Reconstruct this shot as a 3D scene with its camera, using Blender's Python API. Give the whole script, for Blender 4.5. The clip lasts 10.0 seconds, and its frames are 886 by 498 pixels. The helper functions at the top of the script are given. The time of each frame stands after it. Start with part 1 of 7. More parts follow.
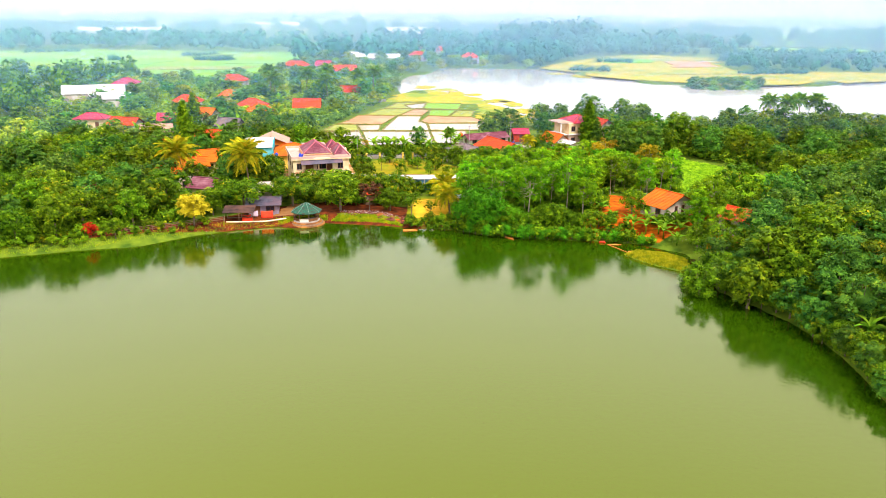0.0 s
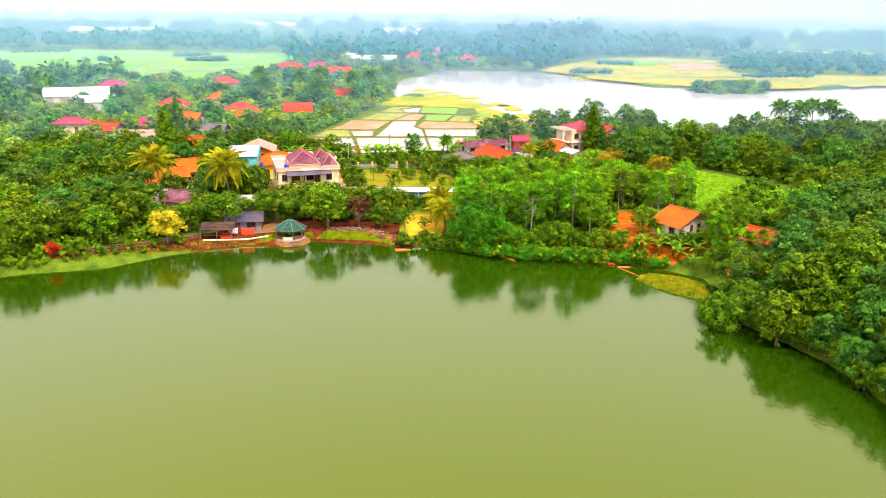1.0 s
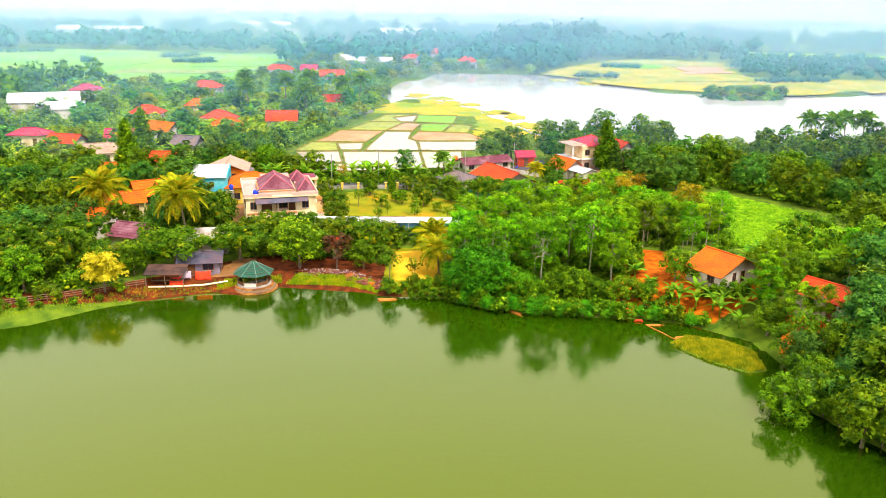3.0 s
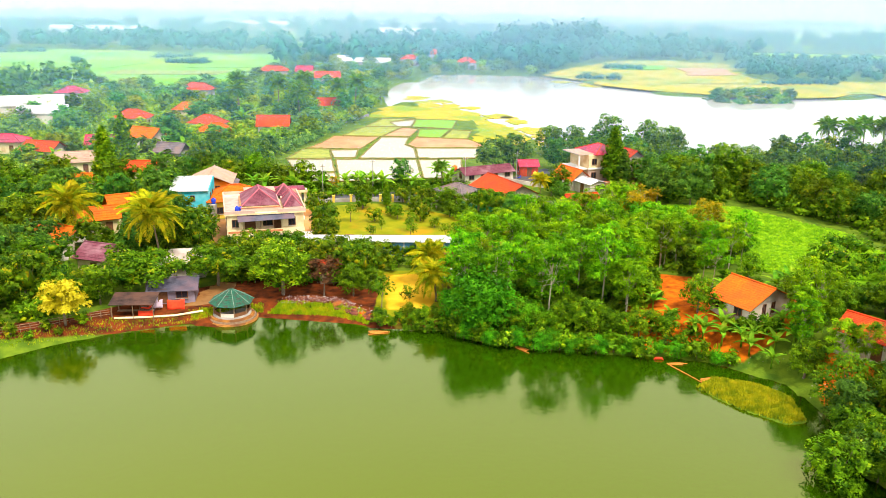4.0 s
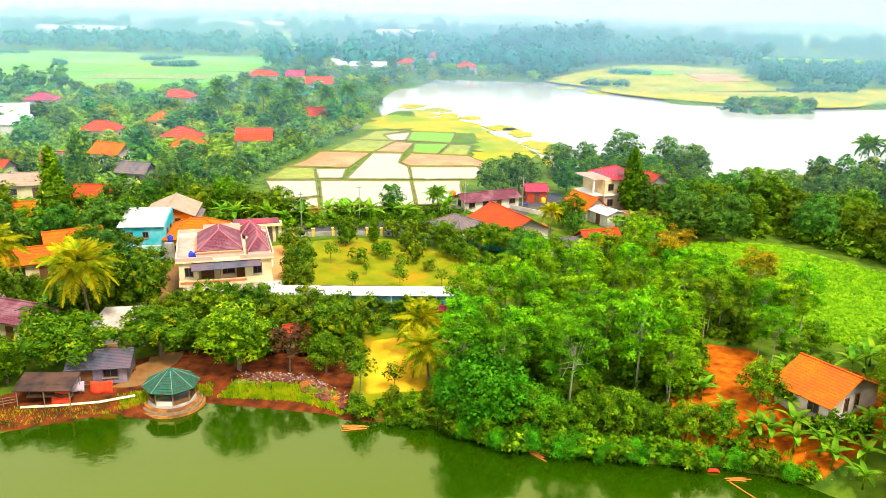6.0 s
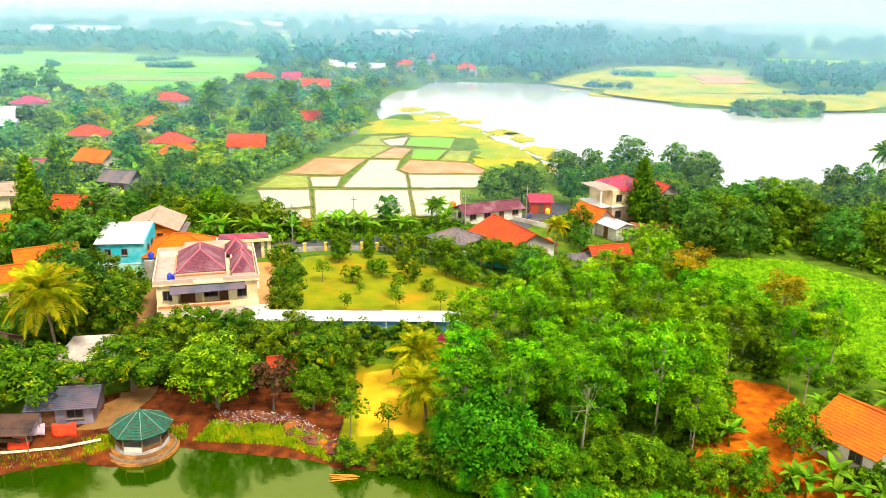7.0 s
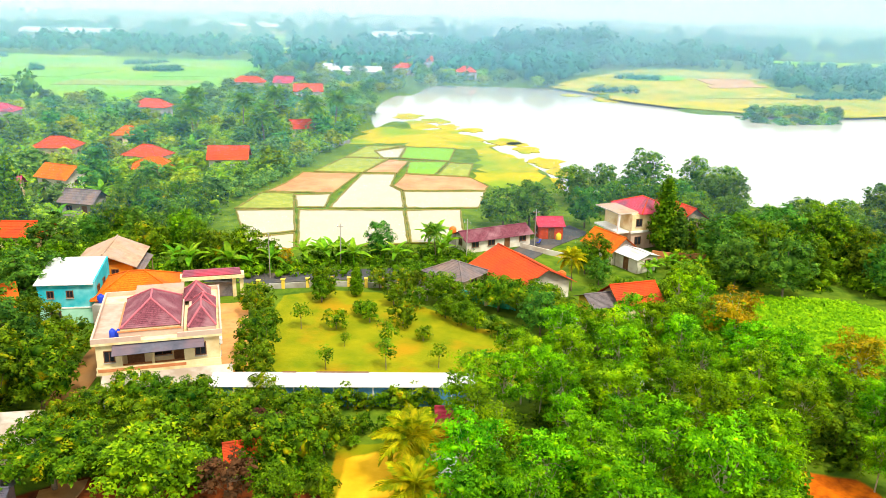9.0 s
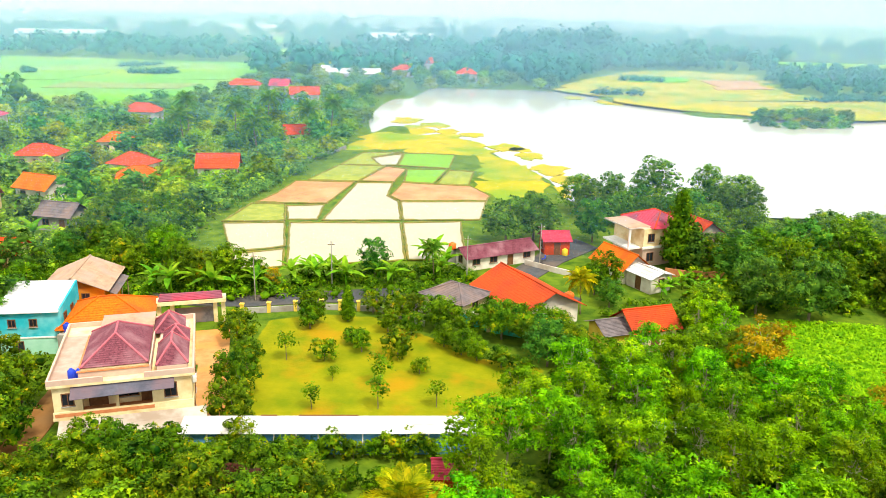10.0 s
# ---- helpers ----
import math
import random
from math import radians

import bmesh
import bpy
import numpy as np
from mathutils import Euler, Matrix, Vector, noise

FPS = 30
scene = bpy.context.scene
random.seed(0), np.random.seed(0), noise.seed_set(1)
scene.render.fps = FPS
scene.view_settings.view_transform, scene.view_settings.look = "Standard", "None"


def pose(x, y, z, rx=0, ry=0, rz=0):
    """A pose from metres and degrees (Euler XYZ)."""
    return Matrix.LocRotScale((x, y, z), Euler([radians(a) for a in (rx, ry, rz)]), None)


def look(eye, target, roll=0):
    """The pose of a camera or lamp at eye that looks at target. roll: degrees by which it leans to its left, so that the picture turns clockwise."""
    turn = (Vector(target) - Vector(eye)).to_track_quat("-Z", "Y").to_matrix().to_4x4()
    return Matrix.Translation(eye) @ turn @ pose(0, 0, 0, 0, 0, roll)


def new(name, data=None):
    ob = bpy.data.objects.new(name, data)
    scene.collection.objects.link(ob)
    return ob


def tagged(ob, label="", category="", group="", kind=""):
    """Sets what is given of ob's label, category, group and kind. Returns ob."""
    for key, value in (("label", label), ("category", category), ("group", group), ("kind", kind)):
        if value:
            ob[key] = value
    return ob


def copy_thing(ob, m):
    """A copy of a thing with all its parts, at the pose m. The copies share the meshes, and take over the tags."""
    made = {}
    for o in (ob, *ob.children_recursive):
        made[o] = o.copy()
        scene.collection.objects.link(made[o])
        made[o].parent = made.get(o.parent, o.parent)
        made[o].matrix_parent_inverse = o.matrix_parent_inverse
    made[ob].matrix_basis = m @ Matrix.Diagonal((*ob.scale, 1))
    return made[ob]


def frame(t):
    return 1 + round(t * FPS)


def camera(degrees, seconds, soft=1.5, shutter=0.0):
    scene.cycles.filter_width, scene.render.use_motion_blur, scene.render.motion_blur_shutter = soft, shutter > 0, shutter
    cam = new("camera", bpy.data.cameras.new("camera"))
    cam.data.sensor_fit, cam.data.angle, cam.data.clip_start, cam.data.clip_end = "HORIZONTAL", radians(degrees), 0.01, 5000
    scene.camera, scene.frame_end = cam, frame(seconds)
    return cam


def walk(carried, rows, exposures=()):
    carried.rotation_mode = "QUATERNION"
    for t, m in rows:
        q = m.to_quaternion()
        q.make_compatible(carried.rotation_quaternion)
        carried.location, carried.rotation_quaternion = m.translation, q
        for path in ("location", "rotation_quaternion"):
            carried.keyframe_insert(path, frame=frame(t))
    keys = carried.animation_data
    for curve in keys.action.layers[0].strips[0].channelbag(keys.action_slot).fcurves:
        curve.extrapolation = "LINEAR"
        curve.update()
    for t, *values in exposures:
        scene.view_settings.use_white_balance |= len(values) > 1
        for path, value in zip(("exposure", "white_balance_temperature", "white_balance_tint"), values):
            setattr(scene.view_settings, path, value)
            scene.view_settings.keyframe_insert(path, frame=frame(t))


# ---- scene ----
cam = camera(58.0, 10.0, soft=0.55)
PATH = [
    (0, (3.918, -40.085, 39.264), (3.849, -38.175, 38.675), 0.5),
    (0.5, (3.876, -34.199, 39.268), (3.81, -32.289, 38.679), 0.5),
    (1, (3.866, -28.274, 39.24), (3.803, -26.363, 38.652), 0.7),
    (1.5, (3.844, -22.331, 39.233), (3.783, -20.421, 38.643), 0.8),
    (2, (3.882, -16.46, 39.316), (3.822, -14.55, 38.727), 0.8),
    (2.5, (3.941, -10.88, 39.412), (3.88, -8.97, 38.823), 0.9),
    (4, (3.647, 6.004, 39.703), (3.589, 7.914, 39.112), 1.0),
    (4.5, (3.588, 11.875, 39.806), (3.53, 13.784, 39.215), 1.1),
    (5, (3.468, 18.095, 40.021), (3.409, 20.005, 39.43), 1.1),
    (5.5, (3.387, 23.547, 40.203), (3.33, 25.457, 39.613), 1.2),
    (7, (3.069, 36.612, 40.558), (3.015, 38.522, 39.968), 1.3),
    (7.5, (2.874, 40.866, 40.495), (2.82, 42.777, 39.907), 1.3),
    (8, (2.685, 45.16, 40.422), (2.632, 47.071, 39.834), 1.3),
    (8.5, (2.568, 49.48, 40.458), (2.517, 51.391, 39.871), 1.3),
    (9, (2.489, 53.875, 40.482), (2.438, 55.786, 39.895), 1.3),
    (9.5, (2.468, 58.368, 40.509), (2.417, 60.279, 39.922), 1.3),
    (10, (2.488, 62.838, 40.512), (2.435, 64.75, 39.926), 1.2),
]
walk(cam, [(t, look(eye, target, roll)) for t, eye, target, roll in PATH], [(0.0, 0.02, 6550, 25), (2.5, 0.02, 6600, 20), (5.0, 0.01, 6700, 11), (10.0, -0.08, 6800, 6)])

# ---- light: a bright, hazy overcast sky with a broad soft sun ----
SUN_EL, SUN_AZ = 58.0, 325.0
world = bpy.data.worlds.new("overcast_sky")
scene.world = world
world.use_nodes = True
wn, wl = world.node_tree.nodes, world.node_tree.links
wn.clear()
w_out = wn.new("ShaderNodeOutputWorld")
w_bg = wn.new("ShaderNodeBackground")
w_sky = wn.new("ShaderNodeTexSky")
w_sky.sky_type = "NISHITA"
w_sky.sun_disc = False
w_sky.sun_elevation = radians(SUN_EL)
w_sky.sun_rotation = radians(SUN_AZ)
w_sky.dust_density = 4.0
w_mix = wn.new("ShaderNodeMix")
w_mix.data_type = "RGBA"
w_mix.inputs[0].default_value = 0.82
w_mix.inputs[7].default_value = (13.6, 13.6, 13.5, 1.0)
wl.new(w_sky.outputs[0], w_mix.inputs[6])
wl.new(w_mix.outputs[2], w_bg.inputs[0])
w_bg.inputs[1].default_value = 0.15
wl.new(w_bg.outputs[0], w_out.inputs[0])

sun_data = bpy.data.lights.new("sun", "SUN")
sun_data.energy = 5.0
sun_data.angle = radians(11)
sun_data.color = (1.0, 0.95, 0.84)
sun = new("sun", sun_data)
sun.rotation_euler = (radians(90 - SUN_EL), 0, radians(-SUN_AZ))

# ---- materials ----
def rgb(c):
    return (c[0], c[1], c[2], 1.0)


def shade(c, k):
    return tuple(min(1.0, max(0.0, v * k)) for v in c)


def surface(name, dark, light, scale=1.0, rough=0.85, bump=0.3, bump_scale=None, metal=0.0, stain=None, stain_scale=0.15,
            random_amount=0.0, spec=0.15):
    """A worn surface: two colours mixed by fine noise, an optional broad stain and a bump."""
    m = bpy.data.materials.new(name)
    m.use_nodes = True
    n, l = m.node_tree.nodes, m.node_tree.links
    b = n["Principled BSDF"]
    b.inputs["Roughness"].default_value = rough
    b.inputs["Metallic"].default_value = metal
    b.inputs["Specular IOR Level"].default_value = spec
    tc = n.new("ShaderNodeNewGeometry")
    fine = n.new("ShaderNodeTexNoise")
    fine.inputs["Scale"].default_value = scale
    fine.inputs["Detail"].default_value = 6
    fine.inputs["Roughness"].default_value = 0.65
    l.new(tc.outputs["Position"], fine.inputs["Vector"])
    ramp = n.new("ShaderNodeValToRGB")
    ramp.color_ramp.elements[0].position, ramp.color_ramp.elements[1].position = 0.3, 0.7
    ramp.color_ramp.elements[0].color, ramp.color_ramp.elements[1].color = rgb(dark), rgb(light)
    l.new(fine.outputs[0], ramp.inputs[0])
    colour = ramp.outputs[0]
    if stain:
        broad = n.new("ShaderNodeTexNoise")
        broad.inputs["Scale"].default_value = stain_scale
        broad.inputs["Detail"].default_value = 4
        l.new(tc.outputs["Position"], broad.inputs["Vector"])
        r2 = n.new("ShaderNodeValToRGB")
        r2.color_ramp.elements[0].position, r2.color_ramp.elements[1].position = 0.45, 0.65
        l.new(broad.outputs[0], r2.inputs[0])
        mx = n.new("ShaderNodeMix")
        mx.data_type = "RGBA"
        l.new(r2.outputs[0], mx.inputs[0])
        l.new(colour, mx.inputs[6])
        mx.inputs[7].default_value = rgb(stain)
        colour = mx.outputs[2]
    if random_amount:
        info = n.new("ShaderNodeObjectInfo")
        hsv = n.new("ShaderNodeHueSaturation")
        mr = n.new("ShaderNodeMapRange")
        mr.inputs[3].default_value, mr.inputs[4].default_value = 1 - random_amount, 1 + random_amount
        l.new(info.outputs["Random"], mr.inputs[0])
        l.new(mr.outputs[0], hsv.inputs["Value"])
        l.new(colour, hsv.inputs["Color"])
        colour = hsv.outputs[0]
    l.new(colour, b.inputs["Base Color"])
    if bump:
        bn = n.new("ShaderNodeTexNoise")
        bn.inputs["Scale"].default_value = bump_scale or scale * 2
        bn.inputs["Detail"].default_value = 5
        l.new(tc.outputs["Position"], bn.inputs["Vector"])
        bp = n.new("ShaderNodeBump")
        bp.inputs["Strength"].default_value = bump
        bp.inputs["Distance"].default_value = 0.05
        l.new(bn.outputs[0], bp.inputs["Height"])
        l.new(bp.outputs[0], b.inputs["Normal"])
    return m


def foliage(name, dark, light, tip=None, hue=0.02, value=0.25, through_light=0.3):
    """Leaves: colour differs from tree to tree and from leaf to leaf; light comes through them."""
    m = bpy.data.materials.new(name)
    m.use_nodes = True
    n, l = m.node_tree.nodes, m.node_tree.links
    b = n["Principled BSDF"]
    b.inputs["Roughness"].default_value = 0.6
    b.inputs["Specular IOR Level"].default_value = 0.08
    geo = n.new("ShaderNodeNewGeometry")
    info = n.new("ShaderNodeObjectInfo")
    ramp = n.new("ShaderNodeValToRGB")
    e = ramp.color_ramp.elements
    e[0].position, e[1].position = 0.18, 0.72
    e[0].color, e[1].color = rgb(dark), rgb(light)
    if tip:
        k = e.new(1.0)
        k.color = rgb(tip)
    # tone: half by the leaf, half by the spray it sits in
    patchy = n.new("ShaderNodeTexNoise")
    patchy.inputs["Scale"].default_value = 0.9
    patchy.inputs["Detail"].default_value = 3
    l.new(geo.outputs["Position"], patchy.inputs["Vector"])
    spread = n.new("ShaderNodeMapRange")
    spread.inputs[1].default_value, spread.inputs[2].default_value = 0.32, 0.68
    spread.inputs[3].default_value, spread.inputs[4].default_value = 0.0, 0.68
    l.new(patchy.outputs[0], spread.inputs[0])
    tone = n.new("ShaderNodeMath")
    tone.operation = "MULTIPLY_ADD"
    tone.inputs[1].default_value = 0.32
    l.new(geo.outputs["Random Per Island"], tone.inputs[0])
    l.new(spread.outputs[0], tone.inputs[2])
    l.new(tone.outputs[0], ramp.inputs[0])
    hsv = n.new("ShaderNodeHueSaturation")
    for low, high, sock in ((0.5 - hue, 0.5 + hue, "Hue"), (1 - value, 1 + value, "Value")):
        mr = n.new("ShaderNodeMapRange")
        mr.inputs[3].default_value, mr.inputs[4].default_value = low, high
        if sock == "Hue":
            fr = n.new("ShaderNodeMath")
            fr.operation = "MULTIPLY"
            fr.inputs[1].default_value = 7.13
            l.new(info.outputs["Random"], fr.inputs[0])
            fr2 = n.new("ShaderNodeMath")
            fr2.operation = "FRACT"
            l.new(fr.outputs[0], fr2.inputs[0])
            l.new(fr2.outputs[0], mr.inputs[0])
        else:
            l.new(info.outputs["Random"], mr.inputs[0])
        l.new(mr.outputs[0], hsv.inputs[sock])
    l.new(ramp.outputs[0], hsv.inputs["Color"])
    l.new(hsv.outputs[0], b.inputs["Base Color"])
    tr = n.new("ShaderNodeBsdfTranslucent")
    l.new(hsv.outputs[0], tr.inputs[0])
    mx = n.new("ShaderNodeMixShader")
    mx.inputs[0].default_value = through_light
    l.new(b.outputs[0], mx.inputs[1])
    l.new(tr.outputs[0], mx.inputs[2])
    l.new(mx.outputs[0], n["Material Output"].inputs[0])
    return m


def water(name, water_colour, water_colour2, rough=0.05, ripple=0.12, scale=1.2, patch=0.03, gloss=0.5, tint=(1.0, 1.0, 1.0), ior=1.333):
    m = bpy.data.materials.new(name)
    m.use_nodes = True
    n, l = m.node_tree.nodes, m.node_tree.links
    b = n["Principled BSDF"]
    b.inputs["Roughness"].default_value = rough
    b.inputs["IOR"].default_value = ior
    b.inputs["Specular IOR Level"].default_value = gloss
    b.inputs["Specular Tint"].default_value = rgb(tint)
    geo = n.new("ShaderNodeNewGeometry")
    broad = n.new("ShaderNodeTexNoise")
    broad.inputs["Scale"].default_value = patch
    l.new(geo.outputs["Position"], broad.inputs["Vector"])
    mx = n.new("ShaderNodeMix")
    mx.data_type = "RGBA"
    mx.inputs[6].default_value, mx.inputs[7].default_value = rgb(water_colour), rgb(water_colour2)
    l.new(broad.outputs[0], mx.inputs[0])
    l.new(mx.outputs[2], b.inputs["Base Color"])
    bn = n.new("ShaderNodeTexNoise")
    bn.inputs["Scale"].default_value = scale
    bn.inputs["Detail"].default_value = 3
    l.new(geo.outputs["Position"], bn.inputs["Vector"])
    bp = n.new("ShaderNodeBump")
    bp.inputs["Strength"].default_value = ripple
    bp.inputs["Distance"].default_value = 0.1
    l.new(bn.outputs[0], bp.inputs["Height"])
    l.new(bp.outputs[0], b.inputs["Normal"])
    return m


def ground_material():
    """Grass, bare red soil and lawn, by the soil map kept with the ground."""
    m = bpy.data.materials.new("ground")
    m.use_nodes = True
    n, l = m.node_tree.nodes, m.node_tree.links
    b = n["Principled BSDF"]
    b.inputs["Roughness"].default_value = 0.95
    b.inputs["Specular IOR Level"].default_value = 0.1
    geo = n.new("ShaderNodeNewGeometry")
    att = n.new("ShaderNodeAttribute")
    att.attribute_name = "soil_map"
    sep = n.new("ShaderNodeSeparateColor")
    l.new(att.outputs["Color"], sep.inputs[0])

    def noise_of(scale, detail=5):
        t = n.new("ShaderNodeTexNoise")
        t.inputs["Scale"].default_value = scale
        t.inputs["Detail"].default_value = detail
        l.new(geo.outputs["Position"], t.inputs["Vector"])
        return t.outputs[0]

    def ramp_of(value, c0, c1, p0=0.3, p1=0.7):
        r = n.new("ShaderNodeValToRGB")
        r.color_ramp.elements[0].position, r.color_ramp.elements[1].position = p0, p1
        r.color_ramp.elements[0].color, r.color_ramp.elements[1].color = rgb(c0), rgb(c1)
        l.new(value, r.inputs[0])
        return r.outputs[0]

    def lay(base, over, weight, soft=0.12, jitter=0.45):
        a = n.new("ShaderNodeMath")
        a.operation = "MULTIPLY_ADD"
        l.new(noise_of(0.55), a.inputs[0])
        a.inputs[1].default_value = jitter
        l.new(weight, a.inputs[2])
        mr = n.new("ShaderNodeMapRange")
        mr.interpolation_type = "SMOOTHSTEP"
        mid = 0.5 + jitter * 0.5
        mr.inputs[1].default_value, mr.inputs[2].default_value = mid - soft, mid + soft
        l.new(a.outputs[0], mr.inputs[0])
        mx = n.new("ShaderNodeMix")
        mx.data_type = "RGBA"
        l.new(mr.outputs[0], mx.inputs[0])
        l.new(base, mx.inputs[6])
        l.new(over, mx.inputs[7])
        return mx.outputs[2]

    rough_grass = ramp_of(noise_of(0.5), (0.035, 0.090, 0.006), (0.14, 0.21, 0.010))
    lawn_green = ramp_of(noise_of(0.35), (0.14, 0.18, 0.002), (0.27, 0.25, 0.004))
    worn = n.new("ShaderNodeMix")
    worn.data_type = "RGBA"
    l.new(ramp_of(noise_of(0.16), (0, 0, 0), (0.7, 0.7, 0.7), 0.52, 0.70), worn.inputs[0])
    l.new(lawn_green, worn.inputs[6])
    worn.inputs[7].default_value = (0.42, 0.20, 0.006, 1.0)
    lawn = worn.outputs[2]
    soil = ramp_of(noise_of(0.9), (0.24, 0.040, 0.003), (0.74, 0.165, 0.004))
    # tree shade is put into the dark maroon bank soil; the hill's is orange
    shaded_bank_soil = ramp_of(noise_of(0.9), (0.040, 0.012, 0.004), (0.20, 0.042, 0.007))
    sx = n.new("ShaderNodeSeparateXYZ")
    l.new(geo.outputs["Position"], sx.inputs[0])
    hill = n.new("ShaderNodeMapRange")
    hill.inputs[1].default_value, hill.inputs[2].default_value = 6.0, 20.0
    l.new(sx.outputs[0], hill.inputs[0])
    both = n.new("ShaderNodeMix")
    both.data_type = "RGBA"
    l.new(hill.outputs[0], both.inputs[0])
    l.new(shaded_bank_soil, both.inputs[6])
    l.new(soil, both.inputs[7])
    soil = both.outputs[2]
    sand = ramp_of(noise_of(0.22), (0.44, 0.25, 0.003), (0.82, 0.46, 0.022), 0.3, 0.66)
    c = lay(rough_grass, soil, sep.outputs[0])
    c = lay(c, lawn, sep.outputs[1])
    c = lay(c, sand, sep.outputs[2], 0.2)
    crop = ramp_of(noise_of(0.8), (0.10, 0.30, 0.004), (0.22, 0.44, 0.006))
    c = lay(c, crop, att.outputs["Alpha"])
    l.new(c, b.inputs["Base Color"])
    bp = n.new("ShaderNodeBump")
    bp.inputs["Strength"].default_value = 0.6
    bp.inputs["Distance"].default_value = 0.12
    l.new(noise_of(3.5), bp.inputs["Height"])
    l.new(bp.outputs[0], b.inputs["Normal"])
    return m


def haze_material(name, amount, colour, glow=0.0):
    """A thin sheet that imitates haze: mostly clear, with the haze tint in its colour."""
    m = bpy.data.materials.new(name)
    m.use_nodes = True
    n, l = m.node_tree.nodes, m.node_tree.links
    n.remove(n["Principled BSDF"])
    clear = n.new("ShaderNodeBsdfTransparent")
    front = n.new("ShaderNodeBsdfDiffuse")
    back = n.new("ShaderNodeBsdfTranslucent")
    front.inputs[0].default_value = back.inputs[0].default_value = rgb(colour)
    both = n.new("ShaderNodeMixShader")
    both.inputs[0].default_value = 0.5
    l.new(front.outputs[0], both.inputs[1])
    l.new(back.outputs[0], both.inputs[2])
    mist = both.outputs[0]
    if glow:  # the last sheet also glows, in place of the bright sky behind everything
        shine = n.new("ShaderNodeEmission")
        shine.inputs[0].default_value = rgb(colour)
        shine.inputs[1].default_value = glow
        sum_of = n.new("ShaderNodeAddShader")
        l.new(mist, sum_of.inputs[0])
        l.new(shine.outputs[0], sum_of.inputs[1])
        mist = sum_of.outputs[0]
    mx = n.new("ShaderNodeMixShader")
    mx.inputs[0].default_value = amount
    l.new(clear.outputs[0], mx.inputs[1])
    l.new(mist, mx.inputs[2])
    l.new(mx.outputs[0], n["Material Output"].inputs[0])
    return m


M = {}
M["ground"] = ground_material()
# IOR far above water's and a tinted specular strengthen and colour the sky reflection
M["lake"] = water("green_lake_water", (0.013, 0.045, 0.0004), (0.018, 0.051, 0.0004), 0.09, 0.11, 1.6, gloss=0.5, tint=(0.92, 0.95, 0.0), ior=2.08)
# pale base colour carries much of the white sky's reflection
M["far_lake"] = water("sky_whitened_lake_water", (0.50, 0.46, 0.40), (0.56, 0.52, 0.45), 0.08, 0.08, 0.8, ior=1.55)
M["paddy_water"] = water("silty_paddy_water", (0.40, 0.33, 0.20), (0.47, 0.39, 0.25), 0.08, 0.05, 1.5, 0.15)
M["mud"] = surface("wet_red_mud", (0.34, 0.12, 0.035), (0.50, 0.24, 0.08), 0.5, 0.45, 0.4, 2.0, stain=(0.44, 0.27, 0.11), stain_scale=0.2)
M["seedling"] = surface("rice_seedlings", (0.12, 0.30, 0.02), (0.22, 0.40, 0.04), 1.5, 0.9, 0.8, 6.0)
M["paddy_grass"] = surface("fallow_paddy_grass", (0.16, 0.22, 0.03), (0.36, 0.36, 0.06), 0.5, 0.9, 0.6, 3.0)
M["marsh"] = surface("yellow_marsh_grass", (0.26, 0.25, 0.006), (0.54, 0.38, 0.010), 0.25, 0.95, 0.8, 2.0, stain=(0.18, 0.28, 0.010), stain_scale=0.06)
M["bund"] = surface("grassy_earth_bund", (0.10, 0.15, 0.015), (0.28, 0.19, 0.05), 0.8, 0.95, 0.6)
M["field_soil"] = surface("field_soil", (0.10, 0.20, 0.012), (0.22, 0.33, 0.025), 0.6, 0.95, 0.6)
M["far_field"] = surface("far_rice_field", (0.09, 0.32, 0.006), (0.20, 0.42, 0.010), 0.03, 0.95, 0.0, stain=(0.30, 0.36, 0.03), stain_scale=0.012)
M["cream"] = surface("cream_paint", (0.70, 0.56, 0.30), (0.80, 0.68, 0.42), 1.2, 0.7, 0.1, stain=(0.60, 0.42, 0.20), stain_scale=0.5)
M["white_wall"] = surface("white_paint", (0.60, 0.54, 0.46), (0.74, 0.68, 0.60), 1.2, 0.7, 0.1, stain=(0.50, 0.40, 0.30), stain_scale=0.4)
M["pink_wall"] = surface("pale_pink_paint", (0.50, 0.32, 0.25), (0.60, 0.42, 0.34), 1.2, 0.7, 0.1, stain=(0.52, 0.38, 0.30), stain_scale=0.4)
M["turquoise"] = surface("turquoise_paint", (0.012, 0.36, 0.46), (0.03, 0.48, 0.56), 0.8, 0.7, 0.1, stain=(0.22, 0.60, 0.62), stain_scale=0.3)
M["mint"] = surface("mint_paint", (0.30, 0.60, 0.46), (0.42, 0.70, 0.56), 0.8, 0.7, 0.1)
M["orange_wall"] = surface("orange_paint", (0.66, 0.20, 0.006), (0.74, 0.27, 0.012), 0.8, 0.7, 0.1, stain=(0.62, 0.24, 0.04), stain_scale=0.4)
M["yellow_wall"] = surface("yellow_paint", (0.74, 0.46, 0.05), (0.82, 0.58, 0.10), 0.8, 0.7, 0.1)
M["plum_tile"] = surface("plum_roof_tiles", (0.085, 0.022, 0.035), (0.25, 0.070, 0.095), 5.0, 0.7, 0.8, 9, stain=(0.28, 0.13, 0.15), stain_scale=0.4)
M["plum_ridge"] = surface("plum_ridge_tiles", (0.42, 0.09, 0.12), (0.52, 0.14, 0.17), 2.0, 0.6, 0.2)
M["orange_tile"] = surface("orange_clay_tiles", (0.52, 0.080, 0.005), (0.82, 0.18, 0.008), 4.0, 0.85, 0.8, 8, stain=(0.46, 0.09, 0.012), stain_scale=0.3)
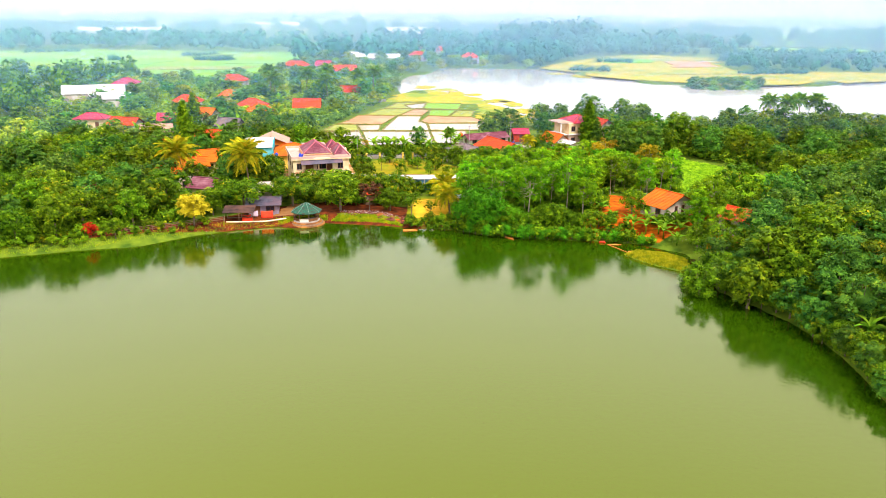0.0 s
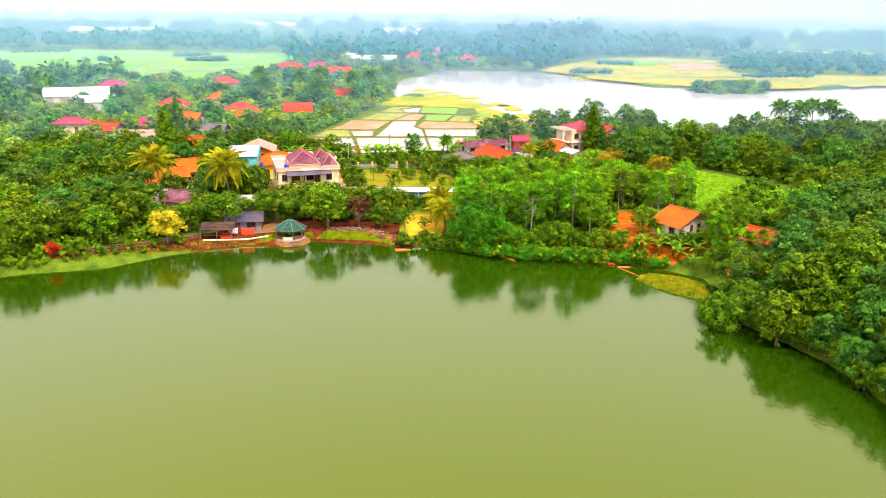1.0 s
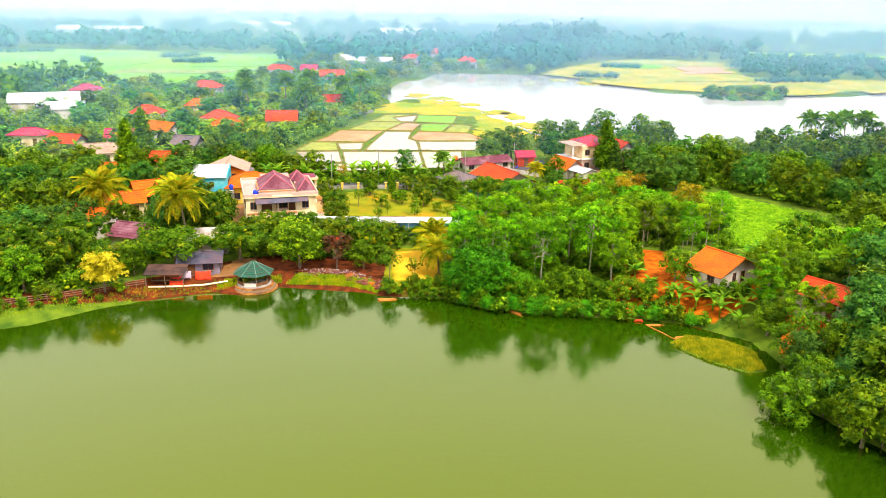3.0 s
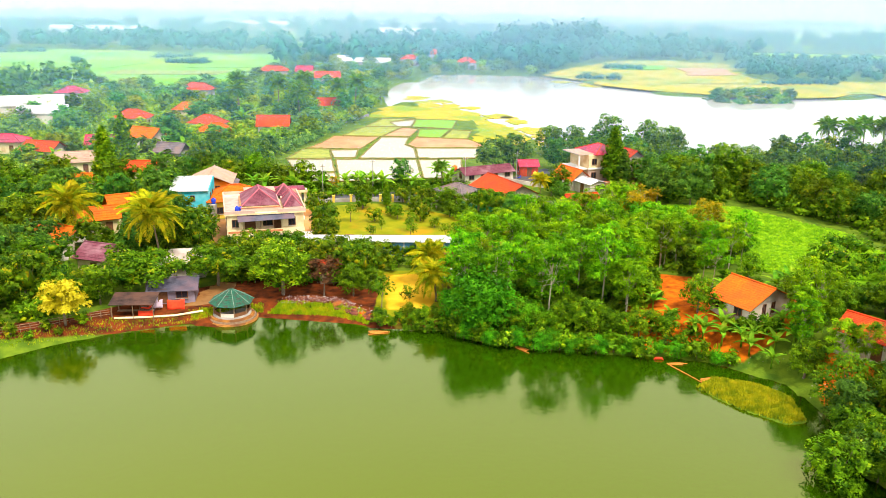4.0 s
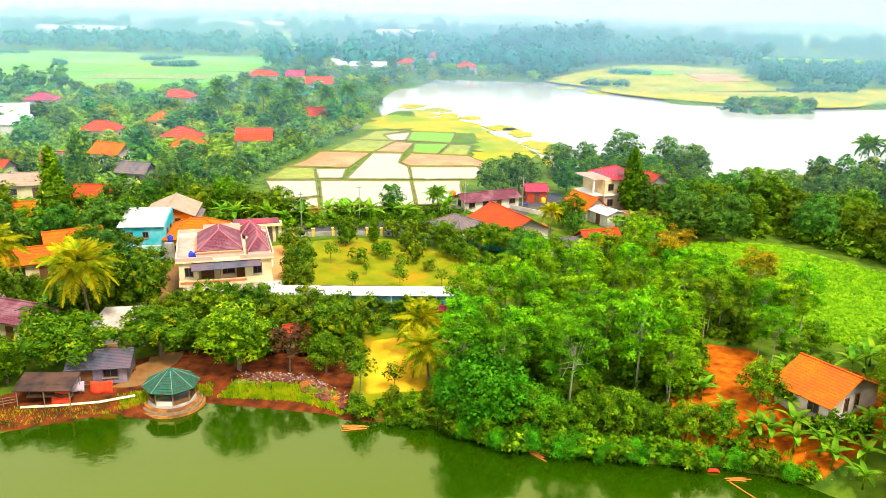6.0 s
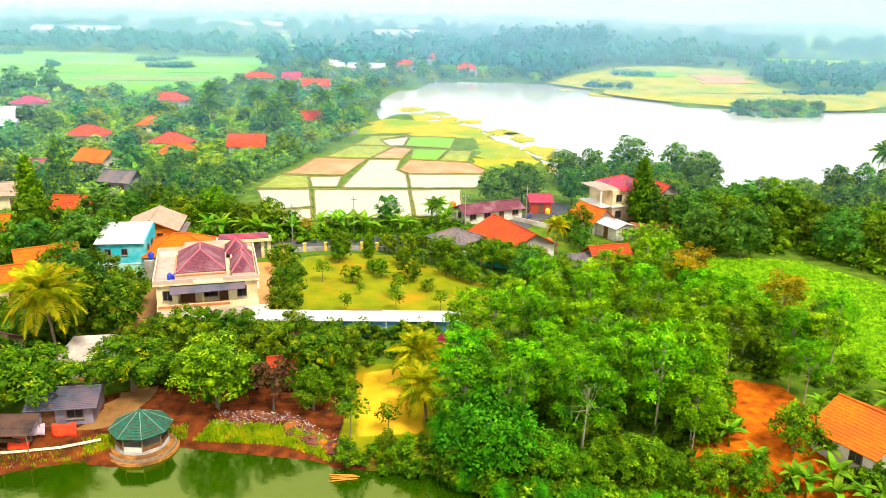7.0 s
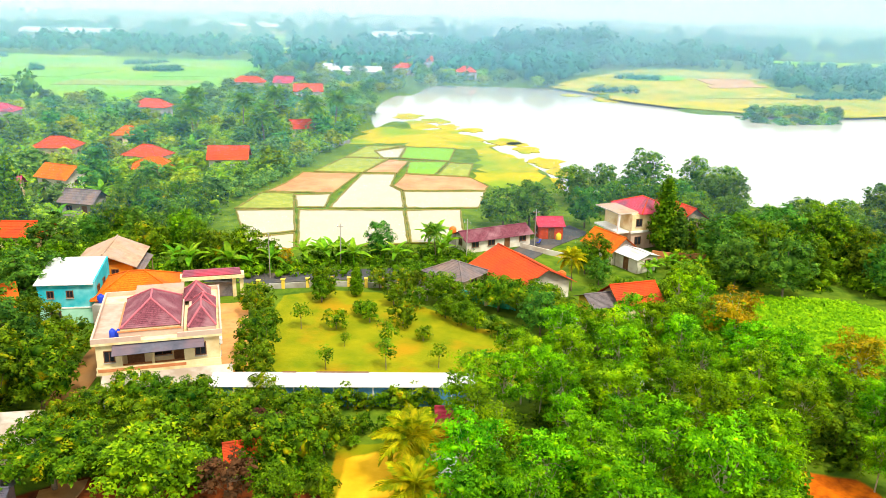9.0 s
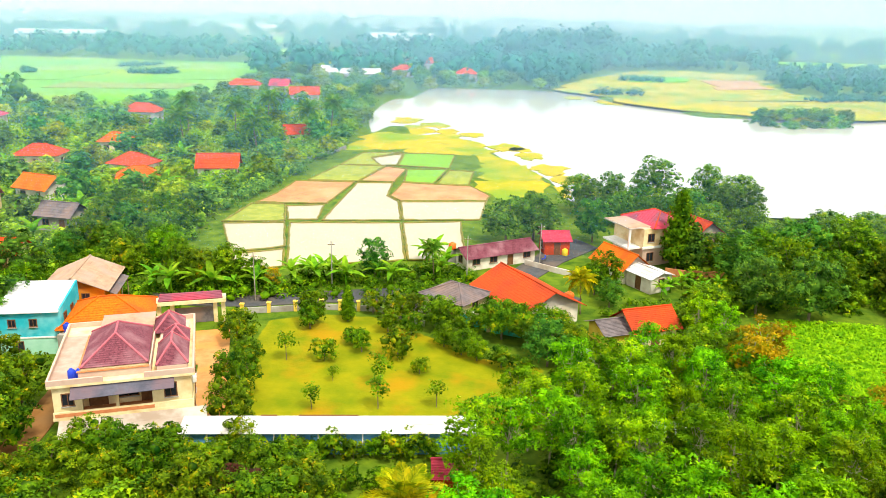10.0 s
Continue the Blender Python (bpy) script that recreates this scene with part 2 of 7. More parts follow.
M["red_tile"] = surface("red_clay_tiles", (0.48, 0.036, 0.008), (0.78, 0.090, 0.018), 4.0, 0.85, 0.8, 8, stain=(0.38, 0.05, 0.016), stain_scale=0.35)
M["magenta_roof"] = surface("crimson_roof_sheet", (0.42, 0.03, 0.06), (0.56, 0.06, 0.10), 1.3, 0.6, 0.2, stain=(0.22, 0.06, 0.09), stain_scale=0.3)
M["brown_roof"] = surface("weathered_brown_roof", (0.30, 0.18, 0.12), (0.50, 0.33, 0.22), 1.0, 0.85, 0.4, stain=(0.36, 0.27, 0.22), stain_scale=0.3)
M["grey_roof"] = surface("dark_grey_roof", (0.09, 0.075, 0.08), (0.20, 0.165, 0.17), 1.2, 0.7, 0.3, stain=(0.22, 0.15, 0.13), stain_scale=0.4)
M["slate_sheet"] = surface("slate_blue_sheet", (0.06, 0.06, 0.085), (0.12, 0.115, 0.15), 1.0, 0.55, 0.2, stain=(0.15, 0.10, 0.12), stain_scale=0.4)
M["white_sheet"] = surface("white_roof_sheet", (0.56, 0.56, 0.57), (0.70, 0.70, 0.71), 1.0, 0.6, 0.1, stain=(0.50, 0.45, 0.40), stain_scale=0.3)
M["awning"] = surface("dusty_awning_sheet", (0.42, 0.36, 0.30), (0.56, 0.50, 0.44), 1.0, 0.8, 0.2, stain=(0.34, 0.26, 0.20), stain_scale=0.4)
M["heap"] = surface("dark_rubbish_heap", (0.035, 0.012, 0.010), (0.22, 0.07, 0.045), 2.2, 0.95, 0.8, 5, stain=(0.30, 0.09, 0.02), stain_scale=0.5)
M["white_edge"] = surface("white_trim", (0.72, 0.70, 0.66), (0.82, 0.80, 0.76), 2.0, 0.6, 0.0)
M["green_roof"] = surface("faded_green_roof", (0.006, 0.065, 0.040), (0.03, 0.15, 0.09), 4.0, 0.75, 0.6, 6, stain=(0.055, 0.055, 0.04), stain_scale=2.4)
M["roof_batten"] = surface("pale_roof_ribs", (0.12, 0.22, 0.16), (0.26, 0.32, 0.24), 3.0, 0.8, 0.2)
M["terrace_stone"] = surface("orange_brown_terrace", (0.24, 0.085, 0.020), (0.50, 0.22, 0.05), 2.2, 0.85, 0.6, 4, stain=(0.16, 0.07, 0.03), stain_scale=0.7)
M["terrace_tile"] = surface("dusty_terrace_tiles", (0.36, 0.27, 0.22), (0.48, 0.37, 0.30), 1.4, 0.8, 0.1, stain=(0.36, 0.24, 0.18), stain_scale=0.5)
M["concrete"] = surface("weathered_concrete", (0.30, 0.28, 0.25), (0.46, 0.43, 0.38), 1.0, 0.9, 0.3, stain=(0.24, 0.20, 0.16), stain_scale=0.3)
M["pink_paving"] = surface("pink_paving", (0.42, 0.19, 0.06), (0.58, 0.31, 0.12), 0.8, 0.85, 0.3, stain=(0.60, 0.24, 0.05), stain_scale=0.2)
M["asphalt"] = surface("asphalt", (0.045, 0.047, 0.052), (0.09, 0.092, 0.10), 1.5, 0.85, 0.3, stain=(0.13, 0.10, 0.08), stain_scale=0.2)
M["dirt_road"] = surface("brown_dirt_track", (0.20, 0.085, 0.025), (0.36, 0.175, 0.05), 0.8, 0.95, 0.5, stain=(0.22, 0.12, 0.05), stain_scale=0.2)
M["terracotta"] = surface("terracotta_floor", (0.46, 0.15, 0.06), (0.60, 0.24, 0.10), 1.5, 0.7, 0.2)
M["glass"] = surface("dark_window_glass", (0.012, 0.014, 0.02), (0.03, 0.034, 0.045), 0.6, 0.08, 0.0, spec=0.6)
M["door_wood"] = surface("brown_door_wood", (0.12, 0.05, 0.02), (0.22, 0.10, 0.045), 3.0, 0.6, 0.2)
M["dark_sheet"] = surface("dark_brown_sheet", (0.025, 0.016, 0.014), (0.07, 0.042, 0.034), 1.5, 0.8, 0.3, stain=(0.10, 0.05, 0.035), stain_scale=0.5)
M["mauve_wall"] = surface("mauve_grey_boards", (0.20, 0.17, 0.22), (0.32, 0.27, 0.33), 1.5, 0.8, 0.2, stain=(0.16, 0.11, 0.12), stain_scale=0.5)
M["old_wood"] = surface("weathered_timber", (0.16, 0.10, 0.06), (0.30, 0.20, 0.12), 3.0, 0.9, 0.3)
M["bamboo"] = surface("orange_dried_bamboo", (0.50, 0.13, 0.02), (0.72, 0.28, 0.05), 3.0, 0.7, 0.2)
M["red_cloth"] = surface("red_tarpaulin", (0.62, 0.03, 0.012), (0.78, 0.07, 0.02), 1.5, 0.7, 0.5, 2.5)
M["mauve_cloth"] = surface("mauve_tarpaulin", (0.42, 0.30, 0.38), (0.55, 0.42, 0.48), 1.5, 0.7, 0.4, 2.5)
M["blue_plastic"] = surface("blue_plastic", (0.015, 0.04, 0.40), (0.03, 0.07, 0.55), 1.5, 0.35, 0.0)
M["blue_wall"] = surface("blue_lattice_wall", (0.05, 0.20, 0.42), (0.12, 0.32, 0.55), 1.2, 0.6, 0.1)
M["teal_paint"] = surface("teal_paint", (0.03, 0.42, 0.38), (0.06, 0.55, 0.48), 1.2, 0.6, 0.1)
M["orange_plastic"] = surface("orange_plastic", (0.70, 0.12, 0.02), (0.80, 0.18, 0.03), 1.5, 0.4, 0.0)
M["yellow_plastic"] = surface("yellow_plastic", (0.80, 0.55, 0.02), (0.85, 0.62, 0.04), 1.5, 0.4, 0.0)
M["bark"] = surface("grey_brown_bark", (0.10, 0.075, 0.05), (0.24, 0.19, 0.13), 2.5, 0.95, 0.6)
M["pale_bark"] = surface("pale_bark", (0.32, 0.27, 0.19), (0.52, 0.45, 0.33), 2.5, 0.9, 0.4)
M["palm_bark"] = surface("palm_bark", (0.16, 0.11, 0.07), (0.30, 0.22, 0.14), 3.0, 0.95, 0.6)
M["metal_pole"] = surface("galvanised_pole", (0.30, 0.30, 0.30), (0.42, 0.42, 0.42), 2.0, 0.45, 0.1, metal=0.6)
M["litter"] = surface("mixed_litter", (0.20, 0.11, 0.09), (0.72, 0.66, 0.62), 2.6, 0.8, 0.2)
M["leaf_mango"] = foliage("mango_leaves", (0.012, 0.057, 0.001), (0.153, 0.280, 0.004), (0.629, 0.434, 0.007))
# slight blue in these leaves imitates haze over the farther woods
M["leaf_dark"] = foliage("dark_leaves", (0.012, 0.066, 0.009), (0.109, 0.273, 0.020), (0.289, 0.390, 0.017))
M["leaf_airy"] = foliage("feathery_leaves", (0.024, 0.117, 0.002), (0.237, 0.528, 0.004), (0.530, 0.646, 0.007), hue=0.025, value=0.32, through_light=0.4)
M["leaf_bright"] = foliage("bright_green_leaves", (0.016, 0.070, 0.001), (0.164, 0.334, 0.004), (0.469, 0.524, 0.007), hue=0.012)
M["leaf_lime"] = foliage("lime_green_leaves", (0.020, 0.122, 0.002), (0.106, 0.410, 0.006), (0.251, 0.547, 0.009), hue=0.012)
M["leaf_olive"] = foliage("olive_leaves", (0.023, 0.074, 0.002), (0.164, 0.289, 0.004), (0.374, 0.390, 0.006))
M["leaf_yellow"] = foliage("yellow_leaves", (0.399, 0.342, 0.008), (0.684, 0.570, 0.019), (0.760, 0.646, 0.048))
M["leaf_rust"] = foliage("rusty_leaves", (0.170, 0.187, 0.003), (0.510, 0.323, 0.005), (0.697, 0.357, 0.009))
M["leaf_red"] = foliage("red_leaves", (0.40, 0.02, 0.008), (0.70, 0.06, 0.015))
M["leaf_maroon"] = foliage("maroon_leaves", (0.045, 0.025, 0.012), (0.16, 0.06, 0.025))
M["leaf_palm"] = foliage("palm_fronds", (0.170, 0.255, 0.005), (0.527, 0.476, 0.009), (0.697, 0.493, 0.013), value=0.25)
M["leaf_marsh"] = foliage("marsh_grass_blades", (0.20, 0.26, 0.006), (0.46, 0.42, 0.010), (0.62, 0.46, 0.02))
M["leaf_grass"] = foliage("bank_grass_blades", (0.12, 0.28, 0.004), (0.34, 0.46, 0.006), (0.62, 0.44, 0.010))
M["leaf_palm_green"] = foliage("green_palm_fronds", (0.06, 0.20, 0.015), (0.20, 0.40, 0.03), (0.42, 0.48, 0.03))
M["leaf_banana"] = foliage("banana_leaves", (0.07, 0.21, 0.008), (0.22, 0.44, 0.014), (0.38, 0.52, 0.02), through_light=0.4)
# extra blue in this green imitates haze over the village
M["leaf_mid"] = foliage("village_leaves_haze_tint", (0.025, 0.116, 0.029), (0.167, 0.386, 0.054), (0.363, 0.494, 0.064), hue=0.03, value=0.4)
M["leaf_light"] = foliage("fruit_tree_leaves", (0.065, 0.187, 0.011), (0.364, 0.518, 0.019), (0.620, 0.622, 0.020), hue=0.035, value=0.4)
# the blue of distance haze is mixed into these leaf colours
M["leaf_far_haze"] = foliage("haze_tinted_woods", (0.010, 0.095, 0.070), (0.060, 0.260, 0.140), value=0.35, hue=0.03)
M["leaf_crop"] = foliage("field_crop_leaves", (0.085, 0.289, 0.003), (0.230, 0.493, 0.005), (0.374, 0.578, 0.009))
# haze tint put into each sheet's colour, from blue to white with distance
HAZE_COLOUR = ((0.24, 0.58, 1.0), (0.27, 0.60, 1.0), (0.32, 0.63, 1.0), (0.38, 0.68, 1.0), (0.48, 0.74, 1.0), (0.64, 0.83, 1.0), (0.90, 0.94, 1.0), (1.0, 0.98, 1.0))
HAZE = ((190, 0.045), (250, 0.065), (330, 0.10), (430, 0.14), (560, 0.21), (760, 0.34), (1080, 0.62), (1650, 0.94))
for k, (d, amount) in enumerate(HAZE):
    M["haze", k] = haze_material("haze_sheet", amount, HAZE_COLOUR[k], 0.6 if k == 7 else 0.0)

# ---- building tools ----
class Geo:
    """Vertices and faces that become one mesh."""

    def __init__(self):
        self.v, self.f = [], []
        self.n = []  # optional shading normals, one a vertex

    def add(self, verts, faces, m=None):
        k = len(self.v)
        self.v += [tuple(m @ Vector(p)) if m else tuple(p) for p in verts]
        self.f += [tuple(k + i for i in face) for face in faces]
        return self

    def box(self, x0, y0, z0, x1, y1, z1, m=None):
        v = [(x0, y0, z0), (x1, y0, z0), (x1, y1, z0), (x0, y1, z0), (x0, y0, z1), (x1, y0, z1), (x1, y1, z1), (x0, y1, z1)]
        return self.add(v, [(3, 2, 1, 0), (4, 5, 6, 7), (0, 1, 5, 4), (1, 2, 6, 5), (2, 3, 7, 6), (3, 0, 4, 7)], m)

    def slab(self, outline, z0, z1):
        """A flat plate with the given outline, anticlockwise."""
        n = len(outline)
        v = [(x, y, z0) for x, y in outline] + [(x, y, z1) for x, y in outline]
        return self.add(v, [tuple(range(n, 2 * n)), tuple(range(n - 1, -1, -1))] + [(i, (i + 1) % n, n + (i + 1) % n, n + i) for i in range(n)])

    def tube(self, points, radii, sides=7, cap=True):
        rings = []
        k = len(self.v)
        for i, p in enumerate(points):
            p = Vector(p)
            a = Vector(points[max(i - 1, 0)])
            b = Vector(points[min(i + 1, len(points) - 1)])
            q = (b - a).to_track_quat("Z", "X")
            for s in range(sides):
                t = 2 * math.pi * s / sides
                self.v.append(tuple(p + q @ Vector((math.cos(t) * radii[i], math.sin(t) * radii[i], 0))))
        for i in range(len(points) - 1):
            for s in range(sides):
                a, b = k + i * sides + s, k + i * sides + (s + 1) % sides
                self.f.append((a, b, b + sides, a + sides))
        if cap:
            self.f.append(tuple(k + (len(points) - 1) * sides + s for s in range(sides)))
            self.f.append(tuple(k + s for s in reversed(range(sides))))
        return self

    def slope(self, a, b, c, d, courses=8, thick=0.06, lift=0.035):
        """A roof slope from the eave a-b up to d-c (c above b), laid in overlapping courses."""
        a, b, c, d = Vector(a), Vector(b), Vector(c), Vector(d)
        nrm = (b - a).cross(d - a)
        if nrm.length < 1e-6:
            nrm = (b - a).cross(c - a)
        nrm.normalize()
        if nrm.z < 0:
            nrm = -nrm
        rows, faces = [a, b], []
        for i in range(courses):
            s, e = i / courses, (i + 1) / courses
            p = [a.lerp(d, s) + nrm * (lift + thick), b.lerp(c, s) + nrm * (lift + thick), b.lerp(c, e) + nrm * thick, a.lerp(d, e) + nrm * thick]
            k = len(rows)
            rows += [p[0], p[1], p[3], p[2]]
            faces += [(k - 2, k - 1, k + 1, k), (k, k + 1, k + 3, k + 2)]
        k = len(rows)
        rows += [d, c]
        faces += [(k - 2, k - 1, k + 1, k), (k, k + 1, 1, 0)]
        self.add(rows, faces)
        return self

    def mesh(self, name, material, smooth=False, weld=False):
        me = bpy.data.meshes.new(name)
        if weld:
            seen, place = {}, []
            for p in self.v:
                place.append(seen.setdefault(tuple(round(c, 4) for c in p), len(seen)))
            faces = []
            for f in self.f:
                k = list(dict.fromkeys(place[i] for i in f))
                if len(k) > 2:
                    faces.append(k)
            self.v, self.f = list(seen), faces
        me.from_pydata(self.v, [], self.f)
        me.materials.append(material)
        if self.n:
            me.polygons.foreach_set("use_smooth", [True] * len(me.polygons))
            me.normals_split_custom_set_from_vertices(self.n)
        if smooth:
            me.polygons.foreach_set("use_smooth", [True] * len(me.polygons))
        me.update()
        return me


def part(name, geo, material, parent, label="", smooth=False):
    me = geo.mesh(name, material, smooth, "roof" in name) if isinstance(geo, Geo) else geo
    ob = new(name, me)
    ob.parent = parent
    if label:
        tagged(ob, label)
    return ob


def thing(name, m, label, category, group="", kind=""):
    ob = new(name)
    ob.empty_display_size = 0.3
    ob.matrix_basis = m
    return tagged(ob, label, category, group, kind)


def solid(name, geo, material, label, category, group="", kind="", m=None, smooth=False):
    ob = new(name, geo.mesh(name, material, smooth))
    if m:
        ob.matrix_basis = m
    return tagged(ob, label, category, group, kind)


def inside(x, y, outline):
    """For arrays x, y: which points lie in the outline."""
    hit = np.zeros(np.shape(x), bool)
    for (x0, y0), (x1, y1) in zip(outline, outline[1:] + outline[:1]):
        cross = ((y0 > y) != (y1 > y)) & (x < (x1 - x0) * (y - y0) / ((y1 - y0) or 1e-9) + x0)
        hit ^= cross
    return hit


def edge_distance(x, y, outline):
    """Distance to the outline, positive inside it."""
    best = np.full(np.shape(x), 1e9)
    for (x0, y0), (x1, y1) in zip(outline, outline[1:] + outline[:1]):
        dx, dy = x1 - x0, y1 - y0
        t = np.clip(((x - x0) * dx + (y - y0) * dy) / (dx * dx + dy * dy + 1e-9), 0, 1)
        best = np.minimum(best, np.hypot(x - x0 - t * dx, y - y0 - t * dy))
    return np.where(inside(x, y, outline), best, -best)


def smooth01(v):
    v = np.clip(v, 0, 1)
    return v * v * (3 - 2 * v)


# ---- the lie of the land ----
LAKE = [(-260.8, 11.5), (-180.8, 47.7), (-120.7, 62.5), (-90.6, 69.8), (-71.6, 77.5), (-60.6, 82.4), (-51.6, 85.3), (-45.6, 91.4), (-38.6, 96.1), (-31.6, 99.2), (-27.6, 98.4),
        (-22.6, 103.1), (-13.6, 102.8), (-8.0, 99.8), (0.7, 99.3), (6.1, 96.0), (11.7, 94.8), (21.7, 93.8), (27.8, 93.7), (32.8, 92.1), (39.4, 87.1), (41.1, 79.9), (39.7, 69.4),
        (45.9, 57.7), (48.1, 46.0), (47.2, 32.8), (56.2, 0.3), (63.9, -45.4), (73.4, -150.1), (-257.9, -198.3)]
FAR_LAKE = [(-28.7, 319.4), (-35.3, 365.2), (-33.0, 411.1), (-19.3, 440.4), (11.6, 466.1), (43.9, 453.9), (61.2, 442.5), (74.7, 408.8), (90.0, 393.4), (108.3, 378.2), (131.6, 368.3), (148.7, 371.4), (168.5, 387.6),
            (256.8, 405.7), (258.4, 262.0), (170.0, 240.0), (130.0, 227.0), (107.0, 223.0), (80.0, 213.5), (66.0, 213.0), (61.0, 231.0), (47.9, 238.5), (24.9, 231.6), (22.5, 257.8), (17.3, 270.8), (12.1, 281.1), (8.8, 299.4), (-3.5, 320.1), (-12.5, 317.2), (-23.0, 345.8)]
ISLET = [(29.1, 85.6), (31.4, 88.0), (35.9, 86.6), (38.5, 83.8), (38.2, 78.9), (36.2, 78.2), (32.5, 81.0)]


def land_height(x, y):
    """Height of the ground at arrays x, y."""
    x, y = np.asarray(x, float), np.asarray(y, float)
    d = np.maximum(edge_distance(x, y, LAKE), edge_distance(x, y, FAR_LAKE))
    mound = 2.6 * smooth01((x - 14) / 18) * smooth01((134 - y) / 21) * smooth01((-d - 0.5) / 9)
    mound += 1.2 * smooth01((x - 30) / 25) * smooth01((y - 104) / 26) * smooth01((248 - y) / 52)
    far = 1.5 * smooth01((np.hypot(x, y - 225) - 420) / 500)
    z = np.where(d > 0, -1.6 * smooth01(d / 5) - 0.05, 0.12 + 0.83 * smooth01(-d / 3.2) + mound + far)
    e = edge_distance(x, y, ISLET)
    return np.where(e > -1.0, np.maximum(z, -0.2 + 0.5 * smooth01((e + 1.0) / 1.8)), z)


def ground_z(x, y):
    return float(land_height(np.array([x]), np.array([y]))[0])


def axis(low, high, step, reach):
    out = list(np.arange(low, high + step / 2, step))
    s = step
    while out[-1] < reach:
        s *= 1.22
        out.append(out[-1] + s)
    s = step
    while out[0] > -reach:
        s *= 1.22
        out.insert(0, out[0] - s)
    return np.array(out)


LAWN = [(-22.4, 158.2), (-16.4, 161.0), (-9.4, 160.5), (-1.2, 154.2), (4.9, 148.5), (12.0, 146.7), (10.1, 132.9), (-22.5, 130.0)]
YARD = [(-8.8, 119.2), (-0.3, 120.8), (0.8, 103.7), (-1.5, 100.5), (-8.0, 101.1)]
COURT = [(-7.7, 117.4), (-1.3, 119.2), (-0.3, 104.5), (-6.8, 103.8)]
SOIL = [(-60.6, 86.4), (-40.7, 95.0), (-30.7, 96.0), (-21.7, 98.6), (-13.6, 98.6), (-4.5, 97.0), (-8.7, 111.4), (-22.8, 115.6), (-30.8, 112.1), (-36.8, 106.7), (-46.7, 97.2), (-60.7, 92.9)]
SOIL_HILL = [(22.7, 97.8), (25.7, 96.0), (30.8, 94.7), (35.9, 91.6), (45.9, 95.8), (49.8, 103.7), (43.7, 108.8), (37.7, 103.1), (36.0, 112.4), (30.0, 114.0), (25.5, 105.9)]
SOIL_RIGHT = [(41.0, 82.5), (44.1, 77.3), (50.1, 80.1), (52.0, 90.7), (43.9, 90.5)]
FIELD = [(35.9, 158.5), (43.9, 161.3), (56.0, 159.0), (69.4, 142.3), (70.5, 117.0), (60.0, 107.5), (47.5, 112.5), (43.5, 120.5), (40.5, 131.0), (35.1, 145.3)]


def build_ground():
    xs, ys = axis(-72, 76, 1.0, 4600), axis(64, 200, 1.0, 4600)
    gx, gy = np.meshgrid(xs, ys)
    z = land_height(gx, gy)
    nx, ny = len(xs), len(ys)
    idx = np.arange(nx * ny).reshape(ny, nx)
    faces = np.stack([idx[:-1, :-1], idx[:-1, 1:], idx[1:, 1:], idx[1:, :-1]], -1).reshape(-1, 4)
    me = bpy.data.meshes.new("ground")
    me.from_pydata(np.stack([gx, gy, z], -1).reshape(-1, 3).tolist(), [], faces.tolist())
    me.materials.append(M["ground"])
    me.polygons.foreach_set("use_smooth", [True] * len(me.polygons))
    col = me.color_attributes.new("soil_map", "FLOAT_COLOR", "POINT")
    w = np.zeros((nx * ny, 4), np.float32)
    fx, fy = gx.ravel(), gy.ravel()

    def soft(poly, blur=1.5):
        return smooth01(edge_distance(fx, fy, poly) / (2 * blur) + 0.5)

    shore = np.exp(-((edge_distance(fx, fy, LAKE) + 1.2) / 1.6) ** 2) * 0.6 * (fx > -20) * (fx < 30)
    w[:, 0] = np.maximum.reduce([soft(SOIL), soft(SOIL_HILL), soft(SOIL_RIGHT), shore])
    w[:, 1] = np.maximum(soft(LAWN, 0.7), soft(YARD, 0.7))
    w[:, 2] = soft(COURT, 0.5)
    w[:, 3] = soft(FIELD, 1.5)
    col.data.foreach_set("color", w.ravel())
    ob = new("ground", me)
    return tagged(ob, "grass and red soil ground rising gently from the lake", "ground", kind="structure")


build_ground()


def water_sheet(name, outline, z, material, label):
    return solid(name, Geo().slab(outline, z - 0.05, z), material, label, "water", kind="structure")


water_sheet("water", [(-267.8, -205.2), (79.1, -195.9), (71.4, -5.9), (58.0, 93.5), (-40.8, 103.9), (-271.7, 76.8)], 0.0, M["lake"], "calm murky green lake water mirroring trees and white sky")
water_sheet("water_far_lake", [(-42.4, 220.7), (264.3, 228.8), (261.8, 412.4), (176.3, 410.2), (54.7, 472.5), (-45.8, 469.8)], 0.004, M["far_lake"], "lake water with the white sky's reflection put into its pale colour")

# tinted sheets that imitate haze over the far country
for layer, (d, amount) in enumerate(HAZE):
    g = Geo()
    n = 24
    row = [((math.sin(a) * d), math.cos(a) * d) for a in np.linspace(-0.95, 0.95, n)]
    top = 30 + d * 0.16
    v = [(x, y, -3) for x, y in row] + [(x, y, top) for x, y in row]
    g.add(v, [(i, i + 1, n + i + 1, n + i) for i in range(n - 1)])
    solid("haze", g, M["haze", layer], "thin tinted sheet standing in for haze over distant trees", "haze", "haze over the far country", "structure")


# ---- plants ----
def icosphere(level):
    bm = bmesh.new()
    bmesh.ops.create_icosphere(bm, subdivisions=level, radius=1.0)
    v = np.array([p.co[:] for p in bm.verts])
    f = [tuple(q.index for q in face.verts) for face in bm.faces]
    bm.free()
    return v, f


ICO = icosphere(1)


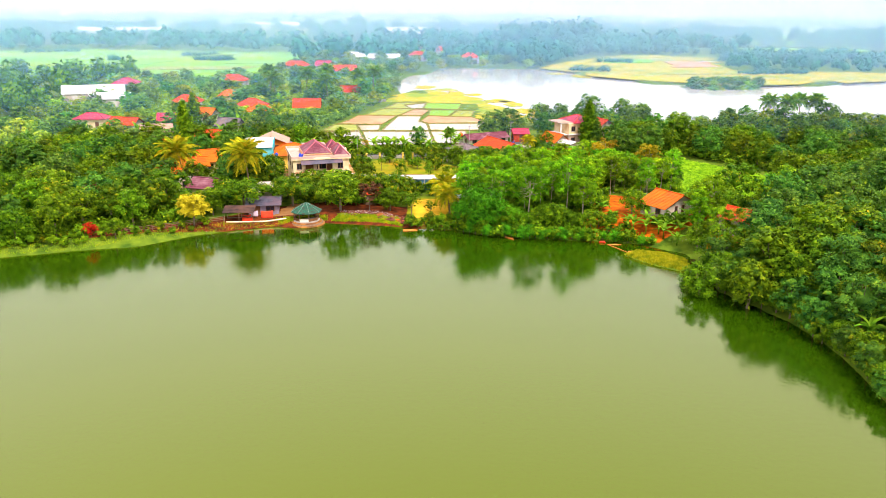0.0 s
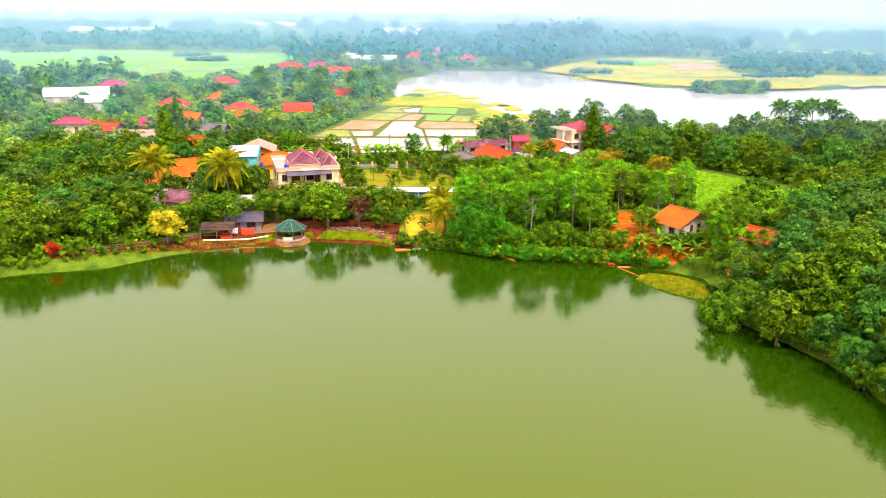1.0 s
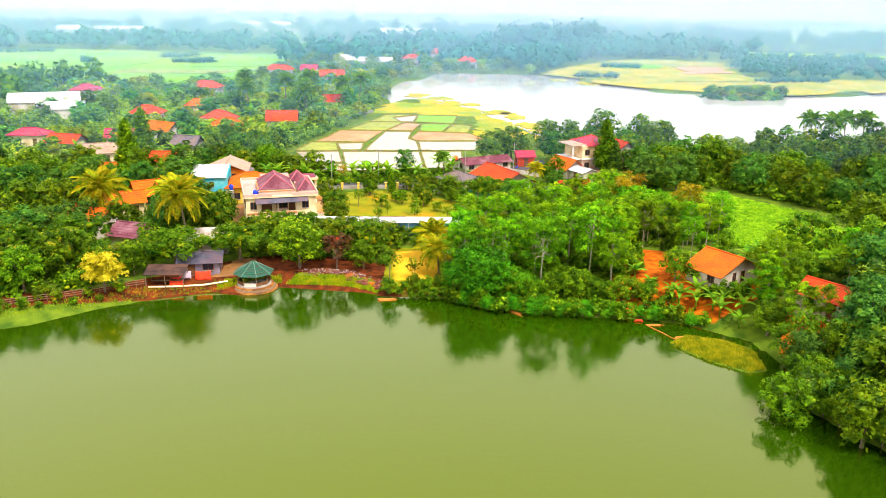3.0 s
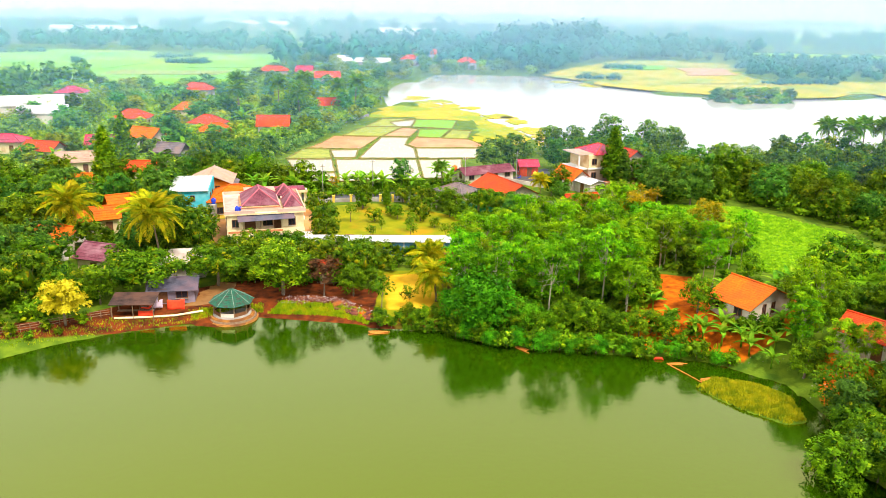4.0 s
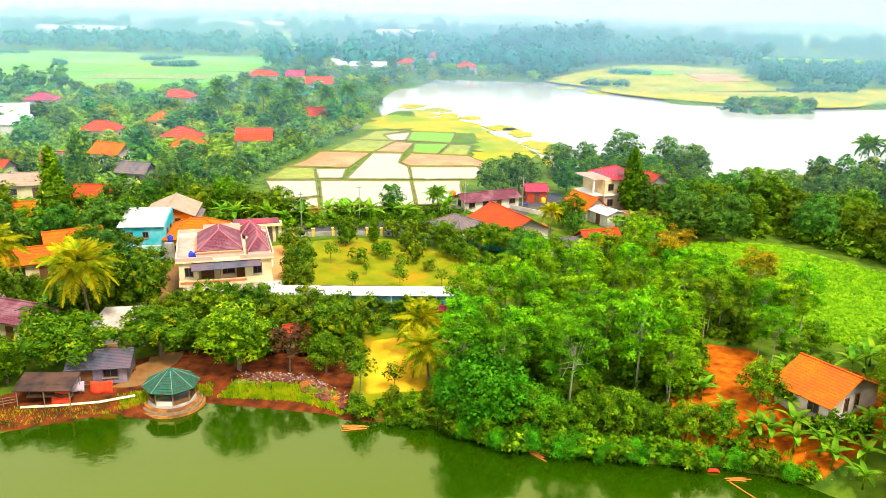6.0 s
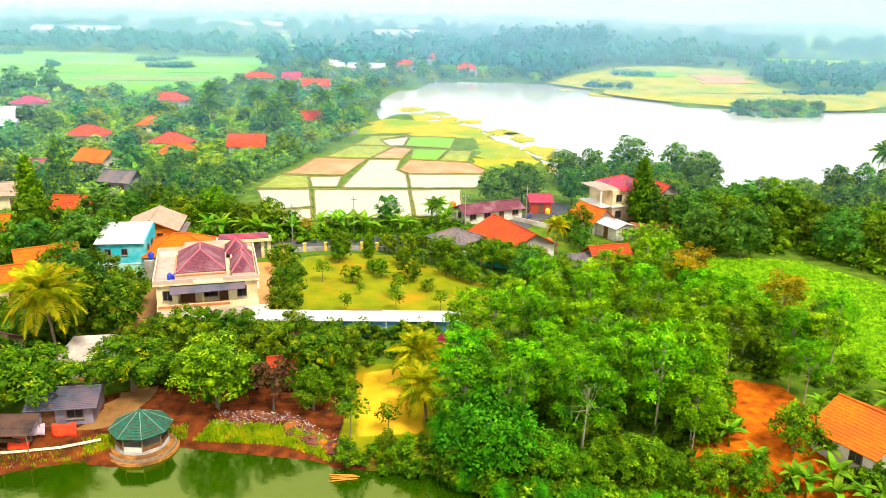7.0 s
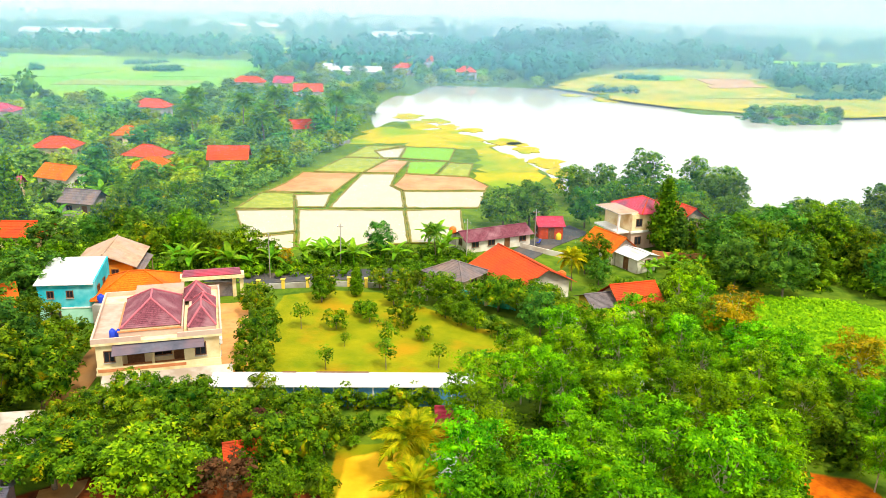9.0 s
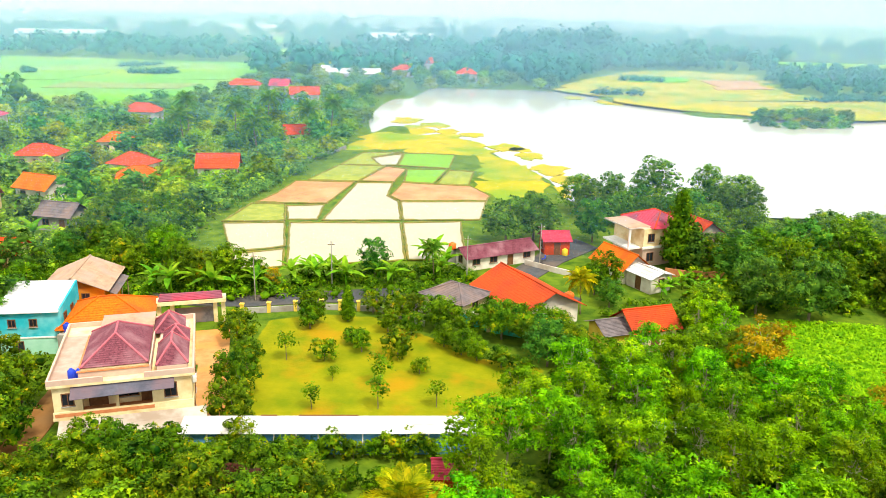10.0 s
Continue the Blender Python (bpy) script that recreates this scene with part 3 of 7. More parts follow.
def blades(geo, p, q, r, out):
    """Three-cornered leaves whose upper faces turn outward and catch light like the clump they belong to."""
    nrm = np.cross(q - p, r - p)
    nrm /= np.linalg.norm(nrm, axis=1)[:, None] + 1e-9
    away = ((nrm * out).sum(1) < 0)[:, None]
    q, r, nrm = np.where(away, r, q), np.where(away, q, r), np.where(away, -nrm, nrm)
    soft = nrm * 0.45 + out * 0.8
    soft /= np.linalg.norm(soft, axis=1)[:, None] + 1e-9
    k = len(geo.v)
    geo.v += np.stack([p, q, r], 1).reshape(-1, 3).tolist()
    geo.f += (k + np.arange(len(p) * 3).reshape(-1, 3)).tolist()
    geo.n += np.repeat(soft, 3, 0).tolist()


def leaf_cloud(geo, rng, lobes, count, size, flat=0.35, fill=0.16, hull=0.8, low=-0.5):
    """Leaves over the given lobes (centre, radii), with a rough core that closes the view through them."""
    c = np.array([l[0] for l in lobes])
    r = np.array([l[1] for l in lobes])
    wgt = r[:, 0] * r[:, 1] + r[:, 0] * r[:, 2]
    pick = rng.choice(len(lobes), count, p=wgt / wgt.sum())
    d = rng.normal(size=(count, 3))
    d /= np.linalg.norm(d, axis=1)[:, None]
    d[:, 2] = np.where(d[:, 2] < low, -d[:, 2], d[:, 2])
    depth = 1.0 + rng.normal(size=count) * fill
    pos = c[pick] + d * r[pick] * depth[:, None]
    nrm = d * 0.7 + rng.normal(size=(count, 3)) * 0.55
    nrm[:, 2] += flat
    nrm /= np.linalg.norm(nrm, axis=1)[:, None]
    t = np.cross(nrm, rng.normal(size=(count, 3)))
    t /= np.linalg.norm(t, axis=1)[:, None]
    b = np.cross(nrm, t)
    s = size * rng.uniform(0.7, 1.5, count)[:, None]
    blades(geo, pos - t * s * 0.6, pos + t * s * 0.4 - b * s * 0.5, pos + t * s * 0.4 + b * s * 0.5, d)
    return core(geo, rng, c, r, hull)


def core(geo, rng, c, r, hull):
    if hull:
        for cc, rr in zip(c, r):
            v = ICO[0] * rr * hull * rng.uniform(0.45, 0.98, (len(ICO[0]), 1)) + cc
            geo.add(v.tolist(), ICO[1])
            geo.n += ICO[0].tolist()
    return geo


def spray_cloud(geo, rng, lobes, sprays, each, reach, size, fill=0.16, hull=0.74, low=-0.5, flat=0.5, droop=0.35, slim=0.42):
    """Sprays of leaves over the lobes: in every spray the leaves stand out from one twig, like an open rosette."""
    c = np.array([l[0] for l in lobes])
    r = np.array([l[1] for l in lobes])
    wgt = r[:, 0] * r[:, 1] + r[:, 0] * r[:, 2]
    pick = rng.choice(len(lobes), sprays, p=wgt / wgt.sum())
    d = rng.normal(size=(sprays, 3))
    d /= np.linalg.norm(d, axis=1)[:, None]
    d[:, 2] = np.where(d[:, 2] < low, -d[:, 2], d[:, 2])
    centre = c[pick] + d * r[pick] * (1.0 + rng.normal(size=sprays) * fill)[:, None]
    face = d * 0.8 + rng.normal(size=(sprays, 3)) * 0.25
    face[:, 2] += flat
    face /= np.linalg.norm(face, axis=1)[:, None]
    n = sprays * each
    centre, face = np.repeat(centre, each, 0), np.repeat(face, each, 0)
    grow = np.repeat(rng.uniform(0.65, 1.3, sprays), each)[:, None]
    side = np.cross(face, rng.normal(size=(n, 3)))
    side /= np.linalg.norm(side, axis=1)[:, None]
    out = np.sqrt(rng.uniform(0.02, 1.0, n))[:, None]
    foot = centre + side * out * reach * grow + face * (0.5 - out) * reach * 0.5 + rng.normal(size=(n, 3)) * reach * 0.12
    along = side + face * (0.35 - droop * out) + rng.normal(size=(n, 3)) * 0.3
    along /= np.linalg.norm(along, axis=1)[:, None]
    wide = np.cross(along, face + rng.normal(size=(n, 3)) * 0.25)
    wide /= np.linalg.norm(wide, axis=1)[:, None]
    s = size * rng.uniform(0.65, 1.3, n)[:, None]
    blades(geo, foot - wide * s * slim, foot + along * s, foot + wide * s * slim, np.repeat(d, each, 0))
    return core(geo, rng, c, r, hull)


def crown_lobes(rng, height, radius, base, count, squash=0.75, spread=0.62):
    """Clumps of a round crown between base and height, set over a dome with gaps between them."""
    mid, half = (base + height) / 2, (height - base) / 2
    lobes = [((0, 0, mid - half * 0.05), (radius * 0.58, radius * 0.58, half * 0.72))]
    for i in range(count):
        up = 1 - 1.92 * (i + 0.5) / count
        a = 2.399 * i + rng.uniform(-0.5, 0.5)
        rr = radius * (spread + 0.1) * math.sqrt(max(0.05, 1 - up * up)) * rng.uniform(0.8, 1.12)
        size = radius * rng.uniform(0.24, 0.40) * (12 / count) ** 0.3
        lobes.append(((math.cos(a) * rr, math.sin(a) * rr, mid + up * half * 0.78 * rng.uniform(0.85, 1.08)), (size, size, size * squash)))
    return lobes


def trunk_geo(rng, height, radius, lobes, limbs=5, sides=7, lean=0.04):
    g = Geo()
    top = (height * rng.uniform(-lean, lean), height * rng.uniform(-lean, lean), height)
    g.tube([(0, 0, -0.3), (0, 0, 0.25), (top[0] * 0.5, top[1] * 0.5, height * 0.5), top], [radius * 1.35, radius, radius * 0.75, radius * 0.35], sides)
    for cc, rr in lobes[1:limbs + 1]:
        s = rng.uniform(0.45, 0.85)
        a = Vector((top[0] * s, top[1] * s, height * s))
        b = Vector(cc)
        m = a.lerp(b, 0.5) + Vector((0, 0, -0.1 * (b - a).length))
        g.tube([a, m, b], [radius * 0.36, radius * 0.22, radius * 0.09], 4)
    return g


def make_tree(name, seed, height, radius, base, leaf, leaves, size, bark="bark", lobes=9, label="", squash=0.75, fill=0.16, hull=0.8, flat=0.35, girth=0.2, spread=0.62, limbs=5, low=-0.5, each=14, reach=0.55, slim=0.42):
    rng = np.random.default_rng(seed)
    lb = crown_lobes(rng, height, radius, base, lobes, squash, spread)
    root = thing(name, Matrix.Translation((0, 0, -200)), label, "tree")
    part("trunk", trunk_geo(rng, base + (height - base) * 0.55, girth, lb, limbs), M[bark], root)
    part("crown", spray_cloud(Geo(), rng, lb, leaves // each, each, reach, size, fill, hull, low, flat + 0.15, 0.35, slim), M[leaf], root)
    return root


def airy_tree(name, seed, height, radius, leaf, leaves, size, label, bark="pale_bark", layers=24):
    """A tall slender tree with feathery foliage in flat, separate sprays."""
    rng = np.random.default_rng(seed)
    lb = [((0, 0, height * 0.9), (radius * 0.3, radius * 0.3, 0.5))]
    for i in range(layers):
        h = height * (0.42 + 0.56 * (i + 0.5) / layers)
        out = radius * (0.85 - 0.55 * abs((i + 0.5) / layers - 0.45)) * rng.uniform(0.5, 1.0)
        a = 2.399 * i + rng.uniform(-0.5, 0.5)
        s = radius * rng.uniform(0.20, 0.36)
        lb.append(((math.cos(a) * out, math.sin(a) * out, h), (s, s, s * 0.32)))
    root = thing(name, Matrix.Translation((0, 0, -200)), label, "tree")
    part("trunk", trunk_geo(rng, height * 0.9, 0.13, lb, layers, 6), M[bark], root)
    part("crown", spray_cloud(Geo(), rng, lb, leaves // 16, 16, 0.42, size, 0.26, 0.5, -1, 0.9, 0.5, 0.30), M[leaf], root)
    return root


def conifer(name, seed, height, radius, leaf, leaves, size, label):
    rng = np.random.default_rng(seed)
    lb = []
    for i in range(14):
        t = (i + 0.5) / 14
        rr = radius * (1 - t) ** 0.5 * min(1.0, 0.6 + 2 * t)
        for k in range(3):
            a = 2.399 * (3 * i + k)
            lb.append(((math.cos(a) * rr * 0.45, math.sin(a) * rr * 0.45, height * (0.08 + 0.9 * t)), (rr * 0.6 + 0.15, rr * 0.6 + 0.15, height * 0.055)))
    root = thing(name, Matrix.Translation((0, 0, -200)), label, "tree")
    part("trunk", Geo().tube([(0, 0, -0.3), (0, 0, height * 0.9)], [0.2, 0.05], 7), M["bark"], root)
    part("crown", leaf_cloud(Geo(), rng, lb, leaves, size, 0.0, 0.15, 0.75, -1), M[leaf], root)
    return root


def frond_mesh(rng, length, pairs, leaflet, droop, name, material):
    """A coconut frond along +X: an arched midrib with drooping leaflets."""
    g = Geo()

    def rib(t):
        return Vector((length * t * (1 - 0.18 * droop * t), 0, length * (0.40 * t - (0.62 + droop * 0.5) * t * t)))

    pts = [rib(t) for t in np.linspace(0, 1, 6)]
    g.tube(pts, [0.07, 0.055, 0.045, 0.035, 0.025, 0.012], 4)
    for i in range(pairs):
        t = 0.16 + 0.84 * i / (pairs - 1)
        p = rib(t)
        n = leaflet * math.sin(math.pi * min(1, 0.22 + 0.72 * t)) * rng.uniform(0.85, 1.1)
        w = 0.12 * length / 3.5
        for side in (-1, 1):
            tip = p + Vector((n * 0.55, side * n * 0.75, -n * rng.uniform(0.25, 0.6)))
            mid = p.lerp(tip, 0.5) + Vector((0, 0, n * 0.12))
            g.add([p, mid + Vector((w, 0, 0)), tip, mid - Vector((w, 0, 0))], [(0, 1, 2, 3)])
    return g.mesh(name, material)


def palm(name, seed, height, length, leaf, label, fronds=30, lean=0.6):
    rng = np.random.default_rng(seed)
    root = thing(name, Matrix.Translation((0, 0, -200)), label, "palm tree")
    pts = [(lean * (t ** 1.6), 0, -0.3 + (height + 0.3) * t) for t in np.linspace(0, 1, 7)]
    part("trunk", Geo().tube(pts, [0.26, 0.19, 0.16, 0.15, 0.145, 0.14, 0.15], 8), M["palm_bark"], root, smooth=True)
    meshes = [frond_mesh(rng, length * k, 30, length * 0.34, dr, "frond", M[leaf]) for k, dr in ((1.0, 0.25), (0.95, 0.7), (0.8, 0.05))]
    for i in range(fronds):
        t = i / fronds
        ob = part("frond", meshes[2 if t < 0.25 else (0 if t < 0.65 else 1)], None, root)
        tilt = -72 + 100 * t + rng.uniform(-7, 7)
        ob.matrix_basis = Matrix.Translation((lean, 0, height - 0.05)) @ pose(0, 0, 0, 0, 0, math.degrees(2.399 * i)) @ pose(0, 0, 0, 0, tilt, 0)
    return root


def banana(name, seed, height, label, leaves=8):
    rng = np.random.default_rng(seed)
    root = thing(name, Matrix.Translation((0, 0, -200)), label, "banana plant")
    part("stem", Geo().tube([(0, 0, -0.2), (0, 0, height * 0.3), (0, 0, height * 0.55)], [0.17, 0.14, 0.08], 8), M["leaf_banana"], root, smooth=True)
    g = Geo()
    n, length, width = 6, height * 0.72, height * 0.115
    row = []
    for i in range(n + 1):
        t = i / n
        x, z = length * t, length * (0.34 * t - 0.62 * t * t)
        w = width * math.sin(math.pi * min(1, 0.12 + 0.86 * t)) ** 0.6
        row += [(x, -w, z + w * 0.35), (x, 0, z), (x, w, z + w * 0.35)]
    faces = []
    for i in range(n):
        k = 3 * i
        faces += [(k, k + 1, k + 4, k + 3), (k + 1, k + 2, k + 5, k + 4)]
    g.add(row, faces)
    me = g.mesh("leaf", M["leaf_banana"])
    for i in range(leaves):
        ob = part("leaf", me, None, root)
        ob.matrix_basis = Matrix.Translation((0, 0, height * 0.52)) @ pose(0, 0, 0, 0, 0, math.degrees(2.399 * i)) @ pose(0, 0, 0, rng.uniform(-12, 12), -62 + 58 * i / leaves, 0)
    return root


PROTO = {}
for i in range(3):
    PROTO["mango", i] = make_tree("mango_tree", 10 + i, 7.0, 3.5, 0.5, "leaf_mango", 4400, 0.25, each=16, reach=0.36, fill=0.07, hull=0.74, spread=0.7, label="dense round mango tree with dark and yellowish leaves", lobes=24, squash=0.85)
    PROTO["bright", i] = make_tree("broadleaf_tree", 20 + i, 7.0, 3.2, 0.2, "leaf_bright", 3700, 0.26, label="bushy bright green broadleaf tree", lobes=20, squash=0.85, each=12, fill=0.09, hull=0.6, spread=0.68, reach=0.45)
    PROTO["dark", i] = make_tree("shade_tree", 30 + i, 9.0, 4.0, 0.4, "leaf_dark", 3400, 0.34, reach=0.5, fill=0.09, spread=0.68, label="large dark green broadleaf tree", lobes=20, hull=0.7)
    PROTO["olive", i] = make_tree("olive_tree", 40 + i, 7.5, 3.4, 0.4, "leaf_olive", 2400, 0.36, label="olive green broadleaf tree", lobes=18, fill=0.1, hull=0.7, reach=0.45)
    PROTO["airy", i] = airy_tree("slender_tree", 50 + i, 10.5, 3.3, "leaf_airy", 4600, 0.30, "tall slender tree with feathery light green foliage")
    PROTO["spread", i] = make_tree("spreading_tree", 60 + i, 5.6, 4.4, 2.4, "leaf_mango", 5600, 0.27, label="low spreading tree with a flat leafy crown", lobes=20, squash=0.5, spread=0.72, girth=0.22, fill=0.1)
    PROTO["shrub", i] = make_tree("shrub", 70 + i, 2.2, 1.3, 0.1, "leaf_bright", 560, 0.26, reach=0.3, each=10, label="low bushy green shrub", lobes=6, girth=0.06)
    PROTO["mid", i] = make_tree("village_tree", 80 + i, 8.0, 4.0, 0.0, "leaf_mid", 900, 0.62, reach=0.6, each=12, label="green broadleaf tree among village houses", lobes=13, limbs=2)
    PROTO["mid_light", i] = make_tree("fruit_tree", 90 + i, 7.0, 3.6, 0.0, "leaf_light", 850, 0.62, reach=0.6, each=12, label="light green broadleaf tree among village houses", lobes=13, limbs=2)
    PROTO["rust", i] = airy_tree("slender_tree", 100 + i, 9.0, 3.2, "leaf_rust", 3000, 0.30, "slender tree with rusty orange foliage")
    PROTO["sapling", i] = make_tree("sapling", 110 + i, 3.2, 1.1, 1.2, "leaf_olive", 420, 0.20, reach=0.3, each=8, label="thin young tree with sparse leaves on the lawn", lobes=6, girth=0.05, hull=0.45, fill=0.3)
    PROTO["bush", i] = make_tree("round_bush", 120 + i, 2.6, 1.6, 0.15, "leaf_mango", 1000, 0.22, reach=0.3, label="clipped round green bush", lobes=8, girth=0.08)
    PROTO["banana", i] = banana("banana_plant", 130 + i, 3.6 + 0.3 * i, "banana plant with broad arching green leaves")
PROTO["palm", 0] = palm("coconut_palm", 140, 4.6, 3.9, "leaf_palm", "coconut palm with yellowish drooping fronds")
PROTO["palm", 1] = palm("coconut_palm", 141, 7.6, 4.9, "leaf_palm", "tall coconut palm with golden fronds", lean=1.0)
PROTO["palm", 2] = palm("coconut_palm", 142, 9.0, 3.8, "leaf_palm_green", "tall green coconut palm", lean=0.8)
PROTO["palm", 3] = palm("coconut_palm", 143, 9.6, 4.7, "leaf_palm", "tall coconut palm with golden fronds", lean=-0.9)
PROTO["yellow", 0] = make_tree("yellow_tree", 150, 6.0, 3.0, 1.3, "leaf_yellow", 2600, 0.34, label="tree with bright yellow foliage on the bank", lobes=12, hull=0.6, fill=0.22)
PROTO["red", 0] = make_tree("red_bush", 151, 2.4, 1.4, 0.5, "leaf_red", 700, 0.24, reach=0.3, label="small bush with flame red leaves", lobes=7, girth=0.06)
PROTO["maroon", 0] = make_tree("maroon_tree", 152, 5.0, 2.0, 1.6, "leaf_maroon", 1200, 0.28, reach=0.35, label="small tree with maroon leaves", lobes=8, hull=0.5, girth=0.1)
PROTO["conifer", 0] = conifer("columnar_tree", 153, 12.0, 2.6, "leaf_bright", 4200, 0.36, "tall columnar dark green tree")
PROTO["conifer", 1] = conifer("columnar_tree", 154, 10.0, 2.4, "leaf_dark", 1500, 0.5, "pointed dark green conifer")
for i in range(2):
    PROTO["lime", i] = make_tree("leafy_bush", 160 + i, 4.4, 2.6, 0.1, "leaf_lime", 4400, 0.20, label="dense lime green bush overhanging the water", lobes=12, squash=0.85, each=12, fill=0.1, hull=0.55, spread=0.68, girth=0.1)
PLANTED = []


def plant(kind, x, y, scale=1.0, turn=None, i=None, group="", tall=1.0, sink=0.0):
    """Sets a copy of the given plant on the ground."""
    n = len(PLANTED)
    count = sum(1 for k in PROTO if k[0] == kind)
    src = PROTO[kind, (n * 7 + n // 3) % count if i is None else i]
    turn = (n * 137.5) % 360 if turn is None else turn
    m = Matrix.LocRotScale((x, y, ground_z(x, y) - sink), Euler((0, 0, radians(turn))), (scale, scale, scale * tall))
    ob = copy_thing(src, m)
    PLANTED.append((x, y, scale))
    return tagged(ob, group=group)

# ---- buildings ----
def hip_roof(parent, x0, y0, x1, y1, z, h, over, material, ridge, name="roof", courses=15):
    """A hipped roof over the plan x0..x1, y0..y1, with ridge tiles as a part of its own."""
    a, b, c, d = (x0 - over, y0 - over, z), (x1 + over, y0 - over, z), (x1 + over, y1 + over, z), (x0 - over, y1 + over, z)
    w, dp = x1 - x0 + 2 * over, y1 - y0 + 2 * over
    if w >= dp:
        r0, r1 = (x0 - over + dp / 2, (y0 + y1) / 2, z + h), (x1 + over - dp / 2, (y0 + y1) / 2, z + h)
        sides = [(a, b, r1, r0), (b, c, r1, r1), (c, d, r0, r1), (d, a, r0, r0)]
        hips = [(a, r0), (d, r0), (b, r1), (c, r1), (r0, r1)]
    else:
        r0, r1 = ((x0 + x1) / 2, y0 - over + w / 2, z + h), ((x0 + x1) / 2, y1 + over - w / 2, z + h)
        sides = [(a, b, r0, r0), (b, c, r1, r0), (c, d, r1, r1), (d, a, r0, r1)]
        hips = [(a, r0), (b, r0), (c, r1), (d, r1), (r0, r1)]
    g = Geo()
    for s in sides:
        g.slope(*s, courses=courses)
    g.add([a, b, c, d], [(3, 2, 1, 0)])
    roof = part(name, g, M[material], parent)
    g = Geo()
    for p, q in hips:
        if (Vector(p) - Vector(q)).length > 0.1:
            up = Vector((0, 0, 0.13))
            g.tube([Vector(p) + up, Vector(q) + up], [0.11, 0.11], 6)
    part("ridge_tiles", g, M[ridge], roof)
    return roof


def gable_roof(parent, x0, y0, x1, y1, z, h, over, material, ridge, along="x", name="roof", courses=15, wall=None, mono=False):
    """A gabled roof with its ridge along x or y; fills the gable walls."""
    X0, X1, Y0, Y1 = x0 - over, x1 + over, y0 - over, y1 + over
    g = Geo()
    if along == "x":
        ym = (y0 + y1) / 2
        k = h * over / max(0.1, (y1 - y0) / 2)
        r0, r1 = (X0, ym, z + h), (X1, ym, z + h)
        g.slope((X0, Y0, z - k), (X1, Y0, z - k), r1, r0, courses=courses).slope((X1, Y1, z - k), (X0, Y1, z - k), r0, r1, courses=courses)
        tri = [[(x, y0, z), (x, y1, z), (x, ym, z + h)] for x in (x0, x1)]
    else:
        xm = (x0 + x1) / 2
        k = h * over / max(0.1, (x1 - x0) / 2)
        r0, r1 = (xm, Y0, z + h), (xm, Y1, z + h)
        g.slope((X1, Y0, z - k), (X1, Y1, z - k), r1, r0, courses=courses).slope((X0, Y1, z - k), (X0, Y0, z - k), r0, r1, courses=courses)
        tri = [[(x0, y, z), (x1, y, z), (xm, y, z + h)] for y in (y0, y1)]
    roof = part(name, g, M[material], parent)
    up = Vector((0, 0, 0.12))
    part("ridge_tiles", Geo().tube([Vector(r0) + up, Vector(r1) + up], [0.12, 0.12], 6), M[ridge], roof)
    if wall:
        for t in tri:
            part("gable", Geo().add(t, [(0, 1, 2)]).add(t, [(2, 1, 0)]), M[wall], parent)
    return roof


def opening(parent, x, z, w, h, y, side="front", kind="window", frame_mat="door_wood"):
    """A window or door let into the outer face y (front/back) or x (left/right) of a wall."""
    turn = {"front": 0, "right": 90, "back": 180, "left": 270}[side]
    o = part(kind, Geo().box(-w / 2, -0.015, 0, w / 2, 0.03, h), M["glass" if kind == "window" else "door_wood"], parent)
    o.matrix_basis = pose(x, y, z, 0, 0, turn)
    g = Geo()
    f = 0.09
    g.box(-w / 2 - f, -0.07, -f * (kind == "window"), -w / 2, 0.03, h + f).box(w / 2, -0.07, -f * (kind == "window"), w / 2 + f, 0.03, h + f)
    g.box(-w / 2, -0.07, h, w / 2, 0.03, h + f)
    if kind == "window":
        g.box(-w / 2, -0.07, -f, w / 2, 0.03, 0).box(-0.03, -0.05, 0, 0.03, 0.02, h)
        part("sill", Geo().box(-w / 2 - 0.15, -0.16, -f - 0.08, w / 2 + 0.15, 0.0, -f), M["concrete"], o)
    part("frame", g, M[frame_mat], o)
    return o


def simple_house(x, y, turn, w, d, h, roof_h, wall, roof, label, style="hip", along="x", over=0.6, name="house", ridge=None, z=None, windows=True, group="", courses=13):
    m = pose(x, y, ground_z(x, y) if z is None else z, 0, 0, turn)
    root = thing(name, m, label, "house", group)
    part("wall", Geo().box(-w / 2, -d / 2, -0.6, w / 2, d / 2, h), M[wall], root)
    ridge = ridge or roof
    if style == "hip":
        hip_roof(root, -w / 2, -d / 2, w / 2, d / 2, h, roof_h, over, roof, ridge, courses=courses)
    else:
        gable_roof(root, -w / 2, -d / 2, w / 2, d / 2, h, roof_h, over, roof, ridge, along, wall=wall, courses=courses)
    if windows:
        n = max(1, int(w / 3))
        for i in range(n):
            cx = -w / 2 + w * (i + 0.5) / n
            if i == n // 2:
                opening(root, cx, 0.05, 0.9, 2.05, -d / 2, "front", "door")
            else:
                opening(root, cx, 0.95, 1.2, 1.1, -d / 2, "front")
        for s, sx in (("left", -w / 2), ("right", w / 2)):
            opening(root, sx, 0.95, 1.0, 1.1, 0, s)
    return root


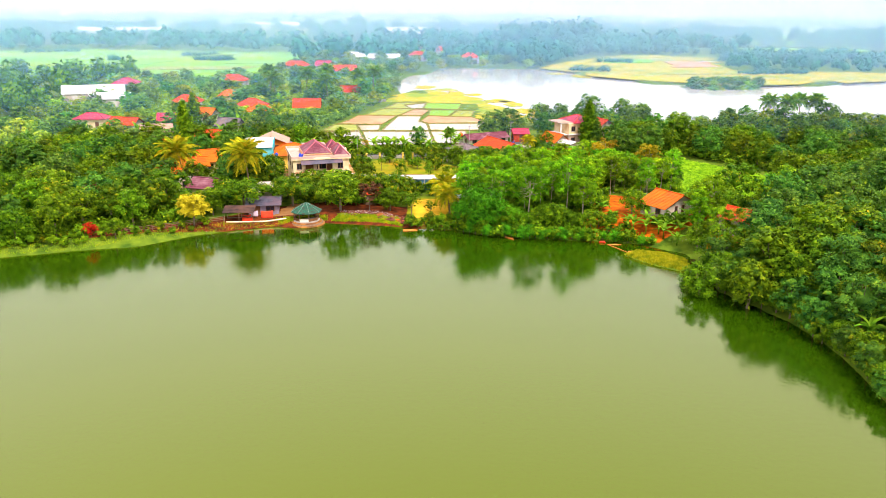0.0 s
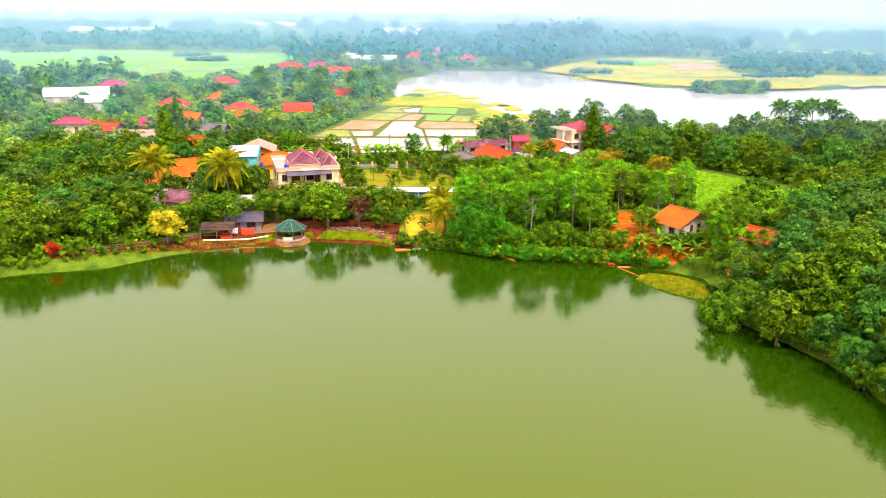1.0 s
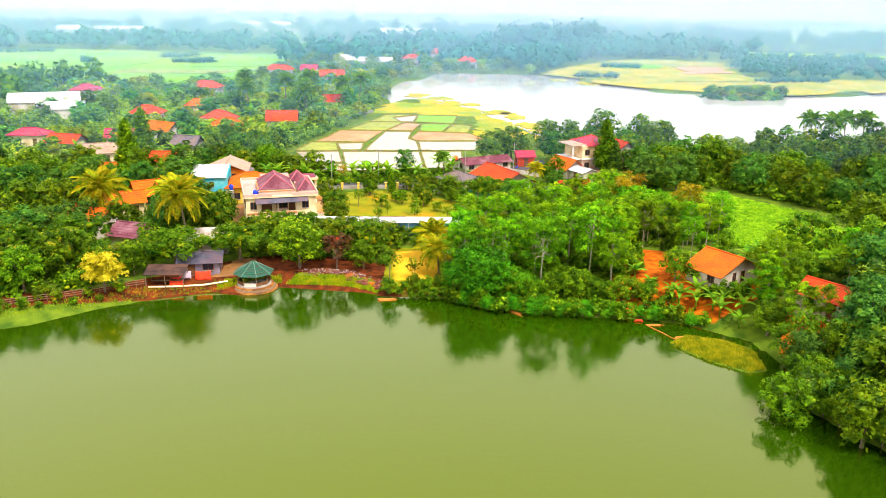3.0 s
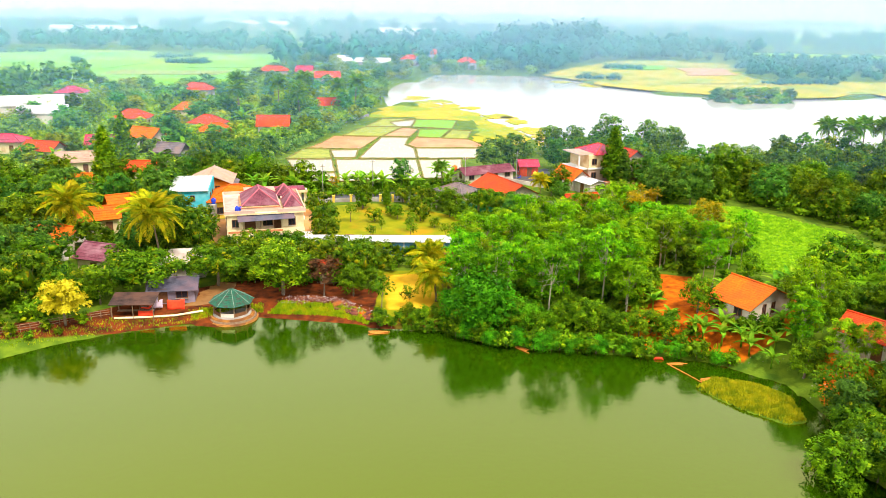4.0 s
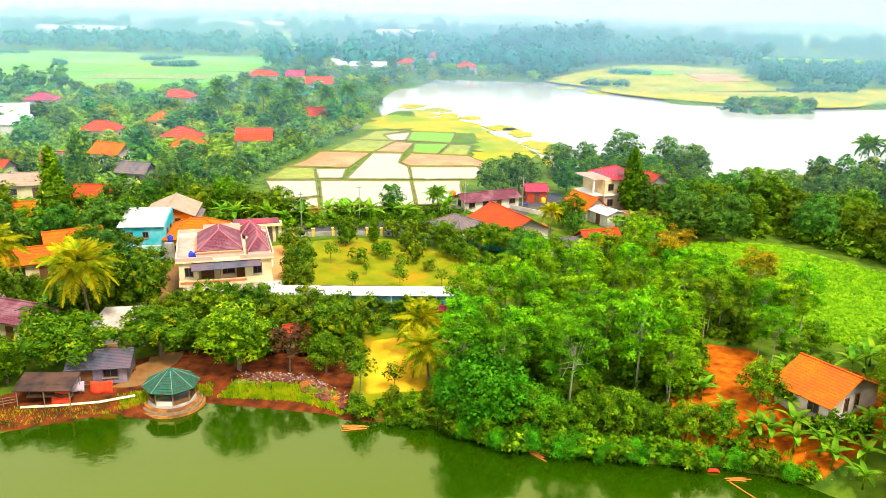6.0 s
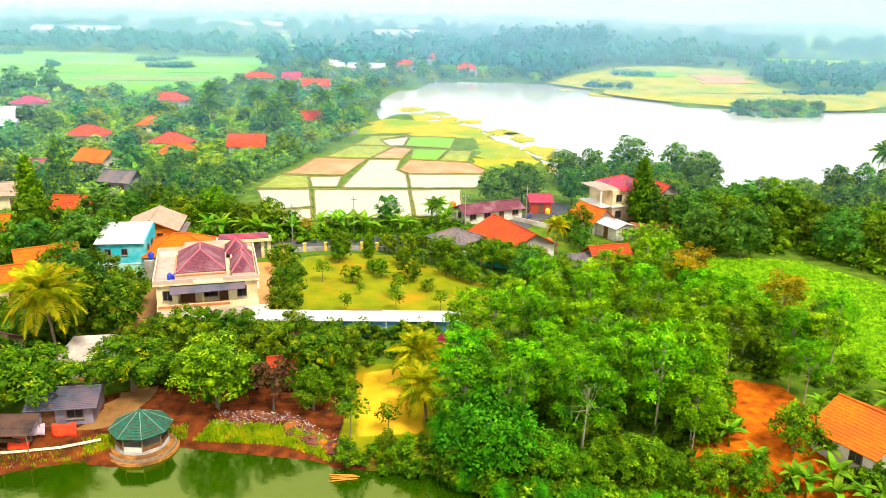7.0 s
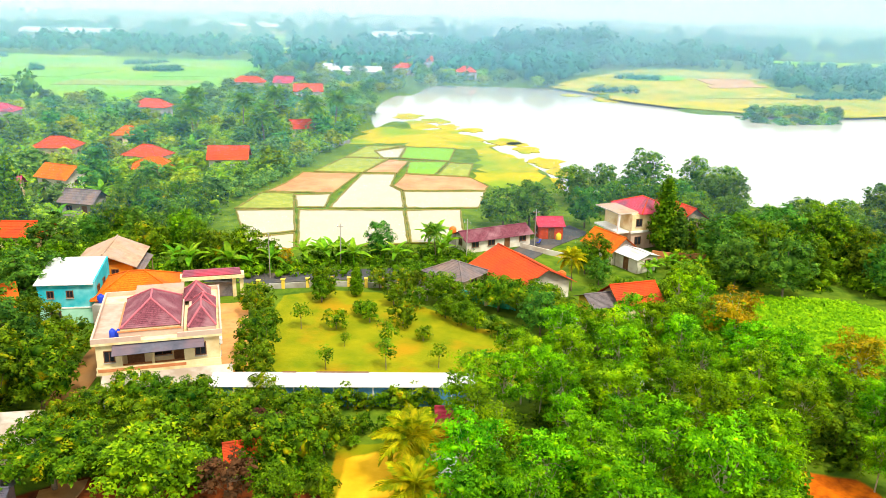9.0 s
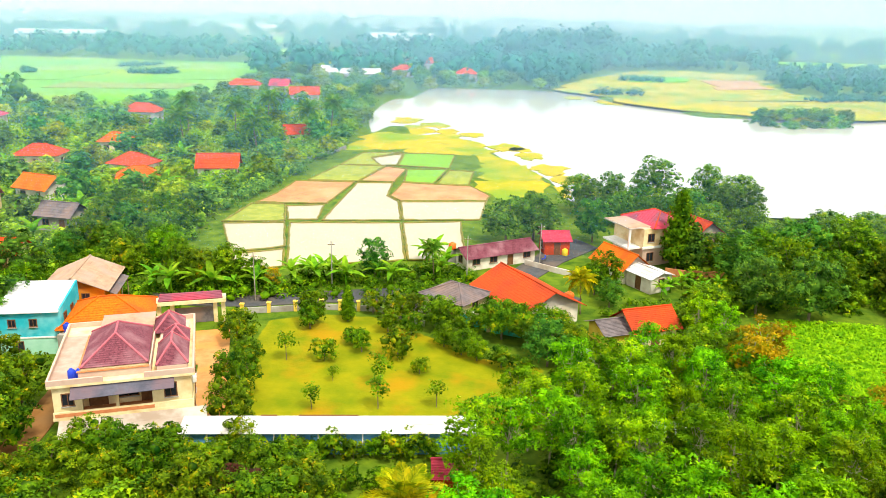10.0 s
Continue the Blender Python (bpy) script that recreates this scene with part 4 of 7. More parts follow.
def main_house():
    """The two-storey villa: balcony, black canopy, roof terrace and plum-tiled hips."""
    r = thing("villa", pose(-30.5, 134.6, 0.95, 0, 0, 18), "cream two-storey villa with plum tiled hip roofs and balcony", "house")
    W, D0, D1 = 6.0, -6.6, 6.8
    part("ground_floor_wall", Geo().box(-W, D0 + 0.9, -0.5, W, D1, 2.75), M["cream"], r)
    part("balcony_floor", Geo().box(-W - 0.1, D0 - 0.35, 2.75, W + 0.1, D1, 3.0), M["cream"], r)
    part("upper_wall", Geo().box(-W, D0 + 1.5, 3.0, W, D1, 6.0).box(-W, D0, 3.0, -W + 2.3, D0 + 1.5, 6.0).box(W - 3.4, D0, 3.0, W, D0 + 1.5, 6.0), M["cream"], r)
    part("balcony_tiles", Geo().box(-W + 2.3, D0 - 0.2, 3.0, W - 3.4, D0 + 1.5, 3.04), M["terracotta"], r)
    rail = part("balcony_parapet", Geo().box(-W - 0.05, D0 - 0.33, 3.0, W + 0.05, D0 - 0.15, 3.55), M["cream"], r)
    part("parapet_band", Geo().box(-W + 0.1, D0 - 0.37, 3.1, W - 3.4, D0 - 0.33, 3.42), M["terracotta"], rail, "terracotta painted band")
    part("roof_slab", Geo().box(-W - 0.35, D0 - 0.35, 6.0, W + 0.35, D1 + 0.3, 6.25), M["cream"], r)
    # parapets round the terraces
    g = Geo()
    for x0, y0, x1, y1, top in ((-W - 0.35, D0 - 0.35, -1.6, D0 - 0.15, 6.75), (1.9, D0 - 0.35, W + 0.35, D0 - 0.15, 6.75), (-W - 0.35, D0 - 0.15, -W - 0.15, D1 + 0.3, 6.75),
                                (W + 0.15, D0 - 0.15, W + 0.35, D1 + 0.3, 6.75), (-W - 0.15, D1 + 0.1, W + 0.15, D1 + 0.3, 6.75)):
        g.box(x0, y0, 6.25, x1, y1, top)
    part("parapet", g, M["pink_wall"], r)
    part("terrace_floor", Geo().box(-W - 0.15, D0 - 0.15, 6.25, -3.7, 4.4, 6.3), M["terrace_tile"], r, "pale terrace floor")
    part("attic_wall", Geo().box(-3.6, D0 + 0.9, 6.25, 2.2, 2.9, 7.15), M["cream"], r)
    g = Geo()
    g.box(-3.75, D0 + 0.55, 6.25, 2.35, D0 + 0.72, 6.95).box(-3.75, D0 + 0.72, 6.25, -3.6, 2.6, 6.95).box(2.35, D0 + 0.55, 6.25, 2.5, 2.0, 7.1)
    attic = part("attic_parapet", g, M["pink_wall"], r)
    part("coping", Geo().box(-3.85, D0 + 0.45, 6.95, 2.34, D0 + 0.76, 7.02).box(-3.85, D0 + 0.76, 6.95, -3.56, 2.6, 7.02), M["terracotta"], attic, "terracotta coping")
    hip_roof(r, -3.2, D0 + 1.2, 1.9, 2.6, 7.15, 2.0, 0.35, "plum_tile", "plum_ridge")
    part("side_wall", Geo().box(3.0, D0 + 0.5, 6.25, W - 0.25, 4.6, 6.8), M["pink_wall"], r)
    hip_roof(r, 3.25, D0 + 0.9, W - 0.5, -1.2, 6.8, 1.7, 0.3, "plum_tile", "plum_ridge")
    hip_roof(r, 3.6, -0.6, W - 0.4, 2.0, 6.8, 1.2, 0.25, "plum_tile", "plum_ridge")
    hip_roof(r, 2.6, 2.2, W - 0.9, 5.4, 6.8, 1.5, 0.25, "plum_tile", "plum_ridge")
    part("rear_wall", Geo().box(-2.6, 3.2, 6.25, 2.3, D1 - 0.2, 7.3), M["cream"], r)
    part("rear_roof", Geo().box(-2.8, 3.0, 7.3, 2.4, D1, 7.45), M["brown_roof"], r, "weathered brown flat roof")
    # canopy over the balcony
    g = Geo().slope((-W + 1.6, D0 - 1.2, 5.1), (W - 1.5, D0 - 1.2, 5.3), (W - 1.5, D0 + 0.02, 5.95), (-W + 1.6, D0 + 0.02, 5.95), courses=2, lift=0.01)
    c = part("canopy", g, M["slate_sheet"], r, "dark slate blue sheet canopy")
    for i in range(6):
        x = -W + 1.9 + i * 1.66
        part("canopy_strut", Geo().tube([(x, D0 - 0.95, 5.2), (x, D0 - 0.02, 5.55)], [0.03, 0.03], 5), M["metal_pole"], c)
    opening(r, -W + 1.25, 4.1, 0.9, 1.1, D0, "front")
    opening(r, W - 1.9, 4.0, 1.0, 1.3, D0, "front")
    opening(r, -2.4, 3.05, 1.5, 2.1, D0 + 1.5, "front", "door")
    opening(r, 0.2, 3.75, 1.8, 1.3, D0 + 1.5, "front")
    opening(r, 1.9, 3.05, 0.9, 2.1, D0 + 1.5, "front", "door")
    for x in (-4.5, -1.5, 1.5, 4.5):
        opening(r, x, 0.7, 1.4, 1.3, D0 + 0.9, "front")
    for yy in (-3.5, 0.5, 4.2):
        opening(r, W, 4.0, 1.1, 1.2, yy, "right")
        opening(r, W, 0.9, 1.1, 1.2, yy, "right")
    for yy in (-4.5, 0.0, 4.0):
        opening(r, -W, 4.0, 1.0, 1.2, yy, "left")
    for x in (-W + 2.3, -0.6, W - 3.4):
        part("column", Geo().box(x - 0.14, D0 - 0.05, 3.0, x + 0.14, D0 + 0.22, 6.0), M["cream"], r)
    # porch roof in front of the ground floor
    part("porch_roof", Geo().slope((-W + 0.4, D0 - 2.6, 2.1), (W + 1.2, D0 - 2.6, 2.1), (W + 1.2, D0 - 0.3, 2.7), (-W + 0.4, D0 - 0.3, 2.7), courses=2, lift=0.01), M["awning"], r, "pale porch roof")
    for x in (-W + 0.6, 0, W + 1.0):
        part("porch_post", Geo().tube([(x, D0 - 2.45, -0.3), (x, D0 - 2.45, 2.15)], [0.06, 0.06], 6), M["metal_pole"], r)
    # small condenser units on the right wall
    for yy, zz in ((-4.6, 4.3), (-2.6, 3.4)):
        part("air_conditioner", Geo().box(W + 0.02, yy - 0.4, zz, W + 0.32, yy + 0.4, zz + 0.55), M["white_edge"], r)
    return r


main_house()


def water_tank(x, y, z, material, label, r=0.42, h=0.9):
    root = thing("water_tank", pose(x, y, z), label, "water tank", "roof water tanks")
    part("tank", Geo().tube([(0, 0, 0), (0, 0, 0.08), (0, 0, h * 0.5), (0, 0, h * 0.85), (0, 0, h)], [r * 0.94, r, r * 1.02, r * 0.95, r * 0.45], 14), M[material], root, smooth=True)
    part("lid", Geo().tube([(0, 0, h), (0, 0, h + 0.08)], [r * 0.4, r * 0.36], 12), M[material], root)
    return root


water_tank(-32.9, 127.9, 7.2, "blue_plastic", "blue plastic water tank on the villa roof terrace", 0.34, 0.95)
water_tank(-32.35, 128.1, 7.2, "blue_plastic", "blue plastic water tank on the villa roof terrace", 0.28, 0.85)

# the neighbours behind the villa
def blue_house():
    r = thing("blue_house", pose(-47.3, 149.2, 0.6, 0, 0, 10), "turquoise two-storey house with a white sheet roof", "house")
    part("lower_wall", Geo().box(-3.4, -3.6, -0.5, 3.4, 3.6, 2.5), M["mint"], r, "mint green lower wall")
    part("upper_wall", Geo().box(-3.4, -3.6, 2.5, 3.4, 3.6, 5.5), M["turquoise"], r)
    part("gable_wall", Geo().add([(3.4, -3.6, 5.5), (3.4, 3.6, 5.5), (3.4, 3.6, 6.9), (3.4, -3.6, 5.85), (3.2, -3.6, 5.5), (3.2, 3.6, 5.5), (3.2, 3.6, 6.9), (3.2, -3.6, 5.85)],
                                 [(0, 1, 2, 3), (7, 6, 5, 4), (0, 3, 7, 4), (1, 5, 6, 2), (3, 2, 6, 7)]), M["turquoise"], r)
    part("roof", Geo().slope((-3.7, -4.0, 5.6), (3.3, -4.0, 5.6), (3.3, 3.8, 6.8), (-3.7, 3.8, 6.8), courses=4, lift=0.015), M["white_sheet"], r, "white corrugated sheet roof")
    part("floor_band", Geo().box(-3.45, -3.68, 2.42, 3.48, -3.6, 2.6).box(3.4, -3.6, 2.42, 3.48, 3.6, 2.6), M["white_edge"], r)
    for x in (-1.9, 0.4):
        opening(r, x, 3.9, 0.7, 0.8, -3.6)
    for yy in (-2.0, 0.6):
        opening(r, 3.4, 3.5, 0.9, 1.4, yy, "right")
    opening(r, 3.4, 0.1, 0.9, 2.0, -1.6, "right", "door")
    opening(r, -1.5, 0.9, 1.1, 1.1, -3.6)
    return r


blue_house()
water_tank(-42.5, 145.9, 3.9, "blue_plastic", "blue plastic water tank beside the turquoise house", 0.45, 1.0)
solid("tank_stand", Geo().box(-43.2, 144.8, 0.5, -42.0, 146.0, 3.9), M["concrete"], "grey concrete stand under a water tank", "stand")

orange_house = simple_house(-46.6, 158.6, 11, 7.2, 8.2, 4.9, 1.5, "orange_wall", "brown_roof", "orange two-storey house with a weathered brown gable roof", "gable", "y", 0.7, "orange_house", windows=False)
for px, pz in ((-1.6, 3.4), (1.4, 3.4), (-1.6, 0.9)):
    opening(orange_house, px, pz, 0.8, 0.8, -4.2)
opening(orange_house, 1.4, 0.05, 0.9, 2.0, -4.2, "front", "door")
for yy in (-1.5, 1.5):
    opening(orange_house, 3.5, 3.2, 0.9, 0.9, yy, "right")
part("lean_to_roof", Geo().slope((4.9, -3.6, 3.7), (4.9, 3.6, 3.7), (3.35, 3.6, 4.4), (3.35, -3.6, 4.4), courses=4), M["grey_roof"], orange_house, "grey lean-to roof")
for yy in (-3.3, 0, 3.3):
    part("lean_to_post", Geo().tube([(4.75, yy, -0.3), (4.75, yy, 3.75)], [0.07, 0.07], 6), M["old_wood"], orange_house)
simple_house(-39.9, 151.0, 18, 9.2, 7.4, 3.2, 2.2, "yellow_wall", "orange_tile", "low yellow house with an orange hipped tile roof", "hip", over=0.7, name="low_house", ridge="orange_tile")


def gatehouse():
    r = thing("gatehouse", pose(-31.9, 156.6, 0.95, 0, 0, 17), "cream entrance gate with a crimson roof and black doors", "gate")
    part("lintel", Geo().box(-4.3, -1.0, 2.9, 4.3, 1.0, 3.35), M["cream"], r)
    part("roof", Geo().slope((-3.9, -0.85, 3.42), (3.9, -0.85, 3.42), (3.7, 0.5, 3.95), (-3.7, 0.5, 3.95), courses=5).slope((3.9, 0.95, 3.42), (-3.9, 0.95, 3.42), (-3.7, 0.5, 3.95), (3.7, 0.5, 3.95), courses=3), M["magenta_roof"], r)
    for x in (-3.9, -2.3, 2.9, 3.9):
        part("pillar", Geo().box(x - 0.25, -0.35, -0.4, x + 0.25, 0.35, 2.9), M["cream"], r)
    part("gate_door", Geo().box(-2.05, -0.08, 0.05, 0.4, 0.08, 2.1), M["grey_roof"], r, "black metal gate leaf")
    part("gate_door", Geo().box(0.42, -0.08, 0.05, 2.65, 0.08, 2.1), M["grey_roof"], r, "black metal gate leaf")
    return r


gatehouse()


def garden_wall(name, points, h, material, label, thick=0.18, z=None, posts=True, panel="cream"):
    """A wall with pillars along a line."""
    root = thing(name, Matrix.Identity(4), label, "wall")
    for (x0, y0), (x1, y1) in zip(points, points[1:]):
        a, b = Vector((x0, y0, 0)), Vector((x1, y1, 0))
        n = max(1, round((b - a).length / 3.0))
        t = (b - a).normalized() * 1.0
        q = Vector((-t.y, t.x, 0)) * thick / 2
        for i in range(n):
            p, e = a.lerp(b, i / n), a.lerp(b, (i + 1) / n)
            zz = min(ground_z(p.x, p.y), ground_z(e.x, e.y)) if z is None else z
            g = Geo().slab([(p - q)[:2], (e - q)[:2], (e + q)[:2], (p + q)[:2]], zz - 0.4, zz + h)
            part("panel", g, M[material], root)
            if posts:
                g = Geo().box(p.x - 0.22, p.y - 0.22, zz - 0.4, p.x + 0.22, p.y + 0.22, zz + h + 0.55).box(p.x - 0.3, p.y - 0.3, zz + h + 0.55, p.x + 0.3, p.y + 0.3, zz + h + 0.65)
                part("pillar", g, M[panel], root)
    return root


garden_wall("garden_fence", [(-26.5, 160.2), (-16.4, 162.6), (-8.9, 162.5), (-2.3, 157.8)], 0.8, "concrete", "low grey garden fence with cream pillars", panel="yellow_wall")


def long_shed():
    """The long white roof along the lower edge of the lawn, with a blue wall under it."""
    r = thing("long_shed", pose(-5.3, 128.0, 0.95, 0, 0, 4), "long low shed with white sheet roof and blue lattice wall", "shed")
    part("roof", Geo().slope((-17.5, -1.35, 2.35), (9.5, -1.35, 2.35), (9.5, 1.2, 2.75), (-17.5, 1.2, 2.75), courses=2, lift=0.012), M["white_sheet"], r)
    part("wall", Geo().box(-17.0, -0.9, -0.4, 9.0, -0.8, 2.4), M["blue_wall"], r, "blue lattice wall")
    for i in range(14):
        x = -17.0 + i * 2.0
        part("post", Geo().box(x - 0.06, -1.05, -0.4, x + 0.06, -0.93, 2.38), M["white_edge"], r)
    for x0, x1 in ((-7.0, -1.5), (-10.5, -9.0)):
        part("roof_gap", Geo().box(x0, 1.1, 2.80, x1, 1.3, 2.86), M["door_wood"], r, "brown strip along the rear roof edge")
    return r


long_shed()

# houses past the lawn
def red_house():
    r = simple_house(11.0, 164.4, -61, 12.0, 8.4, 2.7, 2.1, "white_wall", "red_tile", "long low white house with a red gabled tile roof", "gable", "x", 0.8, "red_roofed_house")
    return r


red_house()
simple_house(1.6, 163.8, -38, 6.4, 5.6, 2.4, 1.5, "cream", "grey_roof", "small house with a dark grey hipped roof", "hip", over=0.6, name="grey_roofed_house")
simple_house(7.4, 185.4, 30, 12.5, 4.4, 2.2, 1.0, "white_wall", "plum_tile", "low white roadside house with a maroon roof", "gable", "x", 0.5, "roadside_house")
simple_house(17.6, 192.1, 8, 4.2, 4.0, 2.6, 1.0, "red_tile", "magenta_roof", "small crimson kiosk beside the road", "gable", "x", 0.4, "kiosk")
simple_house(26.4, 180.5, -58, 6.6, 4.6, 2.6, 1.7, "white_wall", "orange_tile", "white cottage with an orange gabled tile roof", "gable", "x", 0.6, "cottage")
simple_house(29.9, 175.6, -58, 5.0, 4.2, 2.4, 0.6, "white_wall", "white_sheet", "white annex with a flat white sheet roof", "gable", "x", 0.4, "annex", courses=3)
simple_house(25.4, 156.4, 20, 5.8, 4.8, 2.4, 1.6, "cream", "red_tile", "small cottage with red tile roof and yellow porch", "gable", "x", 0.6, "porch_cottage")
simple_house(20.7, 155.2, 20, 3.2, 4.4, 1.9, 0.9, "yellow_wall", "grey_roof", "yellow porch with a dark grey roof", "gable", "x", 0.5, "porch", windows=False)


def pink_house():
    r = thing("pink_house", pose(34.6, 191.4, 1.0, 0, 0, 24), "two-storey pale pink house with red tiled roofs", "house")
    part("lower_wall", Geo().box(-6.0, -4.2, -0.6, 2.5, 4.0, 3.1), M["pink_wall"], r)
    part("upper_wall", Geo().box(-6.0, -4.2, 3.1, 2.5, 4.0, 6.2), M["cream"], r)
    part("floor_band", Geo().box(-6.25, -4.5, 3.0, 2.7, -4.2, 3.3), M["white_edge"], r)
    part("wing_wall", Geo().box(2.5, -6.5, -0.6, 7.2, 2.6, 5.4), M["pink_wall"], r)
    part("flat_roof", Geo().box(-8.4, -3.6, 6.2, -4.2, 3.6, 6.38), M["awning"], r, "pale flat roof slab over the terrace")
    part("flat_roof_top", Geo().box(-8.2, -3.4, 6.38, -4.4, 3.4, 6.43), M["brown_roof"], r)
    part("terrace_post", Geo().box(-8.2, -3.4, -0.6, -7.9, -3.1, 6.2), M["white_edge"], r)
    part("terrace_floor", Geo().box(-8.4, -3.6, 2.9, -6.0, 3.6, 3.15), M["white_edge"], r)
    hip_roof(r, -4.0, -4.2, 2.5, 4.0, 6.2, 1.7, 0.6, "magenta_roof", "red_tile")
    gable_roof(r, 2.5, -6.5, 7.2, 2.6, 5.4, 1.6, 0.5, "red_tile", "red_tile", "y", wall="white_wall")
    for x in (-4.6, -1.5, 1.2):
        opening(r, x, 4.1, 1.1, 1.2, -4.2)
        opening(r, x, 0.9, 1.1, 1.3, -4.2)
    opening(r, 4.8, 3.4, 1.0, 1.2, -6.5)
    opening(r, 4.8, 0.05, 1.0, 2.1, -6.5, "front", "door")
    for yy in (-4.5, -1.0):
        opening(r, 7.2, 3.4, 1.0, 1.2, yy, "right")
    return r


pink_house()

# the hut with the orange roof on the red bank
hut = simple_house(39.2, 100.4, -56, 5.6, 8.0, 2.2, 1.8, "white_wall", "orange_tile", "small white hut with a bright orange tile roof", "gable", "x", 0.5, "hut", windows=False, z=3.35)
for px in (-1.5, 1.3):
    opening(hut, px, 0.8, 1.0, 0.9, -4.0)
for yy in (-1.2, 0.5):
    opening(hut, 2.8, 0.8, 0.5, 1.3, yy, "right")
simple_house(48.8, 88.8, -50, 6.0, 5.0, 2.4, 1.3, "white_wall", "red_tile", "white shed with a red tile roof", "gable", "x", 0.4, "red_roofed_shed")

# lakeside sheds
shed = simple_house(-35.4, 105.9, 12, 5.6, 4.6, 2.0, 0.8, "mauve_wall", "slate_sheet", "mauve-grey lakeside stall with a slate sheet roof", "gable", "x", 0.5, "stall", windows=False)
opening(shed, -1.2, 0.1, 1.0, 1.9, -2.3, "front", "door")
opening(shed, 1.2, 0.8, 1.4, 1.0, -2.3)


def lean_shed():
    r = thing("open_shed", pose(-38.3, 99.9, 0.9, 0, 0, 6), "open timber shed with a dark sheet roof on the bank", "shed")
    part("roof", Geo().slope((-2.9, -1.6, 1.75), (2.7, -1.6, 1.75), (2.7, 1.5, 2.35), (-2.9, 1.5, 2.35), courses=3, lift=0.012), M["dark_sheet"], r)
    for x in (-2.6, 0, 2.5):
        for y, h in ((-1.4, 1.8), (1.3, 2.3)):
            part("post", Geo().tube([(x, y, -0.5), (x, y, h)], [0.06, 0.05], 6), M["old_wood"], r)
    part("bench", Geo().box(-2.3, -0.2, 0.4, 2.2, 0.3, 0.48), M["old_wood"], r)
    return r


lean_shed()


def tarpaulin(x, y, z, w, h, turn, material, label):
    """A sagging sheet hung from a line."""
    g = Geo()
    n = 8
    v = []
    for j in range(5):
        for i in range(n + 1):
            s, t = i / n, j / 4
            v.append((w * (s - 0.5), -0.35 * t + 0.07 * math.sin(9 * s + 2 * t), h * (1 - t) - 0.1 * math.sin(math.pi * s) * (1 - t)))
    f = [(j * (n + 1) + i, j * (n + 1) + i + 1, (j + 1) * (n + 1) + i + 1, (j + 1) * (n + 1) + i) for j in range(4) for i in range(n)]
    g.add(v, f)
    ob = solid("tarpaulin", g, M[material], label, "tarpaulin", m=pose(x, y, z, 0, 0, turn), smooth=True)
    md = ob.modifiers.new("thickness", "SOLIDIFY")
    md.thickness = 0.02
    return ob


tarpaulin(-33.9, 102.0, 0.9, 2.2, 1.3, 12, "red_cloth", "red tarpaulin hung beside the stall")
tarpaulin(-36.3, 101.4, 1.3, 1.7, 1.0, 14, "mauve_cloth", "faded mauve tarpaulin hung beside the stall")
tarpaulin(-36.9, 99.5, 0.95, 1.9, 0.6, 8, "red_cloth", "red cloth spread under the open shed")


def gazebo():
    r = thing("gazebo", pose(-26.5, 101.8, 0.35), "octagonal lakeside gazebo with a faded green roof", "gazebo")
    n, rad = 8, 2.85
    ring = [(rad * math.cos(2 * math.pi * (i + 0.5) / n), rad * math.sin(2 * math.pi * (i + 0.5) / n)) for i in range(n)]
    g, ribs = Geo(), Geo()
    for i in range(n):
        a, b = ring[i], ring[(i + 1) % n]
        k = 0.14
        g.slope((*a, 1.95), (*b, 1.95), (b[0] * k, b[1] * k, 3.4), (a[0] * k, a[1] * k, 3.4), courses=9, lift=0.05)
    roof = part("roof", g, M["green_roof"], r)
    for i in range(n):
        a = ring[i]
        part("hip_rib", Geo().tube([(a[0], a[1], 2.07), (a[0] * 0.12, a[1] * 0.12, 3.52)], [0.035, 0.035], 5), M["roof_batten"], roof)
    part("finial", Geo().tube([(0, 0, 3.35), (0, 0, 3.55), (0, 0, 3.65)], [0.42, 0.3, 0.05], 8), M["green_roof"], roof)
    part("lower_step", Geo().tube([(0, 0, -1.0), (0, 0, -0.12)], [3.45, 3.3], 24), M["terrace_stone"], r, "round orange-brown terrace step")
    part("wall_step", Geo().tube([(0, 0, -0.12), (0, 0, 0.08)], [3.1, 3.05], 24), M["old_wood"], r, "round brown terrace step")
    part("middle_step", Geo().tube([(0, 0, 0.08), (0, 0, 0.3)], [2.85, 2.8], 24), M["terrace_stone"], r, "round orange terrace step")
    part("floor", Geo().tube([(0, 0, 0.28), (0, 0, 0.5)], [2.45, 2.4], 24), M["concrete"], r)
    for i in range(n):
        x, y = ring[i][0] * 0.8, ring[i][1] * 0.8
        part("post", Geo().tube([(x, y, 0.4), (x, y, 2.1)], [0.08, 0.08], 7), M["old_wood"], r)
        x2, y2 = ring[(i + 1) % n][0] * 0.8, ring[(i + 1) % n][1] * 0.8
        if i != 2:
            q = Vector((x2 - x, y2 - y, 0)).normalized()
            s = Vector((-q.y, q.x, 0)) * 0.05
            part("parapet", Geo().slab([(x - s.x, y - s.y), (x2 - s.x, y2 - s.y), (x2 + s.x, y2 + s.y), (x + s.x, y + s.y)], 0.45, 0.95), M["white_wall" if i == 5 else "door_wood"], r)
    return r


gazebo()
solid("awning", Geo().slope((-3.6, -2.4, 0), (3.2, -2.4, 0.1), (2.2, 2.6, 1.0), (-2.6, 2.4, 1.0), courses=3, lift=0.01), M["awning"], "off-white sheet roof between the trees", "roof", m=pose(-37.0, 115.2, 3.2, 0, 0, 10))
simple_house(-36.8, 115.8, 10, 5.0, 4.0, 2.2, 0.3, "concrete", "awning", "small block building under a pale sheet roof", "gable", "x", 0.2, "outbuilding", windows=False)

